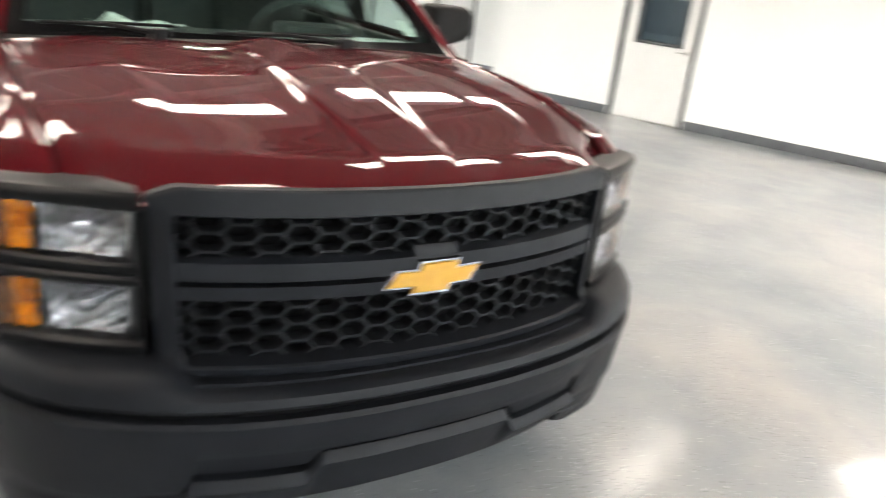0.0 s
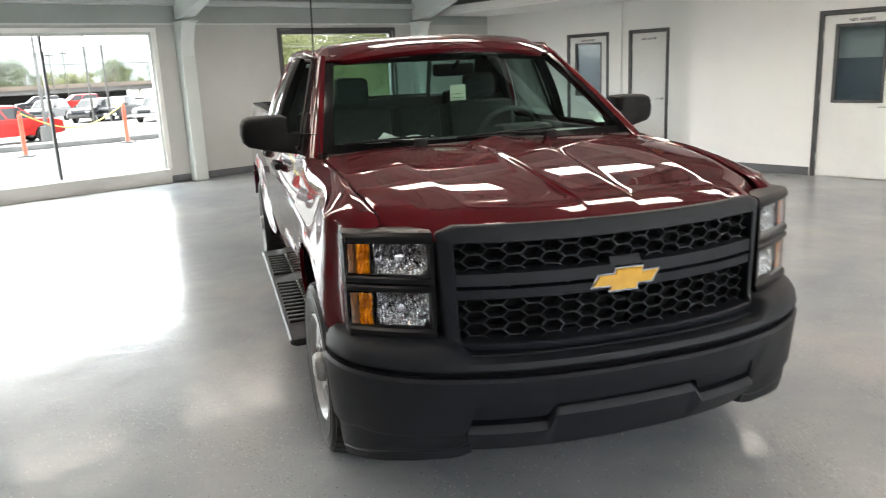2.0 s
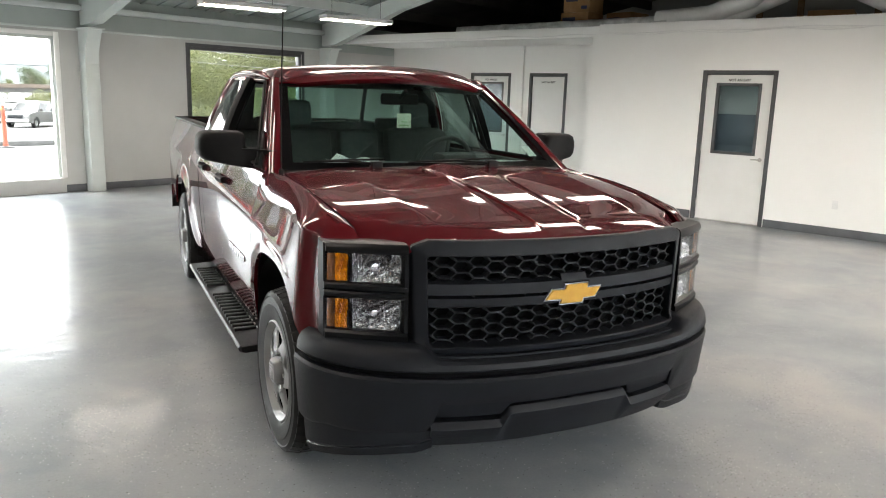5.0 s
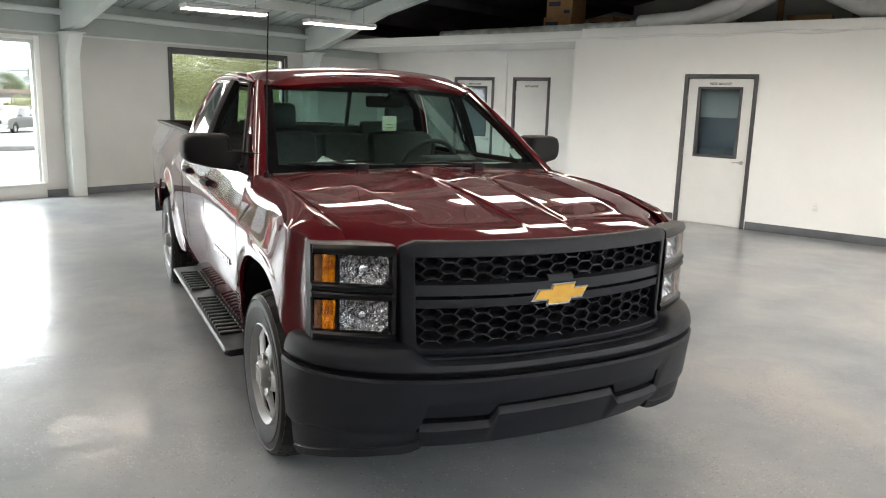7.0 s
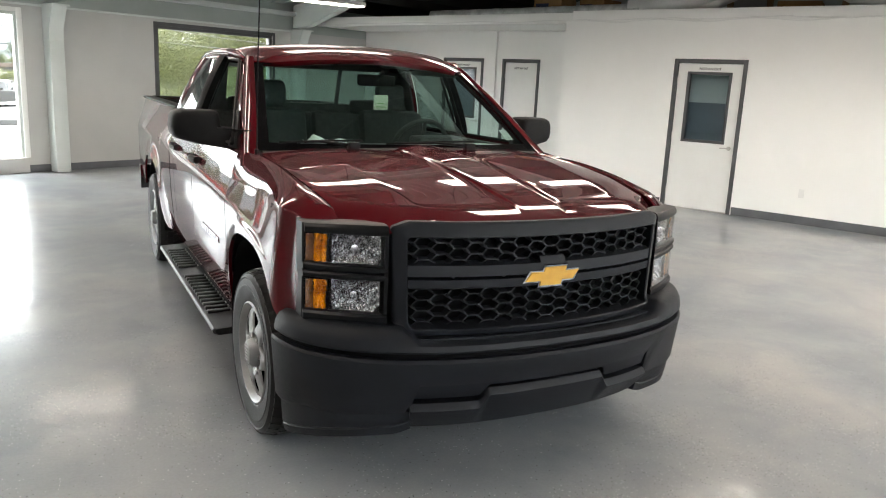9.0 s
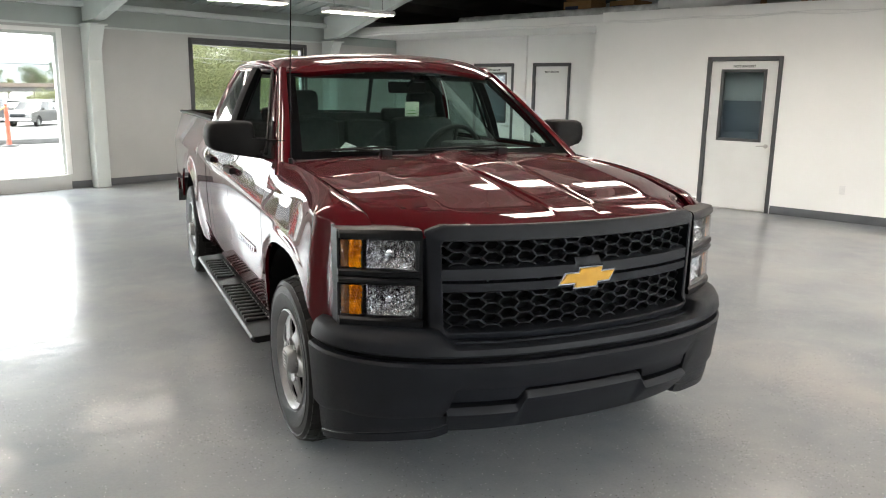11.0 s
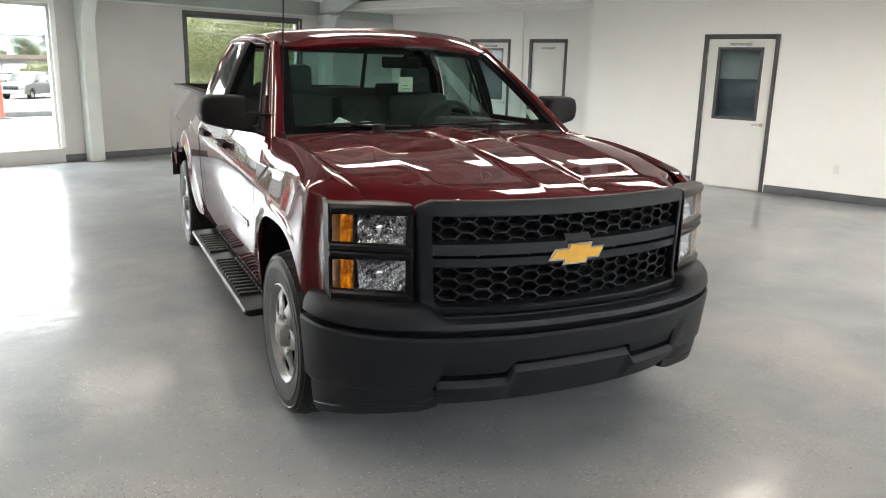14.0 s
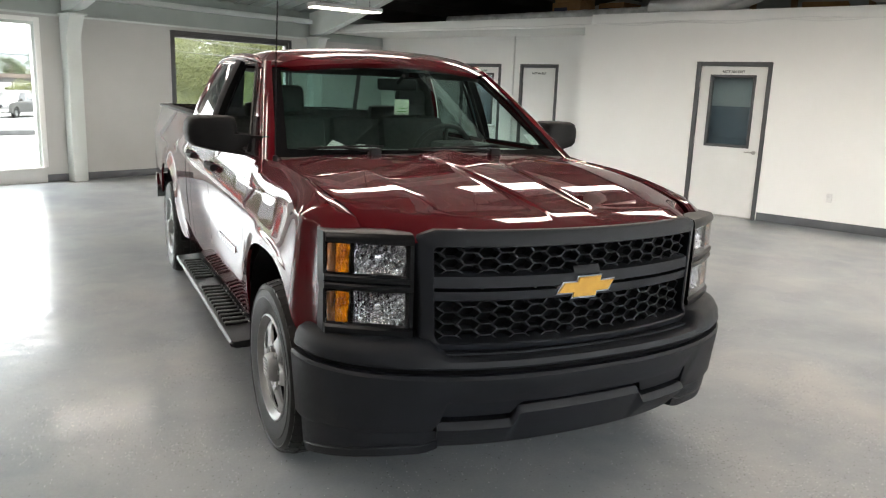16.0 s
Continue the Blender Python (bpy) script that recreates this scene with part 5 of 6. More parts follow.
for s in (-1, 1):
    surface(bm, lambda u, v: shield_pt(s * (0.935 + 0.065 * v), u) + Vector((0, -0.004, 0.003)), 14, 1, 0.002)
part("windshield_border", bm, FRIT, ws, "black windshield border")
# cowl and wipers
bm = bmesh.new()
surface(bm, lambda u, v: ((-0.83 + 1.66 * u), hood_back(-0.83 + 1.66 * u) - 0.02 + (shield_pt(2 * u - 1, 0.03).y - hood_back(-0.83 + 1.66 * u) + 0.03) * v, 1.275 + 0.02 * v + 0.02 * (1 - (2 * u - 1) ** 2)), 24, 4, 0.02)
part("cowl", bm, PLASTIC_BLACK, truck, "black plastic cowl")
for x0, x1, lift in ((-0.38, -0.70, 0.045), (0.30, -0.14, 0.05)):
    bm = bmesh.new()
    p0 = shield_pt(x0 / 0.84, 0.03) + Vector((0, -0.03, 0.026))
    p1 = shield_pt(x1 / 0.84, lift + 0.01) + Vector((0, -0.026, 0.020))
    p2 = shield_pt((x0 + 0.06) / 0.84, 0.085) + Vector((0, -0.024, 0.018))
    tube(bm, [p0, p0.lerp(p1, 0.5) + Vector((0, -0.006, 0.012)), p1], lambda k: 0.009 - 0.004 * k, 8)
    tube(bm, [p2, p2.lerp(p1, 0.5) + Vector((0, 0, 0.004)), p1 + (p1 - p2) * 0.12], 0.006, 6)
    box(bm, p0.x - 0.03, p0.x + 0.03, p0.y - 0.025, p0.y + 0.025, p0.z - 0.03, p0.z + 0.016, bevel=0.006)
    part("wiper", bm, PLASTIC_BLACK, truck, "black windshield wiper")

# rear wall of the cab with its window
bm = bmesh.new()
def back_y(z):
    return 3.63 - (z - 1.28) * 0.36
for x0, x1, z0, z1 in ((-0.92, 0.92, 0.55, 1.44), (-0.70, 0.70, 1.73, 1.79), (-0.90, -0.64, 1.44, 1.73), (0.64, 0.90, 1.44, 1.73)):
    def rw(u, v):
        z = z0 + (z1 - z0) * v
        x = x0 + (x1 - x0) * u
        lim = gh_x(max(z, BELT)) - 0.02
        return (max(-lim, min(lim, x)), back_y(max(z, 1.28)) - 0.01, z)
    surface(bm, rw, 4, 4, 0.03)
part("cab_back", bm, PAINT, truck, "maroon back of the cab")
bm = bmesh.new()
for x0, x1, z0, z1 in ((-0.88, 0.88, 0.60, 1.460), (-0.66, 0.66, 1.722, 1.772), (-0.80, -0.61, 1.460, 1.722), (0.61, 0.80, 1.460, 1.722), (0.235, 0.265, 1.460, 1.722)):
    surface(bm, lambda u, v: (x0 + (x1 - x0) * u, back_y(max(z0 + (z1 - z0) * v, 1.28)) - 0.06, z0 + (z1 - z0) * v), 2, 2, 0.01)
part("cab_back_trim", bm, DASH, truck, "dark trim round the rear window")
bm = bmesh.new()
surface(bm, lambda u, v: (-0.64 + 1.28 * u, back_y(1.44 + 0.29 * v) - 0.01, 1.44 + 0.29 * v), 6, 3, 0.004)
g = part("rear_window", bm, SHIELD, truck, "clear rear window")
g.visible_shadow = False

# antenna
bm = bmesh.new()
tube(bm, [(-0.872, 1.47, 1.25), (-0.872, 1.47, 1.30)], 0.012, 10)
tube(bm, [(-0.872, 1.47, 1.29), (-0.868, 1.46, 1.68), (-0.862, 1.43, 2.08)], 0.0035, 6)
part("antenna", bm, PLASTIC_BLACK, truck, "thin black whip antenna")

# --- mirrors ---
for s in (-1, 1):
    bm = bmesh.new()
    # one shell: a tall rounded head outboard, a lower arm that sweeps forward to the door
    shell = ((0.842, 1.250), (0.925, 1.262), (1.08, 1.283), (1.185, 1.309), (1.212, 1.332), (1.222, 1.375), (1.217, 1.425), (1.200, 1.454), (1.168, 1.466), (1.08, 1.468), (0.995, 1.466), (0.976, 1.457), (0.969, 1.440), (0.964, 1.386), (0.955, 1.376), (0.842, 1.380))
    rings = []
    for y, k in ((1.868, 0.72), (1.872, 0.86), (1.885, 0.945), (1.905, 0.985), (1.94, 1.0), (2.025, 1.0), (2.038, 0.96)):
        ring = []
        for x, z in shell:
            px_, pz = 1.10 + (x - 1.10) * k, 1.372 + (z - 1.372) * k
            back = 0.012 * ease(1.368, 1.380, z) * (1 - ease(1.0, 0.95, 1 - k)) + 0.030 * ((px_ - 1.08) / 0.14) ** 2 * (px_ > 1.08)
            ring.append((s * px_, y + back - 0.24 * ease(0.0, 0.13, 0.975 - px_), pz))
        rings.append(ring)
    loft(bm, rings)
    head = part("mirror", bm, PLASTIC_BLACK, truck, "black door mirror", smooth=40)
    part("mirror_glass", slab(min(s * 1.0, s * 1.19), max(s * 1.0, s * 1.19), 2.036, 2.044, 1.335, 1.452, bevel=0.004), REFLECTOR, head)

# --- bed ---
bm = bmesh.new()
surface(bm, lambda u, v: (-0.86 + 1.72 * u, 3.70 + 2.05 * v, 0.86), 2, 2, 0.03)
box(bm, -0.90, 0.90, 3.68, 3.72, 0.84, 1.37)
part("bed_floor", bm, PLASTIC_BLACK, truck, "black bed liner")
for s in (-1, 1):
    a, b = sorted((s * 0.86, s * 0.90))
    part("bed_inner_side", slab(a, b, 3.70, 5.78, 0.83, 1.38, bevel=0.01), PLASTIC_BLACK, truck)
    a, b = sorted((s * 0.845, s * 0.945))
    part("bed_rail", slab(a, b, 3.69, 5.80, 1.383, 1.405, bevel=0.009), PLASTIC_BLACK, truck, "black bed rail cap")
bm = slab(-0.86, 0.86, 5.74, 5.80, 0.80, 1.39, bevel=0.012)
gate = part("tailgate", bm, PAINT, truck, "maroon tailgate")
part("gate_liner", slab(-0.85, 0.85, 5.722, 5.737, 0.86, 1.385, bevel=0.004), PLASTIC_BLACK, gate)
part("gate_cap", slab(-0.86, 0.86, 5.735, 5.805, 1.392, 1.408, bevel=0.006), PLASTIC_BLACK, gate)
bm = bmesh.new()
sec = [(0, 0.50), (0.05, 0.52), (0.075, 0.58), (0.07, 0.68), (0.03, 0.73), (-0.06, 0.73), (-0.06, 0.50)]
loft(bm, [[(x, 5.84 + d - 0.06 * abs(x) ** 6, z) for d, z in sec] for x in xs(-1.005, 1.005, 24)])
part("rear_bumper", bm, CHROME, truck, "chrome rear bumper")
for s in (-1, 1):
    a, b = sorted((s * 0.80, s * 0.90))
    part("tail_lamp", slab(a, b, 5.76, 5.808, 0.98, 1.30, bevel=0.012), material("red_lens", (0.35, 0.01, 0.012), 0.12, coat=0.7), truck, "red tail lamp")

# --- underbody ---
part("chassis", slab(-0.62, 0.62, 0.35, 5.6, 0.34, 0.52, bevel=0.03), GRIME, truck, "dark chassis")
part("engine_block", slab(-0.62, 0.62, 0.30, 1.5, 0.52, 1.05, bevel=0.03), GRIME, truck)
bm = bmesh.new()
for s in (-1, 1):
    a, b = sorted((s * 0.63, s * 0.90))
    box(bm, a, b, 1.60, 3.60, 0.36, 0.44, bevel=0.02)
part("rocker", bm, GRIME, truck)
for c in (AXLE_F, AXLE_R):
    for s in (-1, 1):
        bm = bmesh.new()
        rings = []
        for i in range(17):
            a = math.pi * i / 16
            rings.append([(s * x, c + (0.05 if c < 2 else 0.02) + 0.499 * math.cos(a), HUB_Z - 0.03 + 0.558 * math.sin(a) ** 0.72) for x in (0.60, 0.985)])
        loft(bm, rings, closed=False)
        part("wheel_well", bm, PLASTIC_BLACK, truck, "black wheel well liner")
    bm = bmesh.new()
    tube(bm, [(-0.80, c, HUB_Z), (0.80, c, HUB_Z)], 0.05, 12)
    part("axle", bm, GRIME, truck)

# --- wheels ---
def wheel(s, yc):
    """Steel wheel with a ring of openings, and a treaded tyre; outer face towards s."""
    R, half = 0.395, 0.128
    w = new("wheel")
    w.parent = truck
    w["label"] = "silver steel wheel with a black tyre"
    cx = s * 0.884
    bm = bmesh.new()
    prof = [(0.236, -half * 0.86), (0.248, -half * 0.98), (0.30, -half * 1.06), (0.318, -half * 1.075), (0.322, -half * 1.05), (0.35, -half * 1.03), (0.356, -half * 1.06), (0.378, -half * 0.90), (0.386, -half * 0.72), (0.388, 0.0), (0.386, half * 0.72), (0.378, half * 0.90), (0.356, half * 1.06), (0.35, half * 1.03), (0.322, half * 1.05), (0.318, half * 1.075), (0.30, half * 1.06), (0.248, half * 0.98), (0.236, half * 0.86)]
    turned(bm, prof, 64, "x", (cx, yc, HUB_Z))
    # tread blocks
    for k in range(44):
        a = 2 * math.pi * k / 44
        for i, (h0, h1) in enumerate(((-0.122, -0.078), (-0.070, -0.026), (-0.018, 0.018), (0.026, 0.070), (0.078, 0.122))):
            off = 0.5 * (i % 2) * 2 * math.pi / 44
            da = 0.78 * math.pi / 44
            shoulder = abs(h0 + h1) > 0.15
            r1 = R - (0.004 if shoulder else 0)
            pts = []
            for r in (0.380, r1):
                for aa, hh in ((a + off - da, h0), (a + off + da, h0), (a + off + da, h1), (a + off - da, h1)):
                    rr = r - (0.012 if shoulder and abs(hh) > 0.1 else 0)
                    pts.append((cx + hh, yc + rr * math.cos(aa), HUB_Z + rr * math.sin(aa)))
            vs = [bm.verts.new(p) for p in pts]
            for q in ((4, 5, 6, 7), (0, 1, 5, 4), (1, 2, 6, 5), (2, 3, 7, 6), (3, 0, 4, 7)):
                bm.faces.new([vs[j] for j in q])
    part("tyre", bm, RUBBER, w, "black all-terrain tyre", smooth=30)
    # rim barrel and face
    bm = bmesh.new()
    o = cx + s * half
    def X(d):
        return o - s * d - cx
    turned(bm, [(0.238, X(0.012)), (0.242, X(0.002)), (0.235, X(-0.002)), (0.228, X(0.003)), (0.220, X(0.016)), (0.211, X(0.026))], 64, "x", (cx, yc, HUB_Z))
    part("rim", bm, RIM, w, "silver rim", smooth=40)
    # inner barrel split from the silver rim and blackened as shade behind the openings
    bm = bmesh.new()
    turned(bm, [(0.2105, X(0.030)), (0.2065, X(0.034)), (0.2065, X(0.22))], 48, "x", (cx, yc, HUB_Z))
    part("rim_barrel", bm, DARK, w, "inner barrel with the wheel's inner shade in its colour")
    bm = bmesh.new()
    depth = [(0.0, 0.034), (0.050, 0.034), (0.078, 0.030), (0.092, 0.016), (0.106, 0.012), (0.138, 0.016), (0.192, 0.022), (0.212, 0.028)]

    def at(r, a, sink=0.0):
        return bm.verts.new((o - s * (between(depth, r) + sink), yc + r * math.cos(a), HUB_Z + r * math.sin(a)))

    def ring_of(bm, loops):
        for p, q in zip(loops, loops[1:]):
            for i in range(len(p)):
                j = (i + 1) % len(p)
                bm.faces.new((p[i], p[j], q[j], q[i]))
    # six sectors, each with a teardrop opening and a turned-in edge
    for k in range(6):
        a0 = 2 * math.pi * (k + 0.5) / 6
        loops = [[], [], [], []]
        for i in range(32):
            f = 2 * math.pi * i / 32
            c, n_ = math.cos(f), math.sin(f)
            m = max(abs(c), abs(n_))
            loops[0].append(at(0.152 + 0.060 * n_ / m, a0 + math.pi / 6 * c / m))
            for loop, g, sink in ((loops[1], 1.14, -0.002), (loops[2], 1.03, 0.001), (loops[3], 1.0, 0.009)):
                loop.append(at(0.154 + 0.043 * g * n_, a0 + 0.40 * g * c * (0.66 + 0.34 * n_), sink))
        ring_of(bm, loops)
    hub = [[at(r, 2 * math.pi * i / 48) for i in range(48)] for r in (0.092, 0.078, 0.050)]
    ring_of(bm, hub)
    bmesh.ops.remove_doubles(bm, verts=bm.verts, dist=0.0005)
    bmesh.ops.recalc_face_normals(bm, faces=bm.faces)
    part("wheel_disc", bm, RIM, w, "silver steel disc with six openings", smooth=45)
    bm = bmesh.new()
    def squarish(r, d):
        pts = []
        for k in range(32):
            a = 2 * math.pi * k / 32
            c, n_ = math.cos(a), math.sin(a)
            f = r / (abs(c) ** 4 + abs(n_) ** 4) ** 0.25
            pts.append((o - s * d, yc + f * c, HUB_Z + f * n_))
        return pts
    loft(bm, [squarish(r, d) for r, d in ((0.062, 0.040), (0.060, 0.006), (0.056, -0.010), (0.047, -0.020), (0.030, -0.022))])
    cap = part("centre_cap", bm, RIM, w, "squarish silver centre cap")
    for k in range(5):
        bm = bmesh.new()
        z = HUB_Z - 0.032 + 0.016 * k
        loft(bm, [[(o + s * 0.018, yc + h * 0.03, z - 0.004), (o + s * 0.026, yc + h * 0.028, z - 0.002), (o + s * 0.026, yc + h * 0.028, z + 0.002), (o + s * 0.018, yc + h * 0.03, z + 0.004)] for h in (-1, 1)])
        part("ridge", bm, RIM, cap)
    for k in range(6):
        a = 2 * math.pi * k / 6
        bm = bmesh.new()
        turned(bm, [(0.0, X(0.012)), (0.011, X(0.012)), (0.012, X(0.04))], 6, "x", (cx, yc + 0.079 * math.cos(a), HUB_Z + 0.079 * math.sin(a)))
        part("lug_nut", bm, NICKEL, w)
    # brake disc blackened likewise, as shade seen through the openings
    bm = bmesh.new()
    turned(bm, [(0.0, X(0.105)), (0.19, X(0.105)), (0.192, X(0.14)), (0.0, X(0.14))], 32, "x", (cx, yc, HUB_Z))
    part("brake_disc", bm, DARK, w)
    return w


for yc in (AXLE_F, AXLE_R):
    for s in (-1, 1):
        w = wheel(s, yc)
        if yc == AXLE_F:
            # the front wheels are steered a touch
            for ob in w.children:
                ob.matrix_local = Matrix.Translation((s * 0.884, yc, 0)) @ pose(0, 0, 0, 0, 0, 1.2) @ Matrix.Translation((-s * 0.884, -yc, 0))

# --- running boards ---
for s in (-1, 1):
    bm = bmesh.new()
    prof = [(0.905, 0.318), (1.07, 0.312), (1.088, 0.322), (1.094, 0.34), (1.084, 0.352), (0.905, 0.362)]
    ends = ((1.53, 0.86), (1.545, 1.0), (3.645, 1.0), (3.66, 0.86))
    loft(bm, [[(s * (0.995 + (x - 0.995) * k), y, 0.338 + (z - 0.338) * k) for x, z in prof] for y, k in ends])
    board = part("running_board", bm, BOARD, truck, "black ribbed running board")
    for y0, n in ((1.82, 12), (2.90, 8)):
        for i in range(n):
            y = y0 + i * 0.0735
            a, b = sorted((s * 0.945, s * 1.068))
            part("tread_rib", slab(a, b, y - 0.018, y + 0.018, 0.350, 0.3705, bevel=0.005), RUBBER, board)
            a, b = sorted((s * 0.935, s * 0.944))
            part("rib_tip", slab(a, b, y - 0.012, y + 0.012, 0.350, 0.368, bevel=0.003), NICKEL, board)
        for i in range(int(n * 1.6)):
            y = y0 - 0.01 + i * 0.0735 / 1.6
            a, b = sorted((s * 0.888, s * 0.918))
            part("inner_rib", slab(a, b, y - 0.013, y + 0.013, 0.352, 0.392, bevel=0.005), PLASTIC_BLACK, board)
    for y in (1.8, 2.6, 3.4):
        a, b = sorted((s * 0.70, s * 0.96))
        part("bracket", slab(a, b, y - 0.03, y + 0.03, 0.325, 0.345, bevel=0.004), GRIME, board)

# --- inside the cab ---
bm = bmesh.new()
prof = [(1.50, 0.95), (1.50, 1.26), (1.62, 1.285), (1.80, 1.30), (2.02, 1.285), (2.09, 1.22), (2.06, 1.0), (1.95, 0.9)]
loft(bm, [[(x, y + 0.06 * abs(x) ** 2, z - 0.02 * abs(x) ** 4) for y, z in prof] for x in xs(-0.86, 0.86, 16)])
dash = part("dashboard", bm, DASH, truck, "dark grey dashboard")
part("instrument_hood", slab(0.24, 0.56, 1.90, 2.08, 1.27, 1.335, bevel=0.025), DASH, dash)
part("cab_floor", slab(-0.86, 0.86, 1.55, 3.6, 0.50, 0.56), GRIME, truck)
for s in (-1, 1):
    a, b = sorted((s * 0.865, s * 0.915))
    part("door_card", slab(a, b, 1.66, 3.50, 0.60, 1.285, bevel=0.015), DASH, truck, "dark inner door panel")
# steering wheel
bm = bmesh.new()
c0 = Vector((0.40, 2.24, 1.245))
tilt = Euler((radians(-66), 0, 0)).to_matrix()
tube(bm, [c0 + tilt @ Vector((0.19 * math.cos(a), 0.19 * math.sin(a), 0)) for a in [2 * math.pi * i / 40 for i in range(41)]], 0.016, 10)
for a in (0.1, math.pi - 0.1, -math.pi / 2):
    tube(bm, [c0 + tilt @ Vector((0.04 * math.cos(a), 0.04 * math.sin(a), -0.02)), c0 + tilt @ Vector((0.185 * math.cos(a), 0.185 * math.sin(a), 0))], 0.013, 8)
hub = bmesh.ops.create_uvsphere(bm, u_segments=16, v_segments=10, radius=0.07)
for v in hub["verts"]:
    v.co = c0 + tilt @ Vector((v.co.x, v.co.y * 0.8, v.co.z * 0.45 - 0.015))
tube(bm, [c0 + tilt @ Vector((0, 0, -0.02)), (0.40, 2.0, 1.18)], 0.035, 10)
part("steering_wheel", bm, DASH, truck, "black steering wheel")


def cushion(bm, x0, x1, y0, y1, z0, z1, lean=0.0, r=0.05):
    before = set(bm.verts)
    box(bm, x0, x1, y0, y1, z0, z1, bevel=min(r, (y1 - y0) * 0.45, (z1 - z0) * 0.45, (x1 - x0) * 0.45))
    for v in set(bm.verts) - before:
        v.co.y += (v.co.z - z0) * lean


for x0, x1 in ((-0.72, -0.20), (0.16, 0.68)):
    bm = bmesh.new()
    cushion(bm, x0, x1, 2.25, 2.78, 0.80, 0.95)
    cushion(bm, x0 + 0.02, x1 - 0.02, 2.62, 2.76, 0.90, 1.45, 0.22)
    seat = part("front_seat", bm, CLOTH, truck, "dark cloth front seat")
    bm = bmesh.new()
    m = (x0 + x1) / 2
    cushion(bm, m - 0.11, m + 0.11, 2.76, 2.86, 1.455, 1.635, 0.1, 0.04)
    for dx in (-0.05, 0.05):
        tube(bm, [(m + dx, 2.78, 1.40), (m + dx, 2.80, 1.50)], 0.007, 6)
    part("headrest", bm, CLOTH, seat, "dark cloth headrest")
bm = bmesh.new()
cushion(bm, -0.17, 0.13, 2.66, 2.78, 0.95, 1.44, 0.2)
cushion(bm, -0.17, 0.13, 2.25, 2.75, 0.80, 0.97)
part("centre_seat", bm, CLOTH, truck, "dark cloth middle seat with folded back")
bm = bmesh.new()
cushion(bm, -0.76, 0.76, 3.0, 3.40, 0.80, 0.96)
cushion(bm, -0.76, 0.76, 3.36, 3.50, 0.90, 1.40, 0.16)
bench = part("rear_bench", bm, CLOTH, truck, "dark cloth rear bench")
for m in (-0.48, 0.48):
    bm = bmesh.new()
    cushion(bm, m - 0.12, m + 0.12, 3.44, 3.52, 1.39, 1.50, 0.1, 0.03)
    part("headrest", bm, CLOTH, bench)
# rear view mirror
bm = bmesh.new()
p = shield_pt(0.02, 0.80)
cushion(bm, p.x - 0.125, p.x + 0.125, p.y + 0.10, p.y + 0.135, p.z - 0.075, p.z - 0.005, 0.1, 0.015)
tube(bm, [(p.x, p.y + 0.02, p.z + 0.01), (p.x, p.y + 0.11, p.z - 0.03)], 0.012, 8)
part("rear_view_mirror", bm, PLASTIC_BLACK, truck, "black inside mirror")
# visors, tag and papers
for m in (-0.38, 0.40):
    part("sun_visor", slab(m - 0.20, m + 0.20, 2.32, 2.46, 1.742, 1.757, bevel=0.006), LINER, truck, "grey sun visor folded up")
TAG = material("pale_green_tag", (0.50, 0.52, 0.42), 0.6)
tag = part("mirror_tag", slab(-0.046, 0.046, 1.967, 1.969, 1.49, 1.578, bevel=0.001), TAG, truck, "pale tag hanging under the inside mirror")
part("tag_print", slab(-0.03, 0.03, 1.9655, 1.9665, 1.505, 1.510), material("green_print", (0.12, 0.25, 0.06), 0.7), tag)
part("tag_print", slab(-0.02, 0.02, 1.9655, 1.9665, 1.525, 1.53), material("green_print", (0.12, 0.25, 0.06), 0.7), tag)
bm = bmesh.new()
random.seed(11)
for k in range(3):
    ox, oy, a = -0.50 + 0.05 * k, 1.66 + 0.015 * k, 0.3 * k - 0.25
    crumple = [[random.uniform(0.0, 0.020) for i in range(6)] for j in range(9)]

    def sheet(u, v):
        i, j = round(u * 8), round(v * 5)
        peak = 0.05 * max(0.0, 1 - abs(u - 0.40) * 6) * v if k == 1 else 0.0
        return (ox + (u - 0.5) * 0.30 * math.cos(a) - (v - 0.5) * 0.15 * math.sin(a), oy + (u - 0.5) * 0.30 * math.sin(a) + (v - 0.5) * 0.15 * math.cos(a), 1.300 + 0.006 * k + crumple[i][j] + peak)
    surface(bm, sheet, 8, 5, 0.001)
part("paper", bm, PAPER, truck, "loose papers on the dashboard")
bm = bmesh.new()
surface(bm, lambda u, v: (0.48 + 0.28 * u, 1.60 + 0.16 * v + 0.06 * u, 1.306 + 0.004 * math.sin(u * 5)), 8, 4, 0.001)
part("paper", bm, PAPER, truck, "flat paper sheet on the dashboard")
bm = bmesh.new()
q = [shield_pt(0.80, 0.13), shield_pt(0.88, 0.13), shield_pt(0.88, 0.24), shield_pt(0.80, 0.24)]
loft(bm, [[c + Vector((0, 0.007, -0.004)) for c in q], [c + Vector((0, 0.008, -0.005)) for c in q]])
part("windshield_sticker", bm, material("sticker_white", (0.6, 0.6, 0.58), 0.5), truck, "small pale sticker inside the windshield")

# ---- outside ----
def ground_z(y):
    return -0.12 - 0.95 * ease(23, 40, y) - 0.45 * ease(40, 60, y)


LOT = mottled(material("pale_lot", (0.13, 0.13, 0.125), 0.95, spec=0.05), 0.25, (0.12, 0.12, 0.118), (0.16, 0.158, 0.154), bump=0.3, bump_scale=30)
bm = bmesh.new()
ys = [-600, -60, FRONT - 0.2, BACK + 0.2] + [20 + 2 * i for i in range(24)] + [90, 160, 400, 900]
loft(bm, [[(-900, y, ground_z(y)), (LEFT - 0.3, y, ground_z(y)), (14.3, y, ground_z(y)), (900, y, ground_z(y))] for y in ys], closed=False)
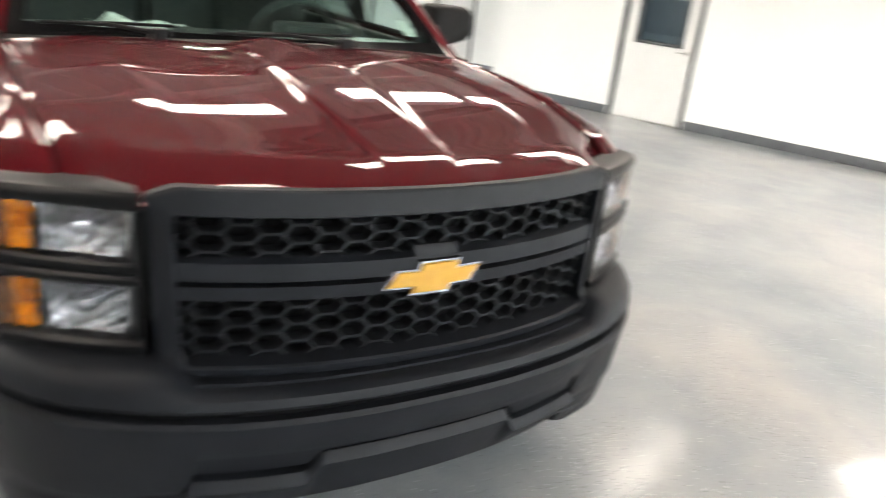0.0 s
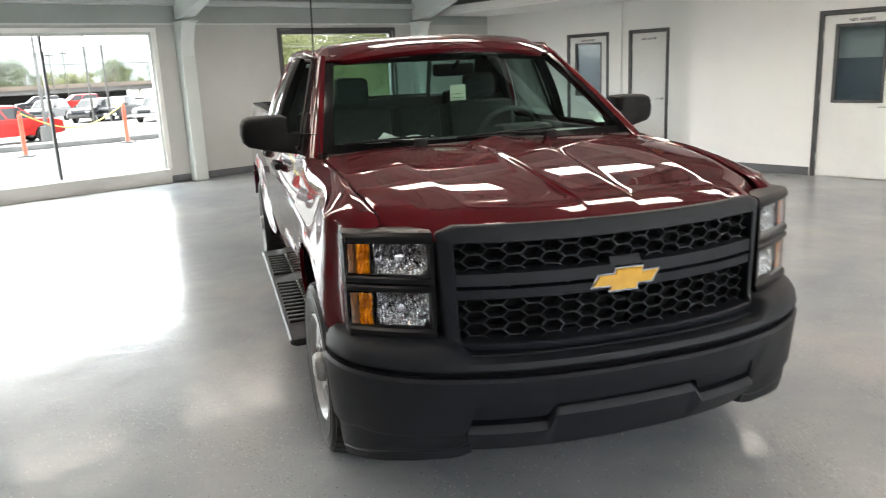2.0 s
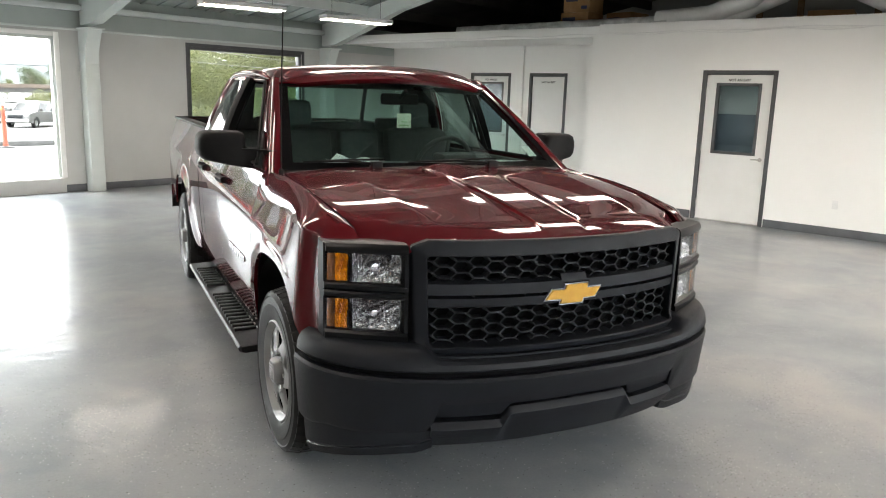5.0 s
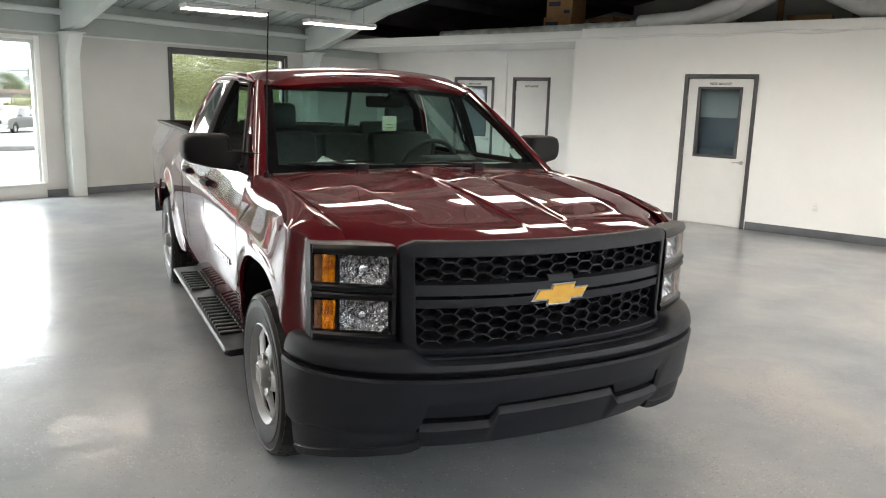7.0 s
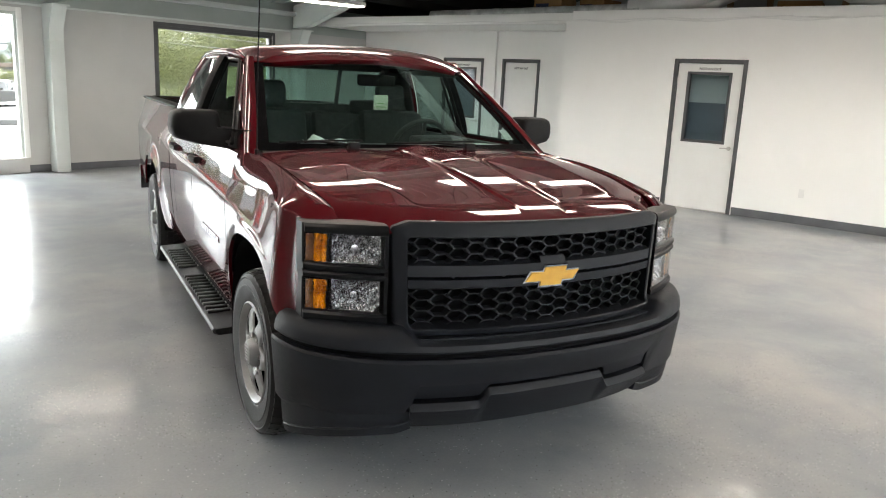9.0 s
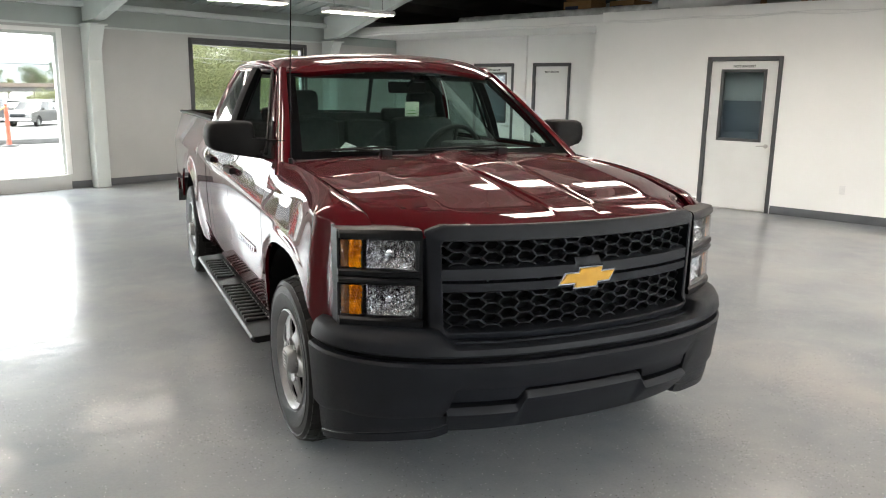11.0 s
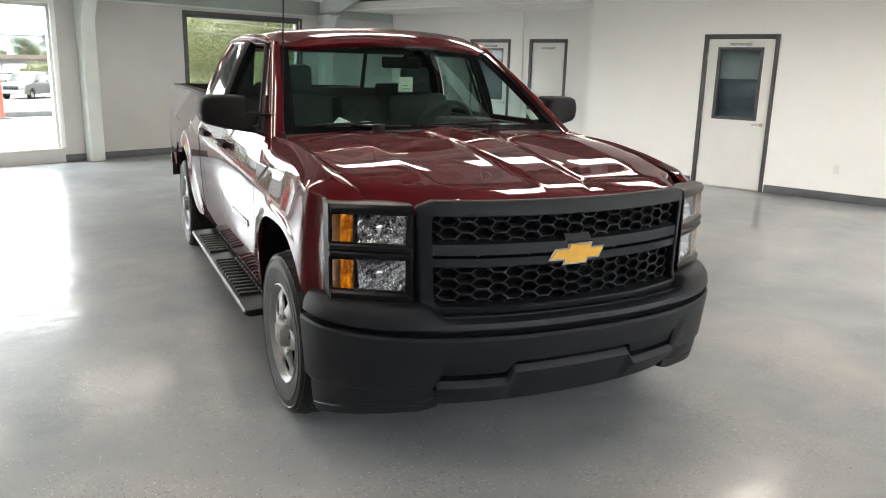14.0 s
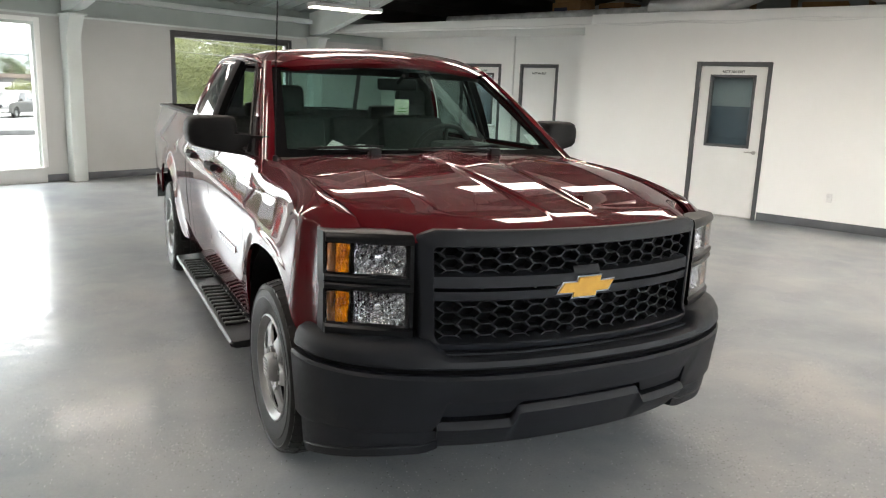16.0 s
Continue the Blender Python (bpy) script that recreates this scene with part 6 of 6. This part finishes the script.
tagged(new("ground", finish(bm, "ground", LOT, 0)), "pale concrete car lot sloping gently away", "ground", kind="structure")
KERB = mottled(material("kerb_concrete", (0.2, 0.2, 0.2), 0.8), 3, (0.05, 0.05, 0.05), (0.08, 0.08, 0.078))
structure("kerb", slab(2.3, 40, 22.2, 22.5, -0.13, 0.03, bevel=0.03), KERB, "low grey concrete kerb across the lot", "kerb")
ORANGE = mottled(material("orange_plastic", (0.85, 0.16, 0.02), 0.5), 8, (0.21, 0.022, 0.004), (0.27, 0.032, 0.006))
def delineator(x, y):
    d = root("delineator_post", Matrix.Translation((x, y, ground_z(y))), "orange plastic traffic post on a rubber base", "post", "orange traffic posts")
    bm = bmesh.new()
    turned(bm, [(0.0, 1.15), (0.03, 1.15), (0.035, 1.12), (0.022, 1.09), (0.05, 1.05), (0.055, 0.95), (0.06, 0.1), (0.08, 0.05), (0.08, 0.03)], 16, "z")
    part("post", bm, ORANGE, d)
    bm = bmesh.new()
    turned(bm, [(0.0, 0.06), (0.1, 0.055), (0.23, 0.03), (0.25, 0.0)], 10, "z")
    part("base", bm, RUBBER, d)
delineator(5.6, 21.7)
delineator(2.55, 20.3)
TAPE = material("yellow_tape", (0.25, 0.2, 0.03), 0.5)
bm = bmesh.new()
tube(bm, [(5.6 - 3.05 * k / 12, 21.7 - 1.4 * k / 12, 0.98 - 0.5 * math.sin(math.pi * k / 12)) for k in range(13)], 0.02, 5)
thing("barrier_tape", bm, TAPE, "sagging yellow barrier tape between two posts", "tape")


def vehicle(name, x, y, turn, body_mat, kind, label):
    """A parked vehicle along its own x; kind: suv or pickup."""
    v = root(name, pose(x, y, ground_z(y), 0, 0, turn), label, "car" if kind == "suv" else "truck")
    suv = kind == "suv"
    L, Wd = (4.8, 0.94) if suv else (5.6, 0.98)
    a, b = (-L / 2 + 0.10, L / 2 - 1.15) if suv else (-L / 2 + 1.85, L / 2 - 1.20)
    # lower body: side outline with open wheel arches, drawn in a little at both flanks
    outline = [(-L / 2 + 0.02, 0.48), (-L / 2 - 0.03, 0.62), (-L / 2, 1.02), (-L / 2 + 0.06, 1.12), (a, 1.13), (b, 1.14), (L / 2 - 0.45, 1.09), (L / 2 - 0.14, 1.03), (L / 2 - 0.02, 0.90), (L / 2 + 0.03, 0.62), (L / 2, 0.46), (L / 2 - 0.12, 0.38)]
    for c in (L / 2 - 0.95, -L / 2 + 1.0):
        outline += [(c + 0.45 * math.cos(q), 0.36 + 0.45 * math.sin(q)) for q in [math.pi * i / 10 for i in range(11)]]
    outline.append((-L / 2 + 0.10, 0.40))
    bm = bmesh.new()
    rings = []
    for y, k in ((-Wd, 0.972), (-Wd + 0.03, 0.992), (-Wd + 0.12, 1.0), (Wd - 0.12, 1.0), (Wd - 0.03, 0.992), (Wd, 0.972)):
        rings.append([(px * k, y, 0.72 + (pz - 0.72) * (k if pz > 0.9 else 1.0)) for px, pz in outline])
    loft(bm, rings)
    part("body", bm, body_mat, v, smooth=35)
    part("bumper", slab(L / 2 - 0.12, L / 2 + 0.07, -Wd + 0.05, Wd - 0.05, 0.42, 0.62, bevel=0.04), GRIME if suv else CHROME, v)
    part("bumper", slab(-L / 2 - 0.09, -L / 2 + 0.10, -Wd + 0.05, Wd - 0.05, 0.44, 0.62, bevel=0.04), GRIME if suv else CHROME, v)
    part("grille", slab(L / 2 - 0.05, L / 2 + 0.025, -0.52, 0.52, 0.68, 0.95, bevel=0.03), DARKGLASS, v)

    def hoop(x0, x1, w, z, r=0.13):
        pts = []
        for cx, cy, q0 in ((x1 - r, w - r, 0), (x0 + r, w - r, 90), (x0 + r, -w + r, 180), (x1 - r, -w + r, 270)):
            pts += [(cx + r * math.cos(radians(q0 + 22.5 * i)), cy + r * math.sin(radians(q0 + 22.5 * i)), z) for i in range(5)]
        return pts
    top = 1.80 if suv else 1.86
    belt, head = (a + 0.03, b - 0.10, Wd - 0.07, 1.18), (a + (0.30 if suv else 0.12), b - 0.74, Wd - 0.20, top - 0.13)
    bm = bmesh.new()
    loft(bm, [hoop(a, b, Wd - 0.05, 1.10), hoop(*belt)])
    loft(bm, [hoop(*head), hoop(head[0] + 0.06, head[1] - 0.10, Wd - 0.23, top - 0.04), hoop(head[0] + 0.2, head[1] - 0.25, Wd - 0.36, top, 0.1)])
    part("cab", bm, body_mat, v, smooth=40)
    bm = bmesh.new()
    loft(bm, [hoop(*belt), hoop(*head)], caps=False)
    part("windows", bm, DARKGLASS, v, "dark windows", smooth=40)
    for k in (0.03, 0.30, 0.62, 0.985) if suv else (0.06, 0.46, 0.985):
        for s in (-1, 1):
            lo, hi = (belt[0] + (belt[1] - belt[0]) * k, s * (belt[2] + 0.004), belt[3]), (head[0] + (head[1] - head[0]) * k, s * (head[2] + 0.004), head[3])
            bm = bmesh.new()
            loft(bm, [[(p[0] + dx, p[1] - s * dy, p[2]) for dx, dy in ((-0.045, 0), (0.045, 0), (0.045, 0.05), (-0.045, 0.05))] for p in (lo, hi)])
            part("pillar", bm, body_mat, v)
    for s in (-1, 1):
        part("side_mirror", slab(b - 0.42, b - 0.28, s * (Wd + 0.07) - 0.09, s * (Wd + 0.07) + 0.09, 1.16, 1.34, bevel=0.03), GRIME, v)
    for px in (L / 2 - 0.95, -L / 2 + 1.0):
        for s in (-1, 1):
            bm = bmesh.new()
            turned(bm, [(0.22, 0.12), (0.34, 0.12), (0.375, 0.08), (0.375, -0.07), (0.34, -0.11), (0.22, -0.12)], 24, "x")
            turned(bm, [(0.0, 0.08), (0.06, 0.1), (0.19, 0.07), (0.21, 0.11), (0.21, -0.1), (0.0, -0.1)], 24, "x", mi=1)
            bmesh.ops.rotate(bm, verts=bm.verts, cent=(0, 0, 0), matrix=Euler((0, 0, radians(90 * s))).to_matrix())
            bmesh.ops.translate(bm, verts=bm.verts, vec=(px, s * (Wd - 0.13), 0.36))
            part("wheel", bm, [RUBBER, RIM], v)
    for s in (-1, 1):
        part("head_lamp", slab(L / 2 - 0.06, L / 2 + 0.01, s * 0.72 - 0.15, s * 0.72 + 0.15, 0.78, 0.92, bevel=0.02), REFLECTOR, v)
        part("tail_light", slab(-L / 2 - 0.01, -L / 2 + 0.05, s * 0.80 - 0.09, s * 0.80 + 0.09, 0.80, 1.02, bevel=0.02), material("tail_red", (0.4, 0.01, 0.01), 0.2), v)
    return v


DARKGLASS = material("dark_car_glass", (0.012, 0.014, 0.016), 0.12, spec=0.25)
CARWHITE = material("white_car_paint", (0.11, 0.11, 0.11), 0.3, coat=0.12, spec=0.2)
CARBLACK = material("black_car_paint", (0.012, 0.012, 0.014), 0.3, coat=0.12, spec=0.2)
CARRED = material("red_car_paint", (0.22, 0.012, 0.01), 0.3, coat=0.12, spec=0.2)
CARGREY = material("grey_car_paint", (0.07, 0.07, 0.075), 0.3, coat=0.12, spec=0.2)
vehicle("parked_pickup", 20.7, 58.2, 222, CARWHITE, "pickup", "white pickup truck parked on the lot")
vehicle("parked_suv", 17.7, 65.0, 226, CARBLACK, "suv", "black sport utility vehicle parked on the lot")
vehicle("parked_pickup", 20.0, 65.0, 224, CARBLACK, "pickup", "black pickup truck parked on the lot")
vehicle("parked_suv", 24.6, 59.5, 222, CARWHITE, "suv", "white sport utility vehicle parked on the lot")
vehicle("parked_suv", 15.7, 70.5, 232, CARGREY, "suv", "silver-grey sport utility vehicle parked on the lot")
vehicle("parked_suv", 20.4, 93, 176, CARBLACK, "suv", "black sport utility vehicle parked far off")
vehicle("parked_suv", 24.2, 92, 182, CARRED, "suv", "red sport utility vehicle parked far off")
vehicle("parked_suv", 6.1, 40.0, 10, CARRED, "suv", "red sport utility vehicle parked beyond the kerb")
vehicle("parked_suv", -3.0, 45, 180, CARWHITE, "suv", "white sport utility vehicle parked beyond the kerb")
vehicle("parked_pickup", -12.0, 42, 178, CARRED, "pickup", "red pickup truck parked beyond the kerb")
vehicle("parked_suv", -14.0, 60, 182, CARGREY, "suv", "grey sport utility vehicle parked far off")

POLE = mottled(material("weathered_pole", (0.16, 0.14, 0.12), 0.8), 4, (0.03, 0.028, 0.026), (0.05, 0.046, 0.042))
def utility_pole(x, y, h, lean=0.0):
    p = root("utility_pole", Matrix.Translation((x, y, ground_z(y))), "tall thin utility pole with a cross arm", "pole", "utility poles")
    bm = bmesh.new()
    tube(bm, [(0, 0, 0), (lean * 0.5, 0, h * 0.5), (lean, 0, h)], lambda k: 0.10 - 0.04 * k, 10)
    part("shaft", bm, POLE, p)
    part("cross_arm", slab(lean - 0.5, lean + 0.5, -0.05, 0.05, h - 0.4, h - 0.30), POLE, p)
    return p
for x, y, h in ((16.9, 62.5, 8.5), (18.2, 62.5, 8.5), (26.6, 110, 7.0), (28.3, 110, 7.2), (8.0, 62.5, 8.5), (34.0, 62.5, 8.5)):
    utility_pole(x, y, h)
bm = bmesh.new()
tube(bm, [(8.0 + 26.0 * k / 20, 62.5, 3.1 - 0.15 * math.sin(math.pi * k / 20)) for k in range(21)], 0.025, 5)
thing("power_line", bm, INK, "sagging overhead power line", "cable")
bm = bmesh.new()
turned(bm, [(0.0, 0.75), (0.27, 0.75), (0.3, 0.0)], 18, "z", (7.5, 38.3, ground_z(38.3)))
thing("pole_footing", bm, KERB, "round concrete lamp pole footing", "footing")
bm = bmesh.new()
tube(bm, [(7.5, 38.3, ground_z(38.3) + 0.74), (7.5, 38.3, 7)], lambda k: 0.09 - 0.03 * k, 10)
thing("lot_light_pole", bm, KERB, "slim grey lot light pole", "pole")

# overpass and far green
CONC = mottled(material("overpass_concrete", (0.3, 0.29, 0.28), 0.8), 0.5, (0.036, 0.034, 0.032), (0.052, 0.050, 0.047))
op = root("overpass", Matrix.Translation((0, 130, 0)), "long concrete highway overpass on piers", "bridge")
part("deck", slab(5, 160, -4, 4, 0.05, 0.75), CONC, op)
# dark slab painted as the shade in the openings below the deck
part("deck_shade", slab(5, 44, 3.6, 4.2, -1.6, 0.045), GRIME, op, "dark sheet for the shade under the deck")
part("parapet", slab(5, 160, -4.2, -3.9, 0.75, 1.35), mottled(material("rust_rail", (0.25, 0.17, 0.12), 0.7), 0.4, (0.06, 0.045, 0.035), (0.09, 0.068, 0.05)), op)
for x in (14, 34, 54, 74, 94):
    part("pier", slab(x - 1, x + 1, -3, 3, -1.6, 0.045, bevel=0.1), CONC, op)

GRASS = mottled(material("grass_bank", (0.2, 0.25, 0.1), 0.9), 0.3, (0.05, 0.065, 0.025), (0.085, 0.10, 0.04))
bm = bmesh.new()
surface(bm, lambda u, v: (-60 + 80 * u, 84 + 40 * v, -1.56 + 3.0 * ease(0, 0.7, v) * (1 - ease(0.75, 1, u))), 30, 12)
thing("grass_bank", bm, GRASS, "green grass bank beside the lot", "grass", kind="stuff")


def leaf_material(name, low, high):
    m = material(name, low, 0.6)
    nt = m.node_tree
    g = nt.nodes.new("ShaderNodeNewGeometry")
    r = nt.nodes.new("ShaderNodeValToRGB")
    r.color_ramp.elements[0].color, r.color_ramp.elements[1].color = (*low, 1), (*high, 1)
    nt.links.new(g.outputs["Random Per Island"], r.inputs[0])
    b = nt.nodes["Principled BSDF"]
    nt.links.new(r.outputs[0], b.inputs["Base Color"])
    tl = nt.nodes.new("ShaderNodeBsdfTranslucent")
    nt.links.new(r.outputs[0], tl.inputs[0])
    mx = nt.nodes.new("ShaderNodeMixShader")
    mx.inputs[0].default_value = 0.45
    nt.links.new(b.outputs[0], mx.inputs[1])
    nt.links.new(tl.outputs[0], mx.inputs[2])
    nt.links.new(mx.outputs[0], nt.nodes["Material Output"].inputs[0])
    return m


LEAF = leaf_material("spring_leaves", (0.042, 0.052, 0.010), (0.100, 0.108, 0.026))
LEAF2 = leaf_material("deep_leaves", (0.030, 0.042, 0.018), (0.062, 0.080, 0.034))
BARK = mottled(material("bark", (0.08, 0.06, 0.045), 0.9), 6, (0.06, 0.045, 0.035), (0.11, 0.085, 0.065))


def tree_mesh(seed, h, spread, leaf_n, size):
    """Trunk and limbs, and a crown of small leaf clumps on them."""
    rnd = random.Random(seed)
    wood = bmesh.new()
    tube(wood, [(0, 0, -0.3), (rnd.uniform(-.1, .1) * h * 0.1, 0, h * 0.3), (rnd.uniform(-.2, .2), rnd.uniform(-.2, .2), h * 0.8)], lambda k: 0.03 * h * (1 - 0.75 * k), 8)
    tips = []
    for i in range(13):
        a = rnd.uniform(0, 6.28)
        z0 = h * rnd.uniform(0.2, 0.7)
        r = spread * rnd.uniform(0.5, 1.0) * (1 - 0.45 * abs(z0 / h - 0.4))
        e = Vector((r * math.cos(a), r * math.sin(a), z0 + h * rnd.uniform(0.08, 0.3)))
        tube(wood, [(0, 0, z0), Vector((0, 0, z0)).lerp(e, 0.5) + Vector((0, 0, 0.04 * h)), e], lambda k: 0.011 * h * (1 - 0.7 * k), 5)
        tips.append((e, spread * rnd.uniform(0.28, 0.5)))
        tips.append((Vector((0, 0, z0)).lerp(e, 0.55) + Vector((0, 0, 0.1 * h)), spread * rnd.uniform(0.25, 0.45)))
    tips.append((Vector((0, 0, h * 0.92)), spread * 0.4))
    verts, faces = [], []
    for i in range(leaf_n):
        c, r = tips[rnd.randrange(len(tips))]
        d = Vector((rnd.gauss(0, 1), rnd.gauss(0, 1), rnd.gauss(0, 0.8)))
        p = c + d.normalized() * r * rnd.uniform(0.3, 1.05)
        a = Vector((rnd.gauss(0, 1), rnd.gauss(0, 1), rnd.gauss(0, 1))).normalized()
        b = a.orthogonal().normalized()
        s = size * rnd.uniform(0.6, 1.3)
        k = len(verts)
        verts += [p - a * s, p + b * s * 0.6, p + a * s, p - b * s * 0.6]
        faces.append((k, k + 1, k + 2, k + 3))
    me = bpy.data.meshes.new("crown")
    me.from_pydata([tuple(v) for v in verts], [], faces)
    return wood, me


def tree_kind(seed, h, spread, n, size, leaf, label):
    wood, crown = tree_mesh(seed, h, spread, n, size)
    t = root("tree", Matrix.Translation((0, 0, -50)), label, "tree", "trees beyond the lot")
    part("trunk", wood, BARK, t)
    crown.materials.append(leaf)
    c = new("crown", crown)
    c.parent = t
    return t


rnd = random.Random(3)
kinds = [tree_kind(21, 8.5, 3.6, 13000, 0.08, LEAF, "broad leafy spring tree"), tree_kind(22, 10.0, 4.0, 14000, 0.085, LEAF2, "tall leafy green tree"), tree_kind(23, 7.0, 3.2, 11000, 0.075, LEAF, "small leafy spring tree")]
spots = []
# wooded rise behind the smaller window
for i in range(14):
    y = rnd.uniform(34, 46)
    spots.append((-2.65 + (y + 1.5) * rnd.uniform(0.56, 0.95), y, rnd.uniform(0.8, 1.15)))
# tree line beyond the lot
for i in range(84):
    spots.append((-40 + 1.45 * i + rnd.uniform(-1.5, 1.5), rnd.uniform(138, 156), rnd.uniform(0.42, 0.70)))
used = [False] * 3
for i, (x, y, sc) in enumerate(spots):
    if 13 < x < 25 and 50 < y < 64:
        continue
    k = i % 3
    z = ground_z(y) + (0.0 if y > 60 else 2.6 * ease(27, 44, y))
    m = pose(x, y, z, 0, 0, rnd.uniform(0, 360))
    if not used[k]:
        kinds[k].matrix_world = m
        used[k] = True
    else:
        t = copy_thing(kinds[k], m)
        t.scale = (sc, sc, sc)
bm = bmesh.new()
surface(bm, lambda u, v: (-2.65 + (26.5 + 34 * v) * (0.50 + 0.8 * u), 25 + 34 * v, -1.3 + (1.15 + 3.0 * ease(0.06, 0.55, v)) * ease(0, 0.10, u)), 24, 20)
thing("wooded_bank", bm, mottled(material("leafy_litter", (0.04, 0.05, 0.015), 0.95), 2.2, (0.012, 0.018, 0.005), (0.062, 0.070, 0.020), bump=0.8, bump_scale=6), "green bank below the trees", "grass", kind="stuff")
HILL = mottled(material("hazy_hill", (0.30, 0.38, 0.40), 0.95), 0.02, (0.030, 0.037, 0.041), (0.038, 0.046, 0.048))
bm = bmesh.new()
surface(bm, lambda u, v: (-900 + 2200 * u, 700 + 260 * v, -2 + v * (37 + 9 * math.sin(u * 9 + 1.5) + 5 * math.sin(u * 23 + 1) + 2 * math.sin(u * 61))), 60, 6)
thing("far_hills", bm, HILL, "hazy blue-green wooded hills far off", "hill", kind="stuff")

# dense undergrowth and crowns on the bank
rnd = random.Random(8)
verts, faces = [], []
lumps = []
for i in range(230):
    y = rnd.uniform(26.5, 48)
    x = -2.65 + (y + 1.5) * rnd.uniform(0.51, 1.0)
    lumps.append((Vector((x, y, -0.1 + 2.8 * ease(27, 44, y) + rnd.uniform(-0.9, 7.6))), rnd.uniform(0.9, 1.9)))
for i in range(420000):
    c, r = lumps[rnd.randrange(len(lumps))]
    p = c + Vector((rnd.gauss(0, 1), rnd.gauss(0, 1), rnd.gauss(0, 0.8))).normalized() * r * rnd.uniform(0.45, 1.1)
    a = Vector((rnd.gauss(0, 1), rnd.gauss(0, 1), rnd.gauss(0, 1))).normalized()
    b = a.orthogonal().normalized()
    q = rnd.uniform(0.025, 0.06)
    k = len(verts)
    verts += [tuple(p - a * q), tuple(p + b * q * 0.6), tuple(p + a * q), tuple(p - b * q * 0.6)]
    faces.append((k, k + 1, k + 2, k + 3))
me = bpy.data.meshes.new("woodland")
me.from_pydata(verts, [], faces)
me.materials.append(LEAF)
tagged(new("woodland", me), "dense spring-green woodland and bushes on the bank", "woodland", kind="stuff")

# shrubs along the foot of the overpass
verts, faces = [], []
lumps = [(Vector((44 + 34 * rnd.random(), rnd.uniform(118, 124), rnd.uniform(-1.3, 0.0))), rnd.uniform(0.5, 1.1)) for i in range(40)]
for i in range(16000):
    c, r = lumps[rnd.randrange(len(lumps))]
    p = c + Vector((rnd.gauss(0, 1), rnd.gauss(0, 1), rnd.gauss(0, 0.8))).normalized() * r * rnd.uniform(0.4, 1.1)
    a = Vector((rnd.gauss(0, 1), rnd.gauss(0, 1), rnd.gauss(0, 1))).normalized()
    b = a.orthogonal().normalized()
    k = len(verts)
    verts += [tuple(p - a * 0.1), tuple(p + b * 0.06), tuple(p + a * 0.1), tuple(p - b * 0.06)]
    faces.append((k, k + 1, k + 2, k + 3))
me = bpy.data.meshes.new("shrubs")
me.from_pydata(verts, [], faces)
me.materials.append(LEAF)
tagged(new("shrubs", me), "low green shrubs along the overpass", "shrub", kind="stuff")

for z0, z1, y in ((3.25, 2.75, 24.0), (2.75, 2.55, 24.6)):
    bm = bmesh.new()
    tube(bm, [(10.5 + 10.5 * k / 16, y, z0 + (z1 - z0) * k / 16 - 0.12 * math.sin(math.pi * k / 16)) for k in range(17)], 0.014, 5)
    thing("service_wire", bm, KERB, "pale overhead service wire in front of the trees", "cable")
for x in (10.5, 21.0):
    bm = bmesh.new()
    tube(bm, [(x, 24.3, -0.5), (x, 24.3, 3.6)], 0.09, 10)
    box(bm, x - 0.05, x + 0.05, 23.9, 24.7, 2.5, 3.3)
    thing("wire_pole", bm, POLE, "short weathered pole holding service wires", "pole")
